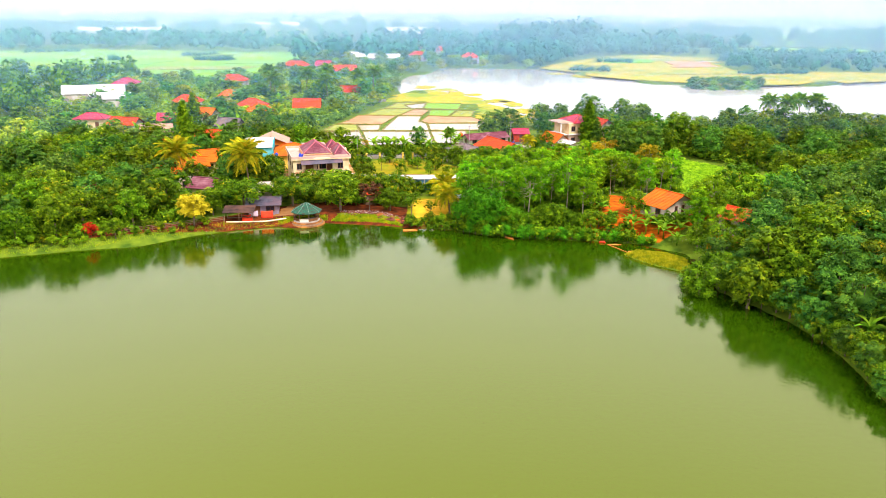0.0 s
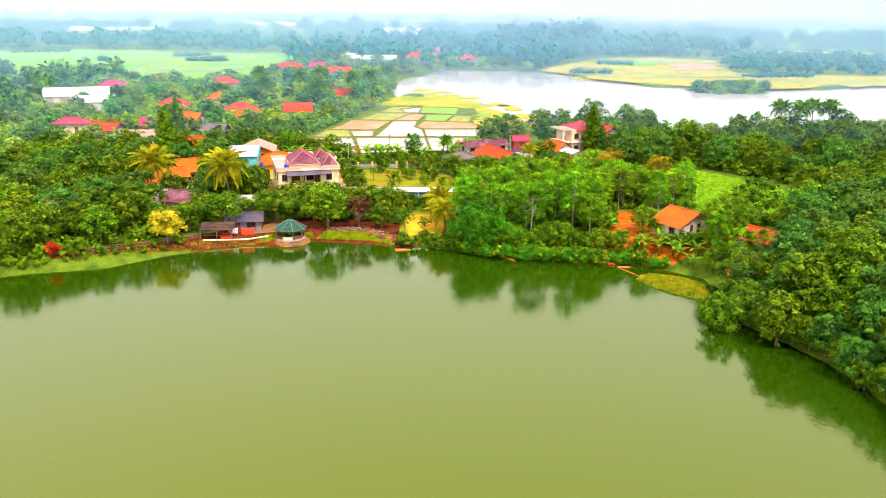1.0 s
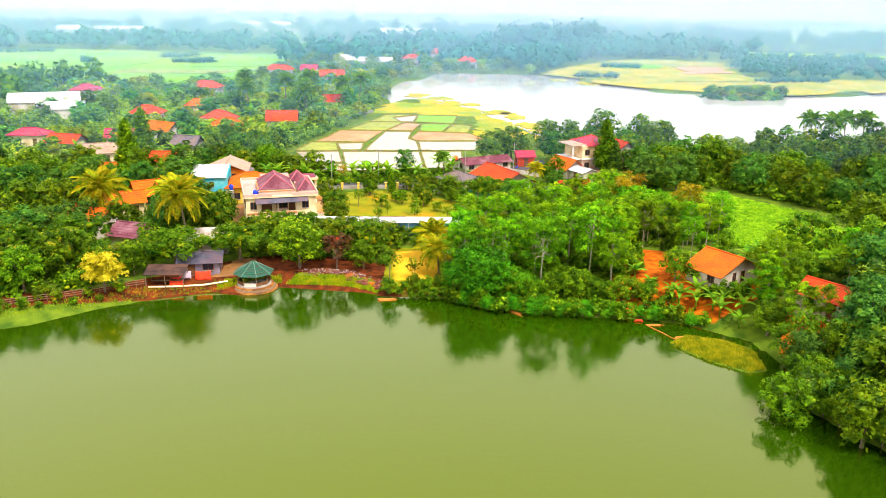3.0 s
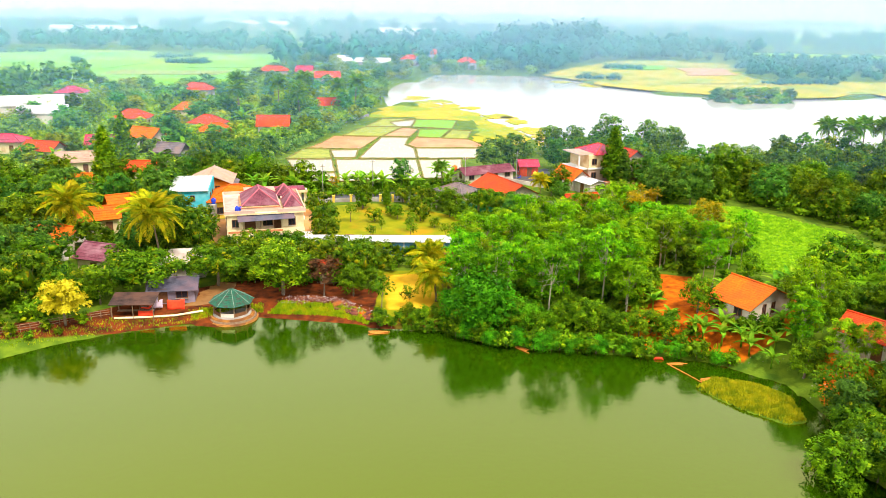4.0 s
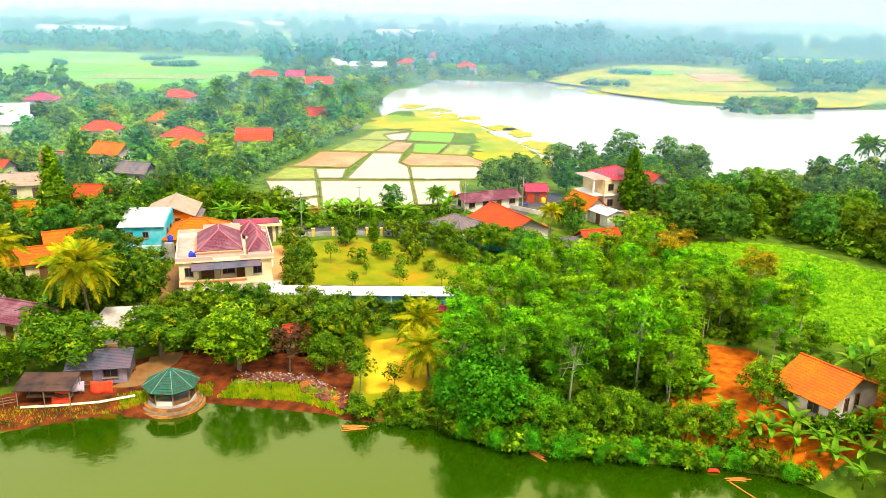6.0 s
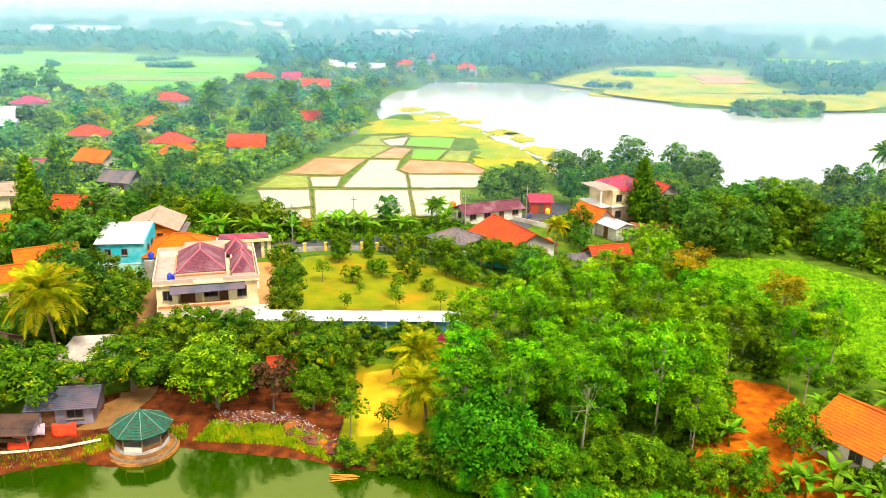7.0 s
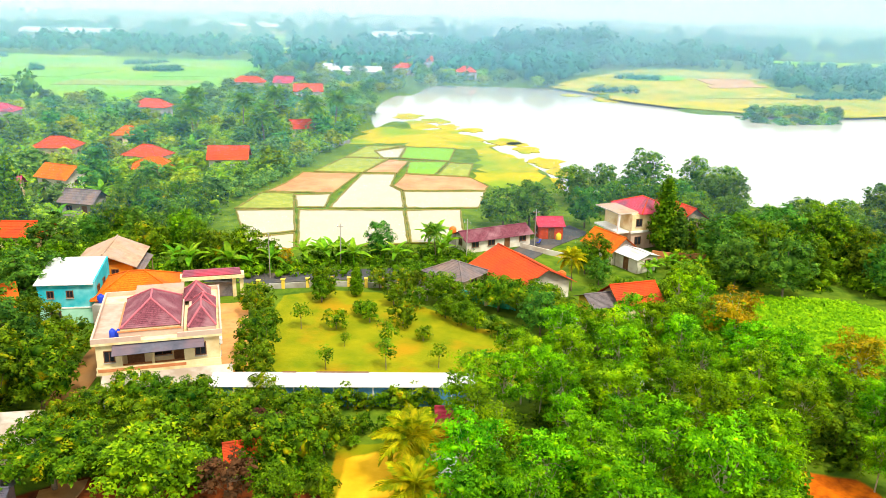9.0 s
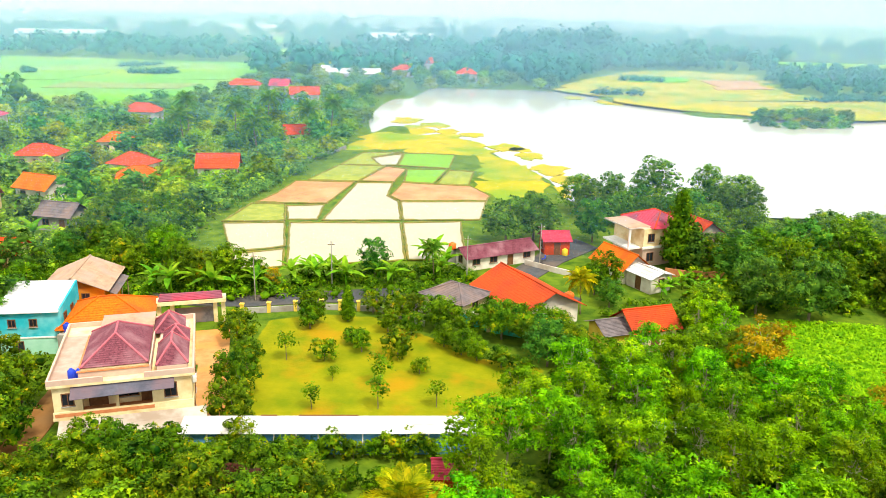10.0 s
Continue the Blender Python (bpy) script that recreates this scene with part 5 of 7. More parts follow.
# red-roofed village houses among the trees
for x, y, turn, w, d, rh, wall, roof, style in (
        (-59.6, 123.8, -25, 7, 5.5, 1.6, "white_wall", "orange_tile", "gable"), (-49.0, 115.4, -15, 5.6, 5, 1.3, "cream", "plum_tile", "gable"),
        (-56.8, 143.8, 35, 7.5, 6, 2.0, "cream", "orange_tile", "gable"), (-59.4, 136.0, 30, 6, 4.5, 1.4, "cream", "orange_tile", "gable"), (-67.9, 176.0, 5, 7, 5, 1.5, "cream", "red_tile", "gable"),
        (-69.2, 198.3, -10, 8, 6, 1.8, "concrete", "grey_roof", "gable"), (-83.6, 218.8, -20, 10, 7, 2.2, "white_wall", "orange_tile", "gable"),
        (-100.8, 251.6, 5, 12, 8, 2.6, "cream", "red_tile", "hip"), (-91.6, 272.9, 10, 9, 7, 2.4, "cream", "orange_tile", "hip"),
        (-55.2, 244.8, 8, 11, 7, 2.6, "white_wall", "red_tile", "gable"), (-74.6, 243.5, -15, 11, 8, 2.6, "cream", "red_tile", "hip"),
        (-68.1, 230.0, 20, 10, 7, 2.2, "cream", "orange_tile", "hip"),
        (-104.7, 324.7, -5, 14, 8, 2.8, "white_wall", "red_tile", "hip"), (-47.4, 295.6, 20, 9, 6, 2.2, "cream", "red_tile", "gable"),
        (-96.4, 417.3, 5, 17, 8, 2.6, "white_wall", "red_tile", "hip"), (-81.4, 421.7, 0, 10, 8, 2.6, "white_wall", "magenta_roof", "gable"),
        (-64.2, 389.9, 12, 14, 9, 2.6, "white_wall", "red_tile", "gable"), (1.0, 502.6, 5, 11, 8, 3.0, "white_wall", "red_tile", "hip"),
        (-58.2, 494.4, 5, 26, 10, 2.0, "white_wall", "white_sheet", "gable"), (-70.5, 504.6, 0, 14, 9, 2.4, "white_wall", "white_sheet", "gable"),
        (-34.5, 522.6, 0, 12, 9, 2.4, "white_wall", "red_tile", "hip"), (-67.5, 580.8, 0, 16, 10, 4.0, "white_wall", "magenta_roof", "hip"),
        (-29.3, 581.8, 10, 16, 10, 3.0, "white_wall", "red_tile", "gable"), (-90.5, 207.6, 15, 9, 7, 1.8, "cream", "magenta_roof", "gable"),
        (-100.4, 196.8, -10, 10, 7, 1.8, "white_wall", "red_tile", "gable"), (-114.6, 205.6, 5, 11, 7, 1.8, "cream", "magenta_roof", "hip"),
        (-86.1, 184.1, 20, 8, 6, 1.6, "cream", "brown_roof", "gable"), (-75.7, 160.7, 10, 7, 6, 1.6, "cream", "orange_tile", "gable"),
        (-146.2, 305.8, 10, 12, 9, 2.4, "white_wall", "magenta_roof", "hip"), (-71.0, 105.8, 15, 7, 5, 1.4, "concrete", "magenta_roof", "gable")):
    colour = {"orange_tile": "orange tiled", "red_tile": "red tiled", "magenta_roof": "crimson", "grey_roof": "dark grey", "brown_roof": "brown", "white_sheet": "white sheet", "plum_tile": "plum tiled"}[roof]
    k = 0.80 if 190 < y < 450 else 1.0
    simple_house(x, y, turn, w * k, d * k, 3.0 if y < 300 else 4.0, rh * (0.5 + 0.5 * k), wall, roof, "village house with a %s %s roof among trees" % (colour, {"hip": "hipped", "gable": "gabled"}[style]),
                 style, "x", 0.6, "village_house", group="village houses", courses=6)


def barn(x, y, turn, w, d, h, rh, label):
    """A large pale shed with a low arched roof."""
    r = thing("warehouse", pose(x, y, ground_z(x, y), 0, 0, turn), label, "warehouse")
    part("wall", Geo().box(-w / 2, -d / 2, -0.5, w / 2, d / 2, h), M["white_wall"], r)
    n = 10
    v = []
    for s in (-1, 1):
        for i in range(n + 1):
            a = math.pi * i / n
            v.append((s * (w / 2 + 0.4), -math.cos(a) * (d / 2 + 0.4), h - 0.1 + math.sin(a) * rh))
    g = Geo().add(v, [(i, i + 1, n + 2 + i, n + 1 + i) for i in range(n)] + [tuple(range(n, -1, -1)), tuple(range(n + 1, 2 * n + 2))])
    part("roof", g, M["white_sheet"], r)
    return r


barn(-144.7, 271.7, 25, 22, 14, 4, 2.6, "large white shed with an arched roof in the village")
barn(-131.4, 256.3, 25, 14, 10, 3.5, 2.0, "white shed with an arched roof in the village")
barn(-58.5, 804.0, 5, 55, 20, 8, 6, "large pale factory hall far off among trees")
barn(-341.7, 770.2, 5, 90, 24, 8, 4, "long pale factory hall on the hazy horizon")
barn(-244.4, 1009.0, 5, 60, 20, 8, 4, "long pale factory hall on the hazy horizon")

# ---- fields, tracks and paddies ----
def patch(name, outline, z, material, label, category, group="", thick=0.25, kind=""):
    return solid(name, Geo().slab(outline, z - thick, z), M[material], label, category, group, kind)


def ragged(outline, amount, step, seed):
    """The outline with an uneven, natural edge."""
    rng = random.Random(seed)
    pts = []
    for (x0, y0), (x1, y1) in zip(outline, outline[1:] + outline[:1]):
        n = max(1, int(math.hypot(x1 - x0, y1 - y0) / step))
        for i in range(n):
            t = i / n
            pts.append((x0 + (x1 - x0) * t + rng.gauss(0, amount), y0 + (y1 - y0) * t + rng.gauss(0, amount)))
    return pts


PADDIES = [
    ("paddy_water", [(-9.2, 207.6), (1.6, 209.6), (2.7, 186.7), (-6.4, 184.9)]), ("paddy_water", [(-30.1, 205.5), (-9.7, 207.6), (-7.0, 184.9), (-24.9, 179.7)]),
    ("paddy_water", [(-42.1, 203.9), (-31.1, 205.5), (-27.7, 190.4), (-35.9, 186.5)]), ("paddy_water", [(-35.4, 185.4), (-27.5, 189.0), (-25.5, 179.7), (-31.7, 177.0)]),
    ("paddy_water", [(-24.5, 207.8), (-22.4, 241.4), (-14.3, 242.3), (-14.3, 229.3), (-11.5, 224.6), (-9.7, 209.6)]), ("paddy_water", [(-11.0, 224.1), (6.8, 226.3), (5.4, 211.4), (-9.2, 209.6)]),
    ("mud", [(-13.7, 229.3), (-12.1, 242.7), (3.6, 241.0), (7.8, 231.7), (6.8, 227.1), (-11.0, 225.2)]), ("mud", [(-40.4, 220.6), (-38.0, 229.2), (-36.6, 241.8), (-23.1, 242.0), (-25.9, 221.1), (-34.4, 220.5)]),
    ("paddy_water", [(-33.5, 218.1), (-26.2, 219.9), (-25.5, 208.3), (-30.9, 207.7)]), ("seedling", [(-12.1, 258.2), (-2.4, 259.4), (-5.1, 242.6), (-11.9, 243.5)]),
    ("paddy_grass", [(-1.7, 258.5), (4.2, 257.3), (3.1, 241.8), (-4.3, 242.1)]), ("paddy_grass", [(-34.2, 243.2), (-29.7, 261.7), (-18.2, 261.8), (-22.6, 243.0)]),
    ("seedling", [(-14.6, 280.4), (-0.8, 280.1), (-1.9, 260.7), (-14.8, 262.9)]), ("paddy_water", [(-22.6, 272.4), (-15.0, 279.8), (-15.4, 263.1), (-19.2, 262.2)]),
    ("mud", [(-22.2, 243.2), (-17.8, 261.2), (-12.5, 258.7), (-14.1, 243.2)]), ("paddy_grass", [(-29.5, 262.5), (-26.1, 280.1), (-15.5, 281.7), (-23.0, 273.1), (-19.6, 262.7)]),
    ("paddy_grass", [(-42.7, 205.2), (-40.9, 219.4), (-34.1, 219.6), (-31.4, 206.8)])]
PADDY_LABEL = {"paddy_water": "flooded rice paddy with pale silty water", "mud": "drained rice paddy of wet red mud", "seedling": "paddy of bright green rice seedlings", "paddy_grass": "fallow grassy rice paddy"}
for material, outline in PADDIES:
    k = outline if sum(a[0] * b[1] - b[0] * a[1] for a, b in zip(outline, outline[1:] + outline[:1])) > 0 else outline[::-1]
    patch("rice_paddy", k, 1.02, material, PADDY_LABEL[material], "rice paddy", "rice paddies")
    rng = np.random.default_rng(len(k) * 31 + abs(int(k[0][0] * 10)))
    pts = []
    for (x0, y0), (x1, y1) in zip(k, k[1:] + k[:1]):
        n = max(2, int(math.hypot(x1 - x0, y1 - y0) / 1.6))
        pts += [(x0 + (x1 - x0) * i / n + rng.uniform(-0.1, 0.1), y0 + (y1 - y0) * i / n + rng.uniform(-0.1, 0.1), 1.04 + rng.uniform(-0.05, 0.05)) for i in range(n)]
    pts.append(pts[0])
    solid("bund", Geo().tube(pts, [rng.uniform(0.16, 0.27) for _ in pts], 5, False), M["bund"], "low grassy earth bund round a rice paddy", "bund", "paddy bunds")

patch("marsh_meadow", ragged([(-33.2, 282.6), (-15.2, 288.3), (-14.1, 281.8), (5.1, 281.0), (5.6, 239.0), (8.8, 228.6), (17.8, 232.8), (21.6, 247.3), (18.3, 266.9), (11.1, 278.5), (7.9, 296.8), (-3.5, 317.5), (-13.5, 314.6), (-27.6, 316.8)], 1.1, 3.0, 40), 0.99, "marsh", "yellow-green marsh meadow beside the far lake", "meadow", kind="structure")
patch("far_meadow", ragged([(61.1, 445.1), (75.6, 414.0), (90.9, 398.7), (109.3, 383.4), (132.6, 372.3), (151.6, 375.4), (181.5, 393.2), (276.7, 419.4), (330.0, 452.0), (240.0, 462.0), (186.0, 458.0), (164.0, 470.0), (166.0, 505.0), (186.0, 590.0), (154.0, 612.0), (118.0, 611.0), (84.0, 566.0), (44.0, 470.0)], 3.0, 9.0, 41), 1.02, "marsh", "broad yellow meadow on the far shore", "meadow", kind="structure")
patch("far_rice_field", ragged([(-266.0, 391.8), (-122.8, 362.8), (-110.2, 396.0), (-118.9, 513.8), (-102.9, 592.9), (-309.4, 613.7), (-428.7, 518.7)], 2.5, 14.0, 42), 1.1, "far_field", "wide flat green rice field beyond the village", "field", kind="structure")
patch("far_rice_field", ragged([(-240.1, 694.2), (-88.9, 672.0), (-69.5, 725.0), (-231.5, 799.4)], 2.5, 14.0, 43), 1.9, "far_field", "wide flat green rice field beyond the village", "field", kind="structure")

FAR_STRIPS = [[(-420, 860), (-180, 850), (-150, 940), (-400, 980)], [(120, 770), (330, 790), (350, 850), (140, 840)], [(-90, 900), (90, 890), (110, 985), (-110, 990)], [(330, 930), (600, 950), (640, 1040), (360, 1040)],
              [(-330, 1120), (60, 1100), (90, 1220), (-380, 1230)], [(240, 1150), (640, 1180), (700, 1290), (260, 1280)], [(230, 640), (330, 660), (350, 710), (230, 700)], [(-760, 1020), (-470, 1010), (-480, 1120), (-820, 1130)]]
for i, outline in enumerate(FAR_STRIPS):
    patch("far_strip_field", ragged(outline, 4.0, 25.0, 80 + i), 3.0, "far_field", "pale green fields far off between hazy woods", "field", kind="structure", thick=1.5)

patch("driveway", [(-22.2, 127.3), (-19.6, 128.3), (-23.6, 144), (-26.6, 155.0), (-35.2, 152.4), (-33.2, 146), (-27.2, 144.4)], 1.06, "pink_paving", "pinkish paved driveway beside the villa", "driveway", kind="structure")
patch("village_track", [(-38.4, 113.2), (-35.4, 112.0), (-36.5, 129.0), (-38.7, 146.0), (-41.5, 145.9), (-39.7, 128.9)], 1.05, "dirt_road", "brown dirt track beside the villa", "track", kind="structure")
patch("stall_yard", ragged([(-33.3, 102.6), (-29.3, 103.7), (-28.6, 112.1), (-31.6, 112.8)], 0.22, 0.8, 45), 1.02, "dirt_road", "bare brown slope beside the gazebo", "track", kind="structure")
patch("road", [(-41.6, 162.4), (-26.5, 162.6), (-16.5, 165.2), (-8.4, 165.4), (-1.3, 161.4), (0.6, 168.7), (-7.5, 171.7), (-17.5, 169.5), (-26.5, 167.0), (-41.6, 166.9)], 1.06, "asphalt", "narrow grey asphalt village road", "road", kind="structure")
patch("road_east", [(7.5, 176.7), (11.6, 174.3), (18.5, 186.2), (25.4, 194.9), (22.3, 200.1), (15.4, 191.4)], 1.06, "asphalt", "narrow grey asphalt village road", "road", kind="structure")
patch("asphalt_yard", [(13.2, 168.4), (16.2, 164.8), (19.3, 169.3), (12.3, 177.5)], 1.10, "asphalt", "dark paved yard behind the red-roofed house", "yard", kind="structure")
patch("hut_yard", [(35.8, 96.8), (41.8, 96.4), (48.8, 102.9), (45.7, 107.6), (37.7, 102.1)], 3.42, "dirt_road", "bare orange earth yard round the hut", "yard", kind="structure", thick=1.5)

# islands of marsh grass and fields on the far shore
rnd = random.Random(77)
for x, y, r in ((-16, 330, 7), (-9, 342, 5), (-4, 328, 4), (14, 300, 5), (20, 286, 4), (24, 268, 5), (27, 255, 4), (22, 242, 5), (4, 322, 4), (-20, 352, 6), (66, 425, 7), (52, 440, 5), (31, 243, 3.5), (18, 296, 3)):
    ring = [(x + r * rnd.uniform(0.6, 1.25) * math.cos(a), y + r * 1.5 * rnd.uniform(0.6, 1.25) * math.sin(a)) for a in np.linspace(0, 2 * math.pi, 18)[:-1]]
    patch("grass_island", ring, 0.16, "marsh", "yellow-green marsh grass standing in shallow water", "grass", "marsh grass islands", 0.4)
for x0, y0, x1, y1, m in ((132, 484, 162, 545, "mud"), (92, 520, 126, 560, "far_field"), (110, 430, 150, 440, "paddy_grass"), (-190, 420, -130, 455, "paddy_grass"), (-240, 450, -200, 500, "seedling"), (-160, 470, -120, 520, "seedling")):
    patch("far_plot", ragged([(x0, y0), (x1, y0 + 8), (x1 + 6, y1), (x0 + 4, y1 - 6)], 1.5, 9, int(x0 + 300)), 1.32, m, {"mud": "bare tan farm plot on the far shore", "far_field": "green farm plot on the far shore"}.get(m, "farm plot beyond the village"), "field", "far farm plots")

# ---- planting ----
# the villa garden and the bank: kind, place and crown width
CROWN = {"mango": 7.6, "bright": 7.0, "dark": 8.7, "olive": 7.4, "spread": 9.8, "airy": 7.0, "conifer": 5.0}
for kind, x, y, w in (
        ("spread", -31.0, 110.7, 11.0), ("bright", -21.2, 107.9, 9.6), ("spread", -39.4, 106.4, 12.0), ("mango", -29.5, 123.3, 5.6), ("mango", -22.6, 119.4, 6.6), ("mango", -13.7, 114.4, 6.2), ("mango", -9.6, 117.4, 5.6), ("mango", -26.0, 117.0, 6.0), ("mango", -18.6, 116.4, 6.4), ("mango", -41.6, 121.0, 9.0), ("mango", -33.6, 117.2, 5.4), ("bright", -11.6, 108.2, 4.8), ("olive", -8.6, 110.6, 3.2), ("mango", -46.8, 104.4, 5.0), ("mango", -11.2, 113.9, 6.8), ("mango", -31.4, 119.4, 5.9),
        ("mango", -48.6, 101.4, 5.4), ("bright", -44.2, 102.6, 5.6), ("mango", -26.9, 122.0, 5.6), ("mango", -22.4, 121.8, 6.0), ("mango", -18.2, 120.6, 5.4), ("mango", -15.0, 120.6, 5.6), ("mango", -11.3, 120.2, 5.7), ("mango", -38.9, 124.2, 8.4),
        ("mango", -41.3, 133.5, 6.6), ("dark", -53.8, 149.0, 10.5), ("mango", -19.2, 131.0, 5.9), ("mango", -20.6, 137.4, 5.8), ("mango", -21.3, 143.4, 4.6), ("mango", -24.4, 150.4, 5.2), ("mango", -17.4, 126.6, 4.0),
        ("dark", -58.0, 163.5, 10.5), ("mango", -54.5, 107.4, 10.0), ("mango", -61.8, 103.2, 10.5), ("dark", -77.9, 134.5, 11.5), ("olive", -77.2, 158.1, 9.0), ("bright", -71.4, 115.8, 9.0), ("dark", -63.5, 108.0, 8.5),
        ("olive", -52.5, 119.0, 7.0), ("bright", -73.1, 93.4, 9.0), ("bright", -68.0, 90.6, 7.0), ("dark", -91.1, 123.1, 12.0), ("bright", -71.1, 99.5, 9.0), ("mango", -53.0, 101.0, 8.5), ("olive", -44.6, 110.5, 6.0),
        ("spread", 7.5, 155.8, 7.7), ("spread", 12.7, 154.3, 7.2), ("dark", 12.4, 147.0, 6.0), ("bright", 0.5, 155.8, 5.0), ("bright", 3.4, 153.6, 4.4), ("bright", -1.0, 157.4, 4.6), ("mango", -5.8, 159.3, 4.6), ("mango", -4.2, 160.4, 3.8),
        ("mango", -9.4, 161.9, 3.6), ("olive", -16.7, 157.2, 5.0), ("dark", 9.6, 195.8, 10.0), ("dark", 14.6, 198.6, 10.4), ("bright", 24.7, 220.4, 8.2), ("dark", 24.9, 198.5, 8.0), ("dark", 32.5, 226.6, 7.4), ("dark", 43.0, 230.9, 11.0),
        ("bright", 53.1, 229.2, 8.6), ("bright", 57.4, 223.4, 9.2), ("bright", 22.9, 173.2, 6.4), ("bright", 30.3, 157.0, 4.6), ("bright", 28.5, 143.4, 7.2), ("dark", 43.4, 177.2, 9.2), ("bright", 49.0, 172.4, 10.0), ("bright", 59.8, 178.8, 11.5),
        ("dark", 41.9, 164.6, 8.0), ("dark", 47.7, 161.6, 9.0), ("bright", 33.4, 159.0, 6.4), ("bright", 36.4, 67.8, 6.3), ("olive", 45.8, 67.0, 10.0), ("olive", 52.5, 68.0, 11.0), ("dark", 53.6, 85.0, 8.4), ("mango", 53.5, 109.5, 8.6),
        ("olive", 65.1, 115.0, 10.5), ("dark", 45.8, 126.8, 5.2), ("olive", 41.5, 62.6, 7.5), ("mango", 59.7, 75.2, 11.5), ("dark", 67.0, 104.0, 10.5), ("mango", 69.5, 121.0, 10.0), ("dark", 42.2, 68.5, 6.0)):
    plant(kind, x, y, w / CROWN[kind], tall=0.85 if w > 9 else 1.0)
plant("yellow", -45.3, 95.4, 0.95)
plant("red", -60.1, 87.2, 1.0)
plant("olive", -55.8, 86.8, 0.5)
plant("maroon", -15.6, 108.0, 1.15)
plant("maroon", -14.6, 117.2, 0.9)
plant("sapling", -7.2, 103.3, 1.5, i=1)
plant("sapling", -3.7, 104.4, 1.0)
plant("palm", -1.4, 114.4, 0.92, i=0)
plant("palm", -0.2, 107.1, 0.85, i=0, turn=200)
plant("palm", -57.7, 126.0, 1.0, i=1)
plant("palm", -39.9, 113.4, 1.0, i=3, turn=0)
for x, y, k, s in ((-30.8, 169.4, "olive", 0.95), (-35.0, 169.8, "mango", 0.9), (-39.6, 174.0, "bright", 0.9), (-27.2, 170.2, "olive", 0.62), (-43.4, 178.6, "bright", 0.95), (-46.4, 186.0, "dark", 0.8), (-47.2, 196.0, "bright", 0.8), (-24.4, 169.0, "rust", 0.4)):
    plant(k, x, y, s)
for x, y in ((-32.1, 165.8), (-34.6, 167.7), (-38.1, 166.3), (-40.6, 166.9), (-29.6, 168.5), (-26.6, 168.0)):
    plant("banana", x, y, 1.1, group="bananas behind the gate")
for x, y, k, s in ((-17.6, 146.5, "sapling", 1.1), (-13.2, 146.7, "bush", 1.05), (-12.5, 135.1, "sapling", 0.9), (-11.4, 141.5, "sapling", 0.6), (-5.8, 135.6, "sapling", 1.15), (-6.1, 140.8, "sapling", 1.2), (-9.3, 149.4, "olive", 0.42),
                   (-4.9, 148.2, "bush", 1.35), (-2.1, 144.1, "bush", 0.75), (0.1, 136.5, "sapling", 0.95), (-16.7, 156.0, "olive", 0.5), (-12.3, 158.8, "conifer", 0.42), (-10.8, 151.7, "bush", 0.8),
                   (-6.8, 155.8, "mango", 0.45), (-3.8, 155.0, "mango", 0.45), (0.4, 151.5, "bright", 0.5), (2.5, 149.4, "bright", 0.5), (4.3, 147.9, "bright", 0.45), (7.1, 146.2, "bush", 1.0), (9.0, 144.4, "bush", 0.9),
                   (7.4, 154.4, "spread", 0.6), (10.5, 152.8, "spread", 0.62), (14.1, 150.3, "spread", 0.75), (14.6, 145.4, "dark", 0.5), (18.3, 163.8, "palm", 0.5), (21.3, 171.5, "bright", 0.7), (22.7, 166.8, "dark", 0.5)):
    plant(k, x, y, s, group="garden plants on the lawn" if y < 149 else "")
for x, y in ((32.6, 173.4), (34.6, 174.6), (36.8, 171.6), (30.8, 171.0), (39.6, 174.0), (35.2, 169.6)):
    plant("banana", x, y, 0.62, group="bananas below the pink house")
for x, y in ((-20.4, 173.6), (-18.4, 175.0), (-16.4, 175.4), (-3.4, 183.4), (-2.2, 185.2), (-22.6, 172.4), (-19.1, 172.1), (-17.1, 173.5), (-14.5, 171.6), (-10.1, 173.8), (-7.9, 173.0), (-1.0, 176.5), (-0.1, 179.8)):
    plant("banana", x, y, 0.95, group="bananas along the road")
plant("dark", -10.8, 175.8, 0.62, tall=1.2)
plant("palm", -1.9, 175.8, 0.55, i=2)
plant("conifer", 36.2, 184.6, 1.08, i=0)
plant("conifer", 38.2, 182.9, 0.8, i=1)
plant("conifer", -75.1, 184.4, 1.15, i=0)
plant("conifer", -72.4, 168.6, 1.1, i=0)
for x, y in ((97.9, 217.5), (100.5, 213.5), (107.0, 218.0), (112.4, 219.0)):
    plant("palm", x, y, 1.0, i=2)

BARE = [(24.0, 96.4), (30.5, 97.4), (34.0, 103.0), (35.8, 111.0), (30.4, 113.4), (26.4, 104.5)]
# tree-like grove between the yard and the red bank
GROVE = random.Random(5)
spots = []
tries = 0
while len(spots) < 46 and tries < 4000:
    tries += 1
    x, y = GROVE.uniform(3, 33), GROVE.uniform(99.5, 138)
    if x > 22 and inside(np.array([x]), np.array([y]), [(22, 94), (38, 94), (40, 106), (37, 114), (29, 114)])[0] or x < 5 and y > 121 or y > 132 and x < 13:
        continue
    if any(math.hypot(x - sx + 0.18 * k, y - sy + k) < 2.0 for sx, sy in ((20.6, 128.6), (18.6, 143.6)) for k in range(8)):
        continue
    if all(math.hypot(x - a, y - b) > 3.0 for a, b in spots):
        spots.append((x, y))
for x, y in spots:
    plant("airy", x, y, GROVE.uniform(0.72, 0.98) * (0.9 if y > 115 else 1.0), group="slender trees of the grove", tall=GROVE.uniform(0.9, 1.1))
for x, y in ((33.7, 139.6), (40.2, 124.4), (31.6, 136.0)):
    plant("rust", x, y, 1.05, group="rusty trees at the field edge")
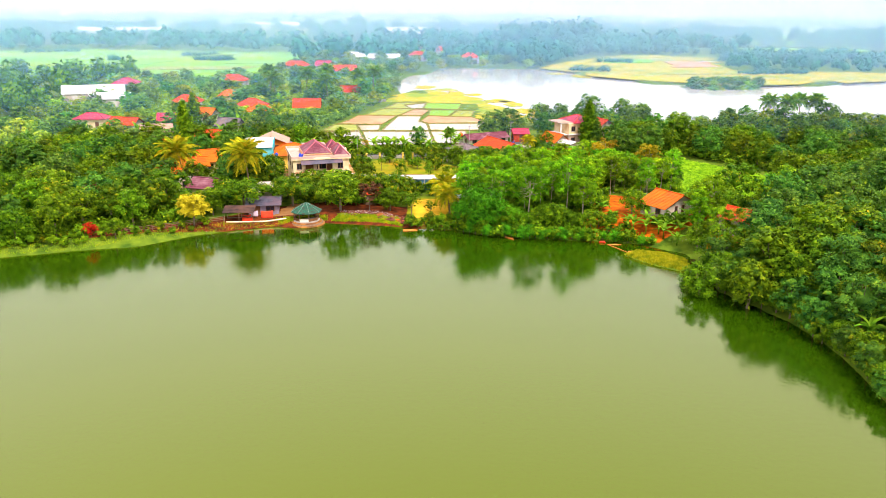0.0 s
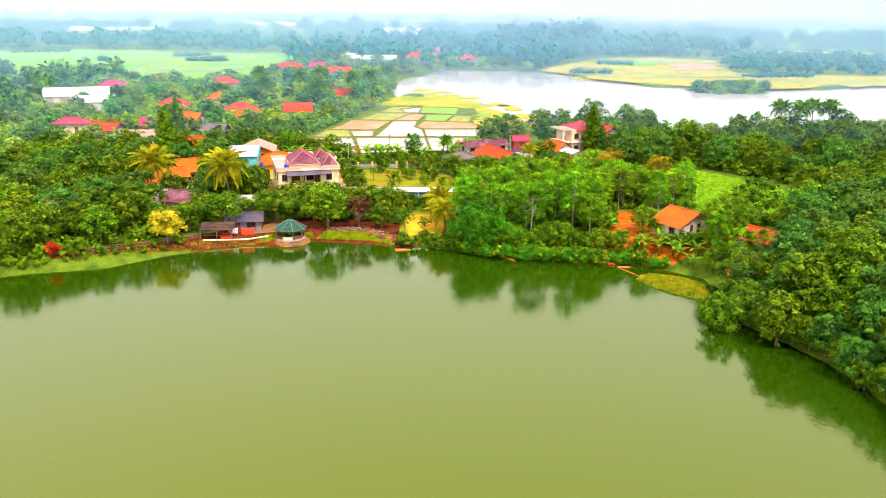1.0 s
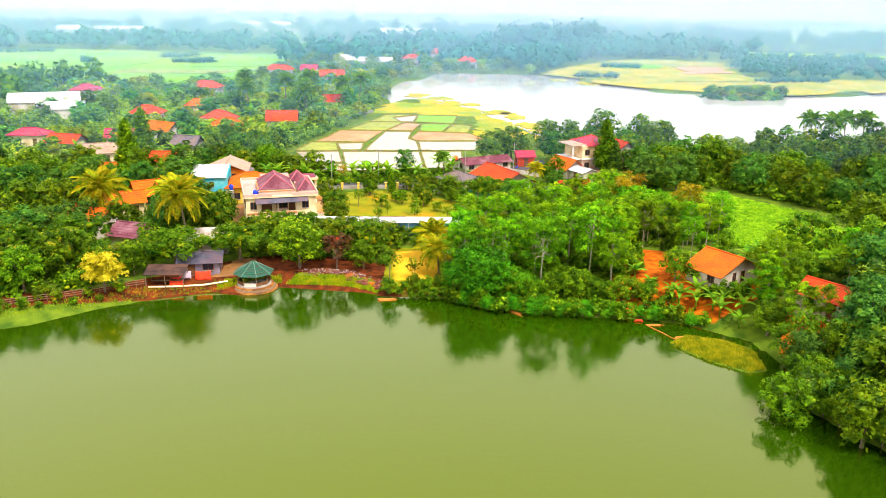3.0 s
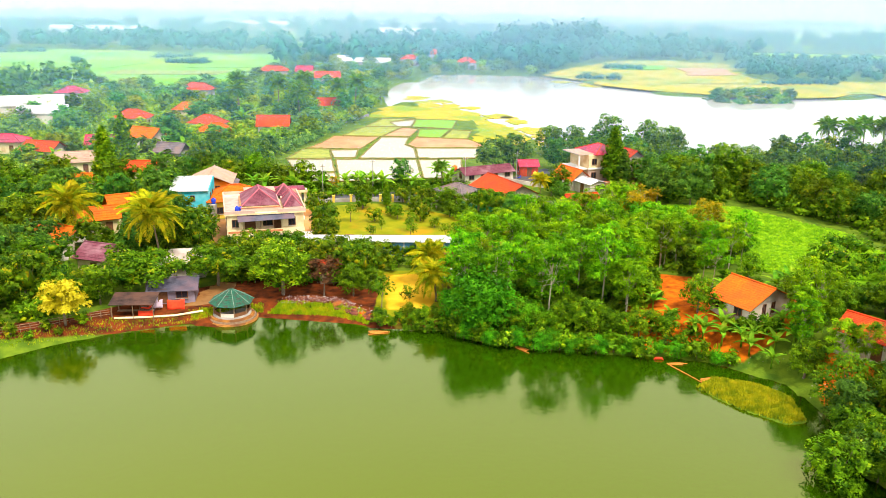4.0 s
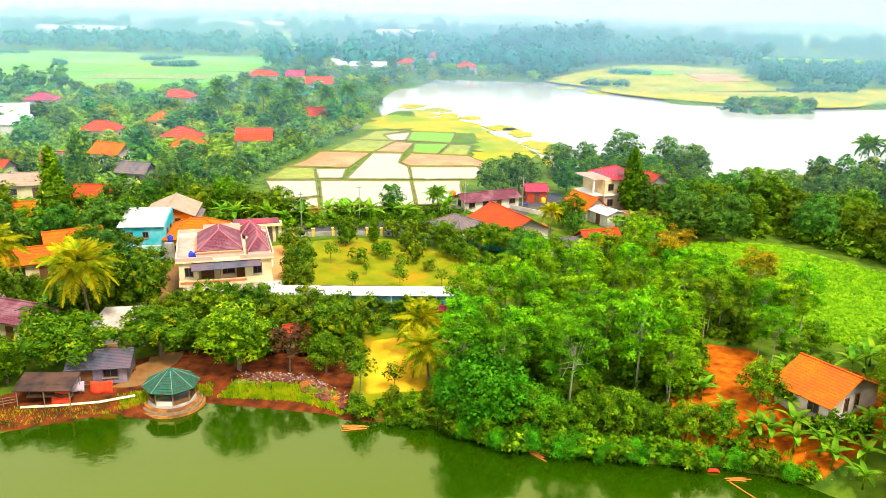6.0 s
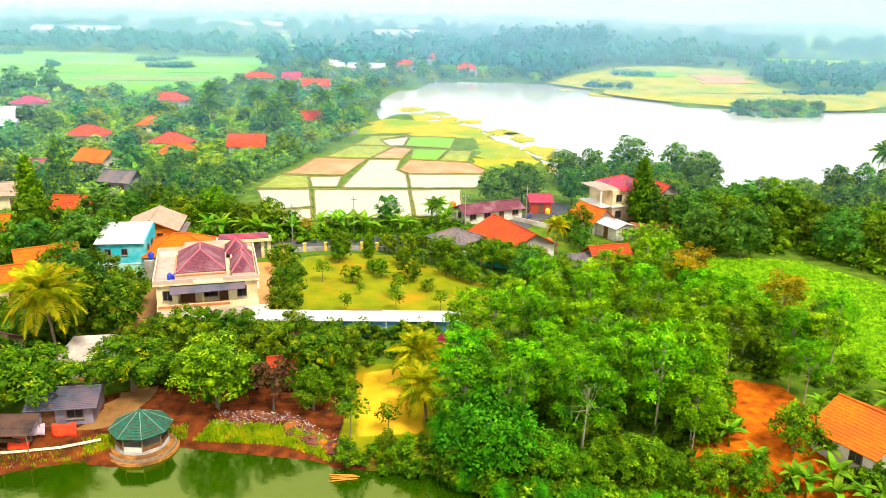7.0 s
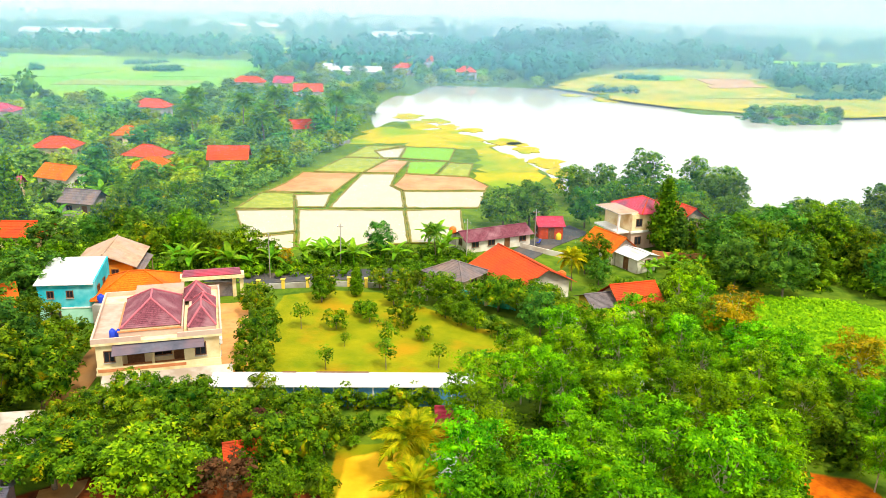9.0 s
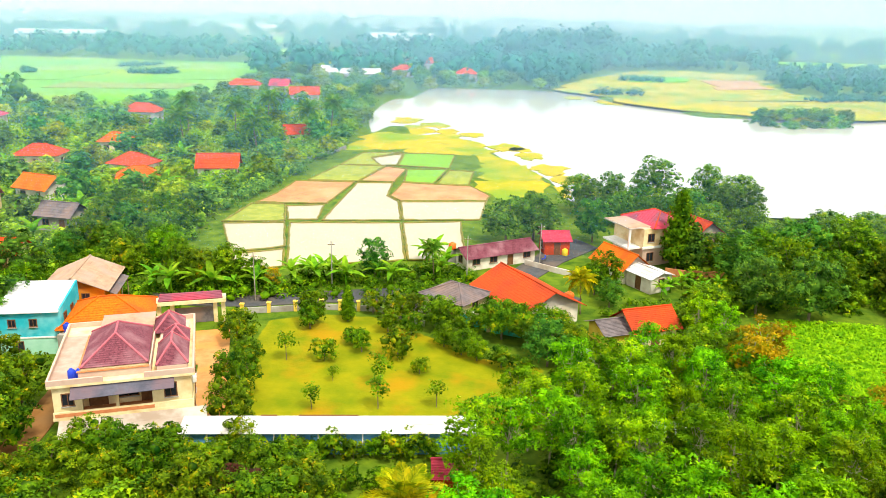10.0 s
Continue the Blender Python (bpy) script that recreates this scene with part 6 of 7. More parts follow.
for i in range(17):
    x = 3.2 + i * 1.55
    plant("bright", x, 98.4 - 0.09 * x + GROVE.uniform(0, 1.2), GROVE.uniform(0.42, 0.75), group="bushes along the bank")
plant("lime", 5.4, 99.0, 1.7)
plant("lime", 8.1, 99.2, 1.1)
plant("lime", 6.2, 98.2, 0.8)
plant("lime", 11.4, 98.4, 0.9)
plant("lime", 2.6, 101.8, 0.9)
for i in range(40):
    x = GROVE.uniform(3, 30)
    plant("shrub", x, GROVE.uniform(98.5, 113), GROVE.uniform(0.8, 1.4), group="undergrowth of the grove")
for x, y in ((32.3, 95.7), (34.2, 94.4), (36.7, 92.1), (29.0, 98.8), (37.6, 94.0), (39.4, 91.9), (27.4, 101.2), (41.4, 91.7), (38.5, 89.8), (35.1, 98.6), (47.5, 108.9), (49.7, 110.9), (52.7, 107.8)):
    plant("banana", x, y, GROVE.uniform(0.55, 0.85), group="bananas on the red bank")
for x, y, s in ((31.0, 95.9, 0.8), (29.4, 94.8, 0.9), (34.4, 91.3, 0.8), (36.0, 96.0, 0.9), (40.4, 94.8, 0.8), (42.9, 89.6, 1.1)):
    plant("shrub", x, y, s)
def shore_y(x, low=60.0, high=112.0):
    """Where the bank meets the water on the line of this x."""
    ys = np.arange(low, high, 0.1)
    d = edge_distance(np.full(len(ys), x), ys, LAKE)
    return float(ys[np.where(d > 0)[0][-1]])


for i in range(30):
    x = 2.6 + i * 1.05
    if x < 25 or i % 2:
        plant("lime" if i % 3 else "shrub", x, shore_y(x) + GROVE.uniform(-0.5, 0.3), GROVE.uniform(0.36, 0.62) if i % 3 else 1.2, group="bushes overhanging the water")
for x, y, k, s in ((43.2, 96.4, "airy", 0.62), (45.4, 98.8, "airy", 0.6), (42.4, 92.0, "airy", 0.72), (45.0, 94.0, "airy", 0.78), (37.4, 95.6, "shrub", 1.1),
                   (39.4, 94.6, "shrub", 1.2), (36.6, 100.6, "shrub", 0.7), (34.6, 96.2, "banana", 0.65), (41.2, 95.2, "banana", 0.7), (31.4, 96.4, "banana", 0.6), (36.2, 93.6, "banana", 0.7), (43.6, 93.2, "bright", 0.6), (46.4, 96.6, "bright", 0.7), (48.4, 100.4, "bright", 0.7), (47.2, 103.8, "airy", 0.6), (24.6, 104.4, "airy", 0.8), (26.6, 108.4, "airy", 0.82), (36.9, 108.6, "airy", 0.66), (24.0, 100.6, "airy", 0.7), (44.4, 106.4, "banana", 0.8), (46.2, 107.4, "banana", 0.8)):
    plant(k, x, y, s)
for i in range(13):
    plant("bush" if i % 3 else "shrub", -21.0 + 1.75 * i, 125.3 + 0.12 * i + 0.3 * (i % 2), 0.75 + 0.1 * (i % 4), group="bushes in front of the long shed")
# shrubs added to close the view into the dark shade under the crowns
for i in range(16):
    plant("shrub", -30.0 + 1.25 * i, 112.4 + 0.8 * (i % 3), 1.0 + 0.15 * (i % 3), group="undergrowth behind the bank")
for x, y, k, s in ((-8.4, 121.2, "shrub", 0.9), (-6.6, 121.6, "bush", 0.8), (-4.2, 121.4, "shrub", 1.0), (0.6, 121.8, "shrub", 1.0), (-9.4, 119.6, "olive", 0.35), (-7.2, 119.0, "shrub", 0.6), (-2.6, 122.4, "bush", 0.7)):
    plant(k, x, y, s)
# the near bank on the east
for x, y, k, s in ((41.9, 90.9, "airy", 0.68), (44.0, 86.0, "airy", 0.62), (46.2, 85.0, "airy", 0.55), (41.4, 69.4, "bright", 0.78), (45.4, 72.1, "dark", 0.6), (47.1, 66.9, "olive", 0.95), (51.1, 63.4, "olive", 0.95),
                   (53.9, 70.5, "olive", 1.0), (57.4, 62.0, "mango", 1.0), (50.1, 77.5, "mango", 0.8), (55.6, 80.3, "olive", 0.9), (60.8, 72.5, "dark", 0.9), (62.1, 85.7, "olive", 1.0), (56.0, 90.8, "mango", 0.7), (66.0, 96.3, "mango", 1.0), (59.8, 102.7, "olive", 0.9),
                   (51.0, 54.6, "olive", 0.7), (56.6, 48.8, "mango", 0.9), (52.4, 41.9, "airy", 0.55), (60.7, 39.7, "dark", 0.9), (50.7, 48.1, "banana", 0.8), (49.7, 39.5, "banana", 0.7), (66.5, 59.6, "dark", 1.0), (54.8, 31.7, "mango", 0.7),
                   (52.6, 100.5, "spread", 0.55), (54.6, 85.5, "spread", 0.6), (45.6, 125.9, "dark", 0.55), (47.2, 128.6, "dark", 0.42)):
    plant(k, x, y, s)


for i in range(22):
    y = 36.0 + 1.9 * i
    xs = np.arange(30.0, 70.0, 0.1)
    x = float(xs[np.where(edge_distance(xs, np.full(len(xs), y), LAKE) > 0)[0][-1]])
    plant(("dark", "bright", "mango")[i % 3], x + GROVE.uniform(-0.3, 0.8), y, GROVE.uniform(0.42, 0.7), group="bushes overhanging the east shore")

HUT_ZONES = [[(35, 99), (37, 94.5), (46, 102.5), (41, 108)], [(44.5, 88), (48.5, 83.5), (53.5, 88.5), (49, 93)], BARE]
def clear_of(x, y, zones, gap):
    return all(not (-gap < float(edge_distance(np.array([x]), np.array([y]), z)[0])) for z in zones)


HOUSE_SPOTS = [(o.matrix_basis.translation.x, o.matrix_basis.translation.y, 6.0 if o.matrix_basis.translation.y < 190 else 4.6 if o.matrix_basis.translation.y < 300 else 8) for o in scene.collection.objects
               if o.parent is None and o.get("category") in ("house", "shed", "gate", "warehouse", "gazebo")]
PADDY_ZONE = [(-43.8, 174.7), (-42.4, 222.0), (-36.7, 243.1), (-25.2, 284.1), (9.0, 285.0), (23.8, 235.5), (7.8, 225.9), (4.4, 181.2), (-5.6, 177.0), (-23.6, 172.6)]
ZONES = HUT_ZONES + [LAKE, FAR_LAKE, LAWN, YARD, FIELD, PADDY_ZONE, [(-46.5, 158.9), (-46.7, 169.4), (-17.6, 172.8), (0.6, 170.6), (0.7, 158.8)], [(-41.8, 109.2), (-33.8, 109.4), (-35.3, 148.7), (-42.4, 148.5)], [(7.6, 173.5), (14.6, 171.0), (27.4, 195.0), (22.2, 202.7)],
         [(-37.0, 122.4), (-18.9, 122.9), (-21.4, 162.2), (-37.5, 161.8)]]


def in_yard(x, y, a, b, r):
    """Whether a spot lies in the open yard between a house and the lake."""
    d = math.hypot(a, b - 20.0)
    ux, uy = -a / d, (20.0 - b) / d
    along, across = (x - a) * ux + (y - b) * uy, (x - a) * uy - (y - b) * ux
    return 0 < along < r * 1.6 and abs(across) < r * 0.8


def scatter(seed, outline, spacing, kinds, scale, tries=4000, gap=1.5, house_gap=1.0, group=""):
    rnd = random.Random(seed)
    xs, ys = [p[0] for p in outline], [p[1] for p in outline]
    for _ in range(tries):
        x, y = rnd.uniform(min(xs), max(xs)), rnd.uniform(min(ys), max(ys))
        k, s = rnd.choice(kinds), rnd.uniform(*scale)
        if not inside(np.array([x]), np.array([y]), outline)[0]:
            continue
        if any(abs(x - a) < spacing and math.hypot(x - a, y - b) < spacing * (0.6 + 0.4 * c) for a, b, c in PLANTED):
            continue
        if any(math.hypot(x - a, y - b) < r * house_gap for a, b, r in HOUSE_SPOTS) or not clear_of(x, y, ZONES, gap):
            continue
        # keep the fronts of houses open to the lake side
        if any(in_yard(x, y, a, b, r) for a, b, r in HOUSE_SPOTS):
            s *= 0.4
        plant(k, x, y, s, group=group, tall=0.8 if k.startswith("mid") else 1.0)


scatter(1, [(-100.8, 78.7), (-66.6, 82.3), (-48.7, 97.2), (-43.9, 111.7), (-43.6, 161.6), (-101.9, 160.0)], 4.3, ["mango", "bright", "dark", "olive", "bright"], (0.8, 1.25), 2200)
scatter(2, [(34.9, 163.7), (59.0, 164.3), (73.3, 145.0), (73.7, 122.7), (109.8, 123.7), (148.1, 222.0), (130.0, 216.0), (104.0, 213.0), (90.0, 206.0), (75.0, 202.0), (58.0, 195.0), (44.0, 203.0), (38.4, 200.5)], 5.0, ["dark", "bright", "olive", "mango"], (0.75, 1.1), 1800)
scatter(3, [(56.6, 46.2), (55.9, 98.7), (61.7, 114.5), (109.8, 123.7), (111.3, 21.4), (63.0, 20.1)], 4.6, ["dark", "mango", "dark", "bright"], (0.8, 1.2), 1000)
scatter(12, [(26, 95), (33, 93.5), (40, 88.5), (42.5, 84), (47, 86), (60, 92), (60, 112), (46, 113), (30, 112), (24, 104)], 2.5, ["shrub", "banana", "shrub", "airy", "shrub", "bright"], (0.45, 0.75), 900, gap=0.4, house_gap=0.9, group="thicket on the red bank")
scatter(13, [(41, 80), (41.5, 70), (47.5, 58), (49.5, 46), (49, 32), (57, 4), (75, 4), (66, 84), (50, 88)], 2.9, ["dark", "mango", "bright", "olive", "dark"], (0.6, 1.0), 1200, gap=-0.8, group="trees on the east bank")
scatter(14, [(26, 111), (34, 111), (44, 117), (45, 124), (37, 135), (34, 146), (22, 146), (14, 134)], 2.9, ["airy", "airy", "olive", "airy"], (0.55, 0.8), 500, gap=0.5, group="slender trees of the grove")
scatter(4, [(17.2, 134.4), (33.1, 142.6), (35.0, 153.2), (27.0, 153.0), (17.0, 147.5)], 3.4, ["airy", "bright", "shrub", "olive"], (0.5, 0.75), 500)
scatter(5, [(-46.7, 166.8), (-19.6, 172.7), (-25.7, 175.2), (-33.7, 175.0), (-37.8, 182.7), (-46.1, 200.9), (-62.3, 208.3), (-61.7, 166.4)], 4.2, ["bright", "mango", "dark"], (0.6, 0.9), 700)
scatter(6, [(-132.1, 159.2), (-46.6, 161.5), (-46.4, 221.9), (-33.1, 279.9), (-31.7, 319.3), (-39.0, 411.0), (-25.5, 453.3), (-66.2, 489.0), (-114.7, 356.5), (-175.0, 354.9)], 7.0, ["mid", "mid_light", "mid_light", "mid", "banana"], (0.7, 1.15), 2600, house_gap=1.15)
scatter(7, [(-105.2, 396.1), (-38.8, 397.9), (-19.3, 445.6), (14.5, 472.7), (44.8, 460.4), (54.1, 518.4), (-107.7, 579.7)], 8.5, ["mid", "mid_light"], (0.9, 1.3), 900, house_gap=1.0)
scatter(8, [(106.0, 374.0), (110.0, 363.0), (121.0, 353.0), (141.0, 360.0), (153.0, 380.0), (134.0, 388.0)], 3.6, ["mid", "mid", "mid_light"], (0.35, 0.75), 400, gap=-50)
scatter(9, [(-72.0, 180.5), (-45.9, 181.2), (-47.2, 279.6), (-73.4, 278.9)], 6.0, ["banana", "banana", "shrub"], (1.0, 1.4), 220)
scatter(10, [(24.3, 197.5), (50.0, 210.0), (60.0, 214.0), (58.0, 230.0), (46.0, 234.0), (26.1, 218.5)], 5.0, ["bright", "dark"], (0.6, 0.9), 300)
scatter(11, [(-175.7, 40.0), (-100.6, 68.2), (-101.9, 160.0), (-132.1, 159.2), (-176.8, 118.7)], 8.0, ["mid", "mid_light"], (0.9, 1.3), 300)
for x, y in ((-55.3, 279.4), (-65.5, 294.8), (-51.0, 263.7), (-61.8, 318.5), (-83.8, 307.5), (-43.4, 292.8), (-39.6, 308.6), (-73.3, 273.6)):
    plant("palm", x, y, 1.1, i=2, group="palms of the village")


def stuff_crowns(name, seed, outline, spacing, size, leaves, leaf_size, material, label, clear=()):
    """Far woods: one mesh of many leafy crowns."""
    rng = np.random.default_rng(seed)
    xs, ys = [p[0] for p in outline], [p[1] for p in outline]
    n = int((max(xs) - min(xs)) * (max(ys) - min(ys)) / spacing ** 2)
    x, y = rng.uniform(min(xs), max(xs), n), rng.uniform(min(ys), max(ys), n)
    keep = inside(x, y, outline)
    for z in clear:
        keep &= edge_distance(x, y, z) < -size * 0.4
    x, y = x[keep], y[keep]
    z = land_height(x, y)
    lobes = []
    for a, b, c in zip(x, y, z):
        s = size * rng.uniform(0.6, 1.25)
        lobes.append(((a, b, c + s * 0.9), (s * 0.8, s * 0.8, s * rng.uniform(0.7, 1.1))))
        lobes.append(((a + rng.uniform(-s, s) * 0.6, b + rng.uniform(-s, s) * 0.6, c + s * 0.7), (s * 0.6, s * 0.6, s * 0.55)))
    g = leaf_cloud(Geo(), rng, lobes, leaves * len(lobes), leaf_size, 0.3, 0.12, 0.95)
    return solid(name, g, M[material], label, "woods", kind="stuff")


FARZ = [[(-438.8, 518.4), (-266.0, 391.8), (-122.8, 362.8), (-110.2, 396.0), (-118.9, 513.8), (-102.9, 592.9), (-309.4, 613.7)], [(61.1, 445.1), (90.9, 398.7), (151.6, 375.4), (276.7, 419.4), (330.0, 452.0), (240.0, 462.0), (186.0, 458.0), (164.0, 470.0), (166.0, 505.0), (186.0, 590.0), (154.0, 612.0), (118.0, 611.0), (84.0, 566.0), (44.0, 470.0)],
        [(-240.1, 694.2), (-88.9, 672.0), (-69.5, 725.0), (-231.5, 799.4)], FAR_LAKE, LAKE] + FAR_STRIPS
stuff_crowns("woods", 1, [(-333.2, 153.9), (-137.2, 165.7), (-177.0, 354.8), (-122.8, 358.9), (-266.0, 386.6), (-408.5, 506.1)], 13, 5.0, 26, 1.7, "leaf_dark", "mixed green woods at the edge of the village", FARZ)
stuff_crowns("woods", 2, [(150.2, 114.3), (150.1, 228.0), (260.4, 252.0), (419.0, 280.0), (422.6, 55.9)], 11, 5.0, 26, 1.7, "leaf_dark", "dense green woods on the hill", FARZ)
stuff_crowns("woods", 3, [(-116.5, 487.6), (54.2, 507.9), (83.5, 571.7), (293.1, 688.8), (593.0, 821.4), (590.9, 978.8), (-615.7, 946.6), (-490.7, 635.1)], 17, 7.0, 20, 2.6, "leaf_far_haze", "hazy woods beyond the fields", FARZ)
stuff_crowns("woods", 4, [(261.8, 405.9), (426.0, 534.9), (596.0, 611.6), (599.2, 375.5), (418.9, 320.9), (263.4, 295.7)], 14, 6.0, 22, 2.2, "leaf_far_haze", "hazy woods beyond the far lake", FARZ)
stuff_crowns("woods", 5, [(-917.4, 938.6), (892.5, 986.8), (1284.9, 1705.7), (-1329.4, 1636.0)], 30, 9.0, 9, 4.0, "leaf_far_haze", "pale distant woods toward the horizon", FAR_STRIPS)
stuff_crowns("woods", 6, [(-1530.5, 1630.6), (1486.0, 1711.0), (2372.7, 3046.6), (-2453.7, 2917.9)], 70, 15.0, 7, 8.0, "leaf_far_haze", "pale distant woods toward the horizon")
stuff_crowns("woods", 8, [(164, 464), (240, 464), (330, 456), (420, 530), (330, 640), (190, 640), (188, 590), (168, 505)], 12, 3.6, 24, 1.7, "leaf_far_haze", "thicket behind the far meadow with haze in its leaf colour", FARZ)
stuff_crowns("woods", 9, [(20, 512), (44, 474), (84, 570), (118, 614), (186, 612), (190, 700), (60, 690)], 12, 6.0, 24, 2.0, "leaf_far_haze", "woods behind the far meadow with haze in their leaf colour", FARZ)
stuff_crowns("woods", 7, [(22.1, 648.7), (102.5, 650.9), (111.5, 729.8), (31.1, 727.7)], 9, 11.0, 22, 2.6, "leaf_far_haze", "tall clump of trees on a rise beyond the lake")


def undergrowth(seed, outline, count, size, label, avoid=4.0, material="leaf_mid", zones=None):
    """Low bushes that close the ground between trees and houses."""
    rng = np.random.default_rng(seed)
    xs, ys = [p[0] for p in outline], [p[1] for p in outline]
    x, y = rng.uniform(min(xs), max(xs), count), rng.uniform(min(ys), max(ys), count)
    keep = inside(x, y, outline)
    for z in ZONES if zones is None else zones:
        keep &= edge_distance(x, y, z) < -1.0
    for a, b, r in HOUSE_SPOTS:
        keep &= np.hypot(x - a, y - b) > avoid + r * 0.25
        keep &= ~((np.abs(x - a) < r * 0.7) & (y < b) & (y > b - r * 1.3))
    x, y = x[keep], y[keep]
    z = land_height(x, y)
    s = size * rng.uniform(0.5, 1.3, len(x))
    lobes = [((a, b, c + k * 0.45), (k, k, k * 0.7)) for a, b, c, k in zip(x, y, z, s)]
    g = spray_cloud(Geo(), rng, lobes, 6 * len(lobes), 11, size * 0.36, min(0.48, size * 0.24), 0.16, 0.62)
    return solid("undergrowth", g, M[material], label, "bushes", kind="stuff")


undergrowth(21, [(-132, 159), (-47, 162), (-46, 222), (-33, 280), (-32, 320), (-39, 411), (-66, 489), (-115, 357), (-175, 355)], 3600, 2.2, "dense green bushes between the village houses", material="leaf_light")
undergrowth(22, [(-102, 76), (-67, 81), (-48, 98), (-43, 112), (-43, 162), (-102, 160)], 1400, 1.6, "dense green bushes under the trees near the bank", material="leaf_bright")
undergrowth(23, [(35, 164), (59, 164), (73, 145), (74, 123), (110, 124), (148, 226), (130, 220), (106, 218), (80, 208), (60, 208), (56, 228), (42, 232), (38, 200)], 2600, 2.0, "dense green bushes in the woods past the field", material="leaf_bright")
undergrowth(24, [(41, 80), (41, 70), (47, 58), (49, 46), (49, 32), (57, 4), (90, 4), (110, 120), (62, 112), (56, 98), (50, 88)], 1800, 1.6, "dense green bushes on the east bank", material="leaf_dark")
undergrowth(25, [(4, 97), (28, 95), (28, 104), (36, 112), (36, 142), (16, 150), (12, 133), (4, 120)], 700, 1.1, "bushes under the slender grove", material="leaf_bright", avoid=2.0)
undergrowth(26, [(-60, 163), (-36, 160), (-24, 165), (-16, 173), (-24, 178), (-34, 184), (-42, 200), (-62, 208)], 620, 1.7, "green bushes behind the gate", material="leaf_bright", zones=[PADDY_ZONE])
undergrowth(27, [(-22, 166), (-8, 168), (2, 160), (6, 172), (2, 182), (-8, 180), (-22, 176)], 260, 1.2, "low green bushes along the road", material="leaf_bright", zones=[])
undergrowth(28, [(12, 142), (20, 146), (34, 152), (38, 176), (24, 172), (18, 156)], 200, 0.9, "low green bushes between the cottages", material="leaf_bright", avoid=3.5)


def grass(name, seed, outline, count, height, material, label, gap=0.0):
    """Tufts of blades, three to a tuft, as one mesh."""
    rng = np.random.default_rng(seed)
    xs, ys = [p[0] for p in outline], [p[1] for p in outline]
    x, y = rng.uniform(min(xs), max(xs), count), rng.uniform(min(ys), max(ys), count)
    keep = inside(x, y, outline)
    x, y = np.repeat(x[keep], 3), np.repeat(y[keep], 3)
    x, y = x + rng.normal(0, 0.12, len(x)), y + rng.normal(0, 0.12, len(x))
    z = land_height(x, y)
    ok = z > 0.02
    x, y, z = x[ok], y[ok], z[ok]
    h = height * rng.uniform(0.5, 1.3, len(x))
    a = rng.uniform(0, 6.28, len(x))
    w = h * 0.22
    lx, ly = rng.normal(0, 0.3, len(x)) * h, rng.normal(0, 0.3, len(x)) * h
    c, s = np.cos(a) * w, np.sin(a) * w
    pts = np.stack([np.stack([x - c, y - s, z - 0.05], 1), np.stack([x + c, y + s, z - 0.05], 1), np.stack([x + lx + c * 0.4, y + ly + s * 0.4, z + h], 1), np.stack([x + lx - c * 0.4, y + ly - s * 0.4, z + h], 1)], 1)
    g = Geo()
    g.v, g.f = pts.reshape(-1, 3).tolist(), np.arange(len(x) * 4).reshape(-1, 4).tolist()
    return solid(name, g, M[material], label, "grass", kind="stuff")


grass("islet_grass", 31, ISLET, 5200, 0.26, "leaf_marsh", "tall yellow-green grass on the islet")
grass("bank_grass", 32, [(-22.2, 103.2), (-13, 102.9), (-8.6, 100.4), (-9.5, 103.4), (-13.5, 105.2), (-21, 105.6)], 6000, 0.26, "leaf_grass", "bright grass strip along the bank")
grass("bank_grass", 33, [(-72, 78), (-60, 82.6), (-46, 91.6), (-39, 96.2), (-31, 99.4), (-32, 101), (-40, 98.4), (-47, 94), (-60, 86), (-72, 81)], 9000, 0.18, "leaf_grass", "grass along the western bank")
grass("bank_grass", 34, [(0, 99), (12, 95), (28, 93.8), (34, 92), (34, 94.4), (28, 96.2), (12, 97.4), (1, 101.6)], 1500, 0.5, "leaf_grass", "grass along the bank under the grove")
grass("bank_grass", 35, [(46, 57), (48.4, 46), (47.4, 33), (50, 26), (52, 33), (51.5, 46), (49, 58)], 1800, 0.5, "leaf_grass", "grass along the eastern bank")
grass("bank_grass", 36, [(-31, 99.6), (-22.8, 103.4), (-23.4, 105), (-32, 101.4)], 2600, 0.22, "leaf_grass", "grass beside the gazebo")


scatter(15, [(-72, 79), (-60, 83.5), (-46, 92.5), (-38, 97), (-39, 99.2), (-47, 95.4), (-61, 87), (-72, 82.4)], 1.5, ["shrub", "shrub", "bush"], (0.35, 0.8), 420, gap=-0.3, group="low bushes on the western bank")
scatter(16, [(-8, 99.4), (-2, 98.6), (3, 98), (3.4, 101), (0, 102.4), (-7, 102)], 1.3, ["shrub", "shrub", "bush"], (0.4, 0.8), 160, gap=-3, group="low bushes by the court")
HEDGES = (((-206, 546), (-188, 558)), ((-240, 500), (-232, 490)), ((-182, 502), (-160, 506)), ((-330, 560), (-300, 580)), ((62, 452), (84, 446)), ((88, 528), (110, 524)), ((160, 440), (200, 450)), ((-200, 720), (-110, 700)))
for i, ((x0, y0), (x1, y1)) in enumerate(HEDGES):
    undergrowth(60 + i, [(x0, y0 - 5), (x1, y1 - 5), (x1 + 2, y1 + 5), (x0 - 2, y0 + 5)], 60 if i % 3 else 120, 2.6, "dark hedge between the far fields", material="leaf_far_haze", zones=[])


undergrowth(29, [(-56, 222), (-44, 214), (-40, 232), (-33, 278), (-40, 290), (-56, 280)], 260, 2.0, "bushes at the edge of the paddies", zones=[])


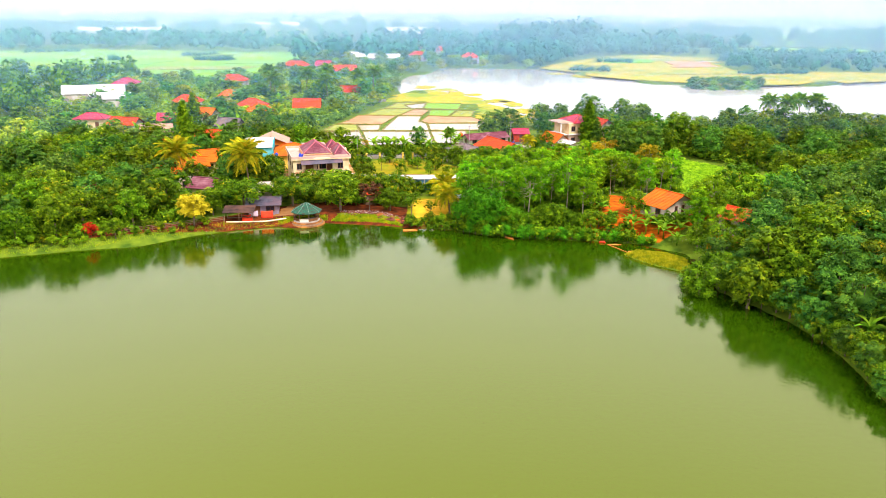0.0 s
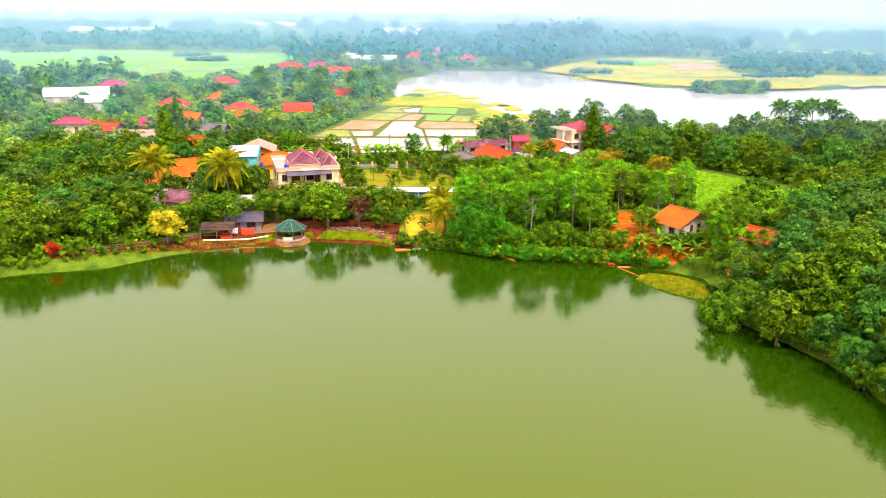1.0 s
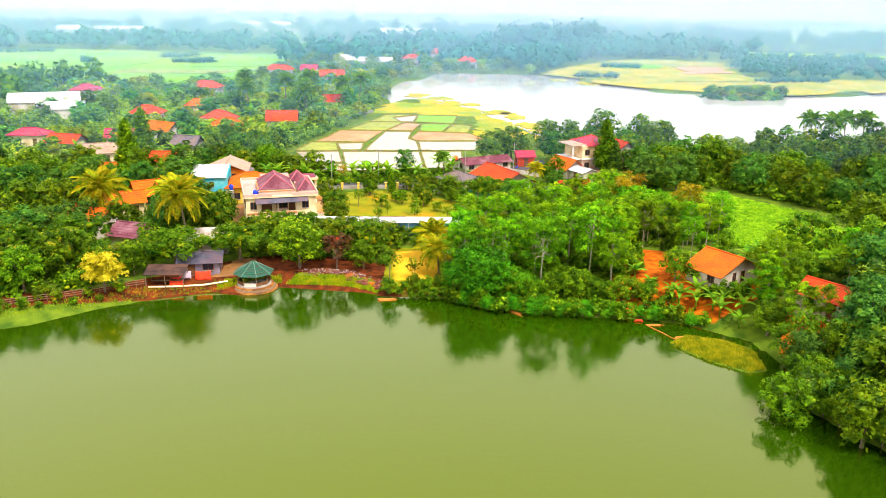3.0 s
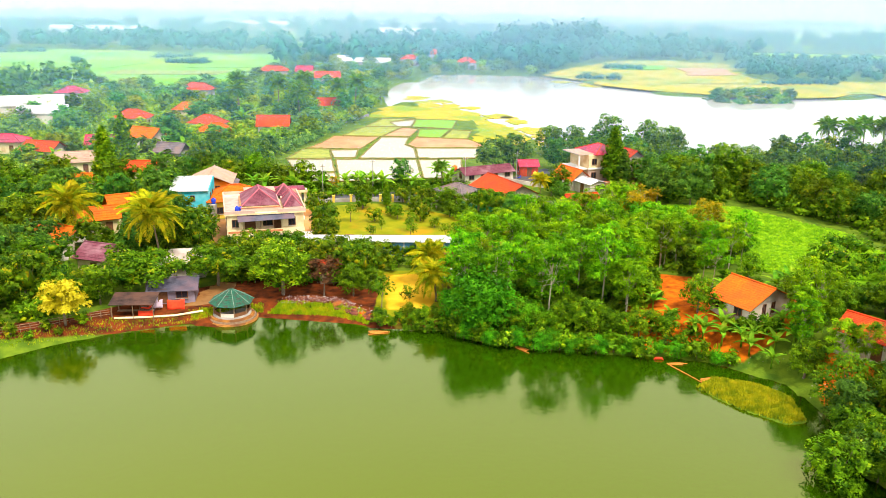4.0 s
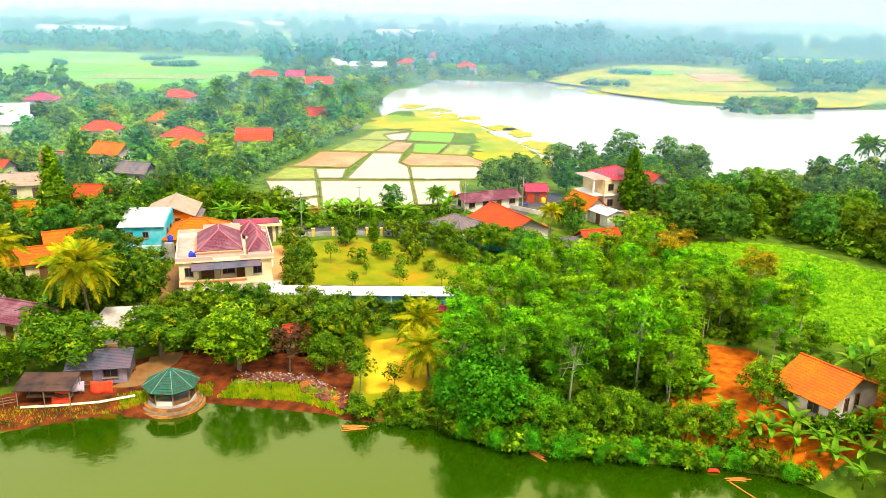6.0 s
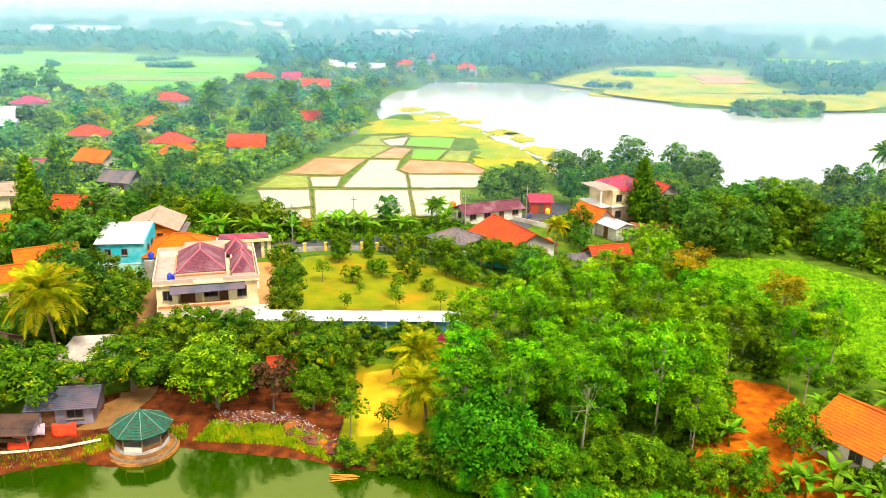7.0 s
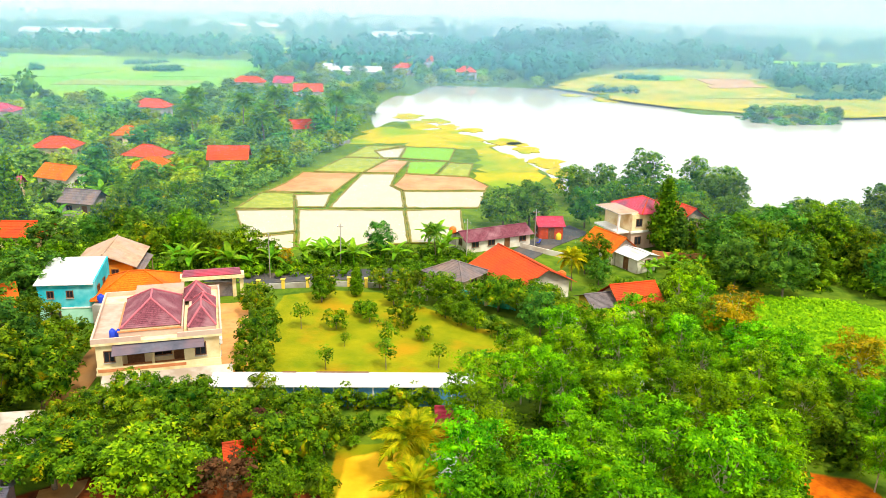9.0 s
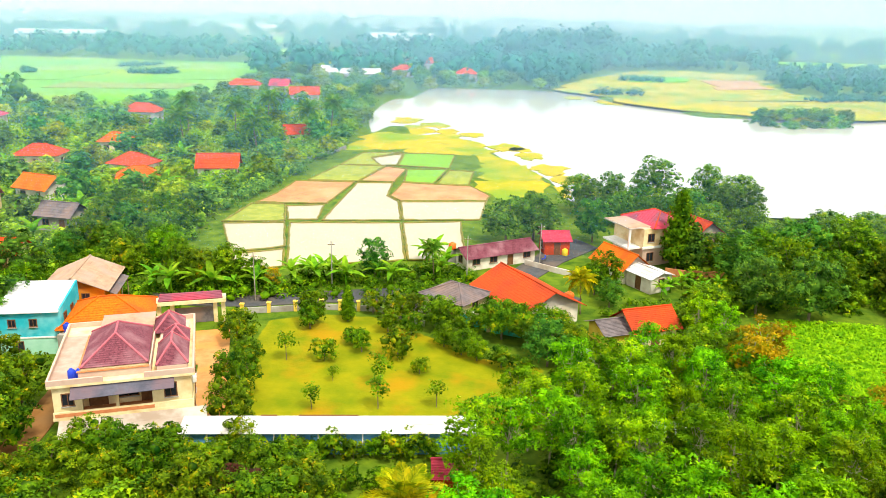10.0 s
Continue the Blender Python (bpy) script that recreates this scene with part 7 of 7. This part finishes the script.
def crop_rows():
    """The bright green crop on the slope."""
    rng = np.random.default_rng(8)
    n = 52000
    x, y = rng.uniform(33, 73, n), rng.uniform(112, 164, n)
    keep = inside(x, y, FIELD)
    x, y = x[keep], y[keep]
    z = land_height(x, y)
    g = Geo()
    k = len(x)
    s = rng.uniform(0.2, 0.5, k)
    a = rng.uniform(0, 6.28, k)
    h = rng.uniform(0.2, 0.6, k)
    dx, dy = np.cos(a) * s, np.sin(a) * s
    pts = np.stack([np.stack([x - dx * 0.6, y - dy * 0.6, z + h * 0.5], 1), np.stack([x + dy * 0.4, y - dx * 0.4, z + h], 1), np.stack([x + dx * 0.6, y + dy * 0.6, z + h * 0.6], 1), np.stack([x - dy * 0.4, y + dx * 0.4, z + h], 1)], 1)
    g.v, g.f = pts.reshape(-1, 3).tolist(), np.arange(k * 4).reshape(-1, 4).tolist()
    solid("field_crop", g, M["leaf_crop"], "bright green leafy crop covering the slope", "crop", kind="stuff")


crop_rows()
for ob in list(PROTO.values()):
    for o in (*ob.children_recursive, ob):
        bpy.data.objects.remove(o)

# ---- small things on the bank and in the village ----
def bamboo_fence(points):
    root = thing("bamboo_fence", Matrix.Identity(4), "low brown bamboo fence along the western bank", "fence")
    for (x0, y0), (x1, y1) in zip(points, points[1:]):
        n = max(1, round(math.hypot(x1 - x0, y1 - y0) / 1.1))
        ends = []
        for i in range(n + 1):
            x, y = x0 + (x1 - x0) * i / n, y0 + (y1 - y0) * i / n
            z = ground_z(x, y)
            part("post", Geo().tube([(x, y, z - 0.3), (x, y, z + 1.0)], [0.05, 0.045], 6), M["old_wood"], root)
            ends.append((x, y, z))
        for h in (0.35, 0.65, 0.95):
            part("rail", Geo().tube([(x, y, z + h) for x, y, z in ends], [0.04] * len(ends), 5), M["old_wood"], root)
    return root


bamboo_fence([(-57, 88.6), (-54.3, 90.2), (-48.6, 93.4), (-45.2, 96.2), (-41, 98.6)])


def kerb(points, h, material, label):
    g = Geo().tube([(x, y, ground_z(x, y) + h) for x, y in points], [0.16] * len(points), 4)
    return solid("bank_edging", g, M[material], label, "edging")


kerb([(-40.4, 98.0), (-37, 99.0), (-33.5, 100.2), (-30.2, 101.4)], 0.1, "cream", "pale yellow concrete edging along the bank")


def bamboo_raft(x, y, turn, length, count, label):
    root = thing("bamboo_raft", pose(x, y, 0.05, 0, 0, turn), label, "raft")
    rnd = random.Random(int(x * 10))
    for i in range(count):
        a, o = rnd.uniform(-0.12, 0.12), (i - count / 2) * 0.2
        p = Geo().tube([(-length / 2 + rnd.uniform(-0.3, 0.3), o - a * length / 2, 0), (0, o, 0.04), (length / 2 + rnd.uniform(-0.4, 0.4), o + a * length / 2, 0.02)], [0.06, 0.06, 0.045], 6)
        part("bamboo", p, M["bamboo"], root)
    return root


bamboo_raft(-7.0, 98.2, 8, 2.4, 5, "loose raft of orange bamboo poles on the water")
bamboo_raft(10.8, 94.4, -40, 1.8, 4, "loose raft of orange bamboo poles on the water")
bamboo_raft(28.4, 91.6, 5, 1.9, 3, "orange bamboo poles floating by the bank")
bamboo_raft(31.4, 87.6, 15, 2.4, 7, "heap of dried bamboo on the islet")
bamboo_raft(29.0, 88.8, -60, 5.2, 1, "single bamboo pole lying on the water")
solid("float", Geo().tube([(26.0, 92.6, 0.02), (26.2, 92.7, 0.16), (26.9, 92.7, 0.16), (27.1, 92.6, 0.02)], [0.08, 0.17, 0.17, 0.08], 8), M["red_cloth"], "small red float on the water", "float", smooth=True)


M["orange_earth"] = surface("orange_bank_earth", (0.34, 0.05, 0.004), (0.70, 0.16, 0.006), 2.0, 0.95, 0.8, 5, stain=(0.12, 0.03, 0.01), stain_scale=0.6)


def litter_strip(seed, outline, count, label):
    """Washed-up litter: many small bent scraps."""
    rng = np.random.default_rng(seed)
    xs, ys = [p[0] for p in outline], [p[1] for p in outline]
    x, y = rng.uniform(min(xs), max(xs), count), rng.uniform(min(ys), max(ys), count)
    keep = inside(x, y, outline)
    x, y = x[keep], y[keep]
    g = Geo()
    for a, b, c in zip(x, y, land_height(x, y)):
        s, t = rng.uniform(0.03, 0.085), rng.uniform(0, 360)
        g.box(-s, -s * 0.6, 0, s, s * 0.6, s * 0.5, pose(a, b, max(c, 0.0) + (0.22 if seed == 1 else 0.0), rng.uniform(-20, 20), rng.uniform(-20, 20), t))
    return solid("litter", g, M["litter"], label, "litter", kind="stuff")


def heap(seed, points, r, label, material="heap"):
    """A low uneven bank of burnt rubbish and leaves along the given line."""
    rng = np.random.default_rng(seed)
    g = Geo()
    for (x0, y0), (x1, y1) in zip(points, points[1:]):
        for i in range(9):
            t = (i + rng.uniform(0, 1)) / 9
            x, y = x0 + (x1 - x0) * t + rng.normal() * r * 0.45, y0 + (y1 - y0) * t + rng.normal() * r * 0.4
            k = r * rng.uniform(0.3, 0.75)
            v = ICO[0] * np.array([k, k, k * 0.35]) * rng.uniform(0.8, 1.2, (len(ICO[0]), 1)) + np.array([x, y, ground_z(x, y)])
            g.add(v.tolist(), ICO[1])
    return solid("rubbish_heap", g, M[material], label, "heap", kind="stuff")


heap(4, [(-20.5, 106.4), (-16.5, 106.2), (-13.2, 105.4), (-10.4, 103.4), (-8.2, 101.4)], 1.3, "dark red heap of rubbish and leaves along the bank")
heap(5, [(-10.2, 103.0), (-8.0, 101.6), (-5.6, 100.4)], 0.9, "orange earth washed down the bank to the water", "orange_earth")
litter_strip(1, [(-21, 105), (-13.5, 105.4), (-10.5, 102.6), (-6, 100.2), (-6.4, 102), (-10, 104.4), (-13.5, 107.4), (-21, 107.6)], 1100, "pale scraps of litter along the red bank")
litter_strip(2, [(27, 93.6), (40, 88), (41, 80), (43, 82), (42, 90), (34, 95), (27, 96)], 160, "pale scraps of litter at the water's edge")
litter_strip(3, [(-46, 91.8), (-39, 96.4), (-31, 99.6), (-31, 100.4), (-39, 97.4), (-46, 93)], 140, "pale scraps of litter at the water's edge")


def utility_pole(x, y, h=7.0):
    r = thing("utility_pole", pose(x, y, ground_z(x, y)), "grey utility pole with a cross arm beside the road", "pole", "utility poles")
    part("pole", Geo().tube([(0, 0, -0.3), (0, 0, h)], [0.09, 0.06], 8), M["concrete"], r)
    part("cross_arm", Geo().box(-0.5, -0.04, h - 0.58, 0.5, 0.04, h - 0.5), M["old_wood"], r)
    for i in (-0.42, 0, 0.42):
        part("insulator", Geo().tube([(i, 0, h - 0.5), (i, 0, h - 0.34)], [0.05, 0.03], 6), M["white_edge"], r)
    return r


for x, y in ((-16.5, 171.5), (-26, 165), (3.0, 176), (14.5, 184)):
    utility_pole(x, y)

# yards and fences round the cottages
garden_wall("teal_fence", [(1.6, 160.4), (5.8, 156.8), (9.8, 155.2)], 1.2, "teal_paint", "teal painted yard fence with white posts", panel="white_wall")
garden_wall("yard_wall", [(12.2, 184.6), (16.2, 181.4), (20.2, 178.6)], 0.9, "white_wall", "pale yard wall beside the road", panel="concrete", posts=False)
garden_wall("brick_wall", [(33.6, 181.0), (37.6, 179.4), (42, 178.4)], 1.3, "terracotta", "orange brick yard wall by the pink house", panel="terracotta", posts=False)
garden_wall("field_wall", [(-41, 260), (-36, 273), (-31.5, 285)], 1.1, "concrete", "low pale wall at the edge of the paddies", posts=False)
water_tank(17.4, 168.6, ground_z(17.4, 168.6), "orange_plastic", "orange plastic water tank beside the red-roofed house", 0.7, 1.4)
water_tank(19.2, 190.2, ground_z(19.2, 190.2), "yellow_plastic", "yellow plastic water tank by the kiosk", 0.5, 1.2)
water_tank(0.6, 184.2, ground_z(0.6, 184.2) + 2.4, "orange_plastic", "orange plastic water tank on a stand", 0.6, 1.1)
solid("tank_stand", Geo().box(0.0, 183.6, 0.6, 1.2, 184.8, ground_z(0.6, 184.2) + 2.4), M["concrete"], "grey concrete stand under a water tank", "stand")

# little shacks by the court and in the grove
simple_house(2.0, 122.2, 4, 3.0, 2.6, 2.0, 0.8, "red_tile", "magenta_roof", "small red shack half hidden by the grove", "gable", "x", 0.3, "shack", windows=False)
simple_house(1.4, 113.6, 10, 2.2, 3.4, 1.6, 0.5, "old_wood", "white_sheet", "small hut with a pale sheet roof beside the court", "gable", "y", 0.3, "shack", windows=False)
simple_house(18.6, 143.6, -30, 5.0, 4.0, 2.4, 0.8, "white_wall", "white_sheet", "pale shack half hidden in the grove", "gable", "x", 0.4, "shack", windows=False)
simple_house(20.6, 128.6, -30, 4.6, 4.0, 2.6, 0.8, "white_wall", "white_sheet", "pale-roofed shack half hidden in the grove", "gable", "x", 0.4, "shack", windows=False)


simple_house(-16.0, 114.4, 20, 3.0, 2.6, 2.2, 0.8, "old_wood", "red_tile", "small red-roofed shack under the mango trees", "gable", "x", 0.3, "shack", windows=False)


def motorbike(x, y, turn, material, label):
    r = thing("motorbike", pose(x, y, ground_z(x, y) + 0.1, 0, 0, turn), label, "motorbike", "parked motorbikes")
    for px in (-0.6, 0.6):
        g = Geo()
        pts = [(px + 0.28 * math.cos(a), 0, 0.3 + 0.28 * math.sin(a)) for a in np.linspace(0, 2 * math.pi, 15)]
        part("wheel", g.tube(pts, [0.06] * 15, 6, False), M["asphalt"], r)
    part("body", Geo().tube([(-0.75, 0, 0.62), (-0.3, 0, 0.66), (0.1, 0, 0.5), (0.45, 0, 0.7), (0.55, 0, 0.98)], [0.1, 0.16, 0.15, 0.14, 0.06], 8), M[material], r, smooth=True)
    part("seat", Geo().box(-0.75, -0.12, 0.74, 0.0, 0.12, 0.82), M["asphalt"], r)
    part("handlebar", Geo().tube([(0.5, -0.35, 1.0), (0.55, 0, 1.03), (0.5, 0.35, 1.0)], [0.025, 0.025, 0.025], 5), M["metal_pole"], r)
    return r


motorbike(15.4, 186.2, 60, "blue_plastic", "blue motorbike parked at the roadside")
motorbike(-37.0, 100.2, 10, "red_cloth", "red motorbike parked under the open shed")
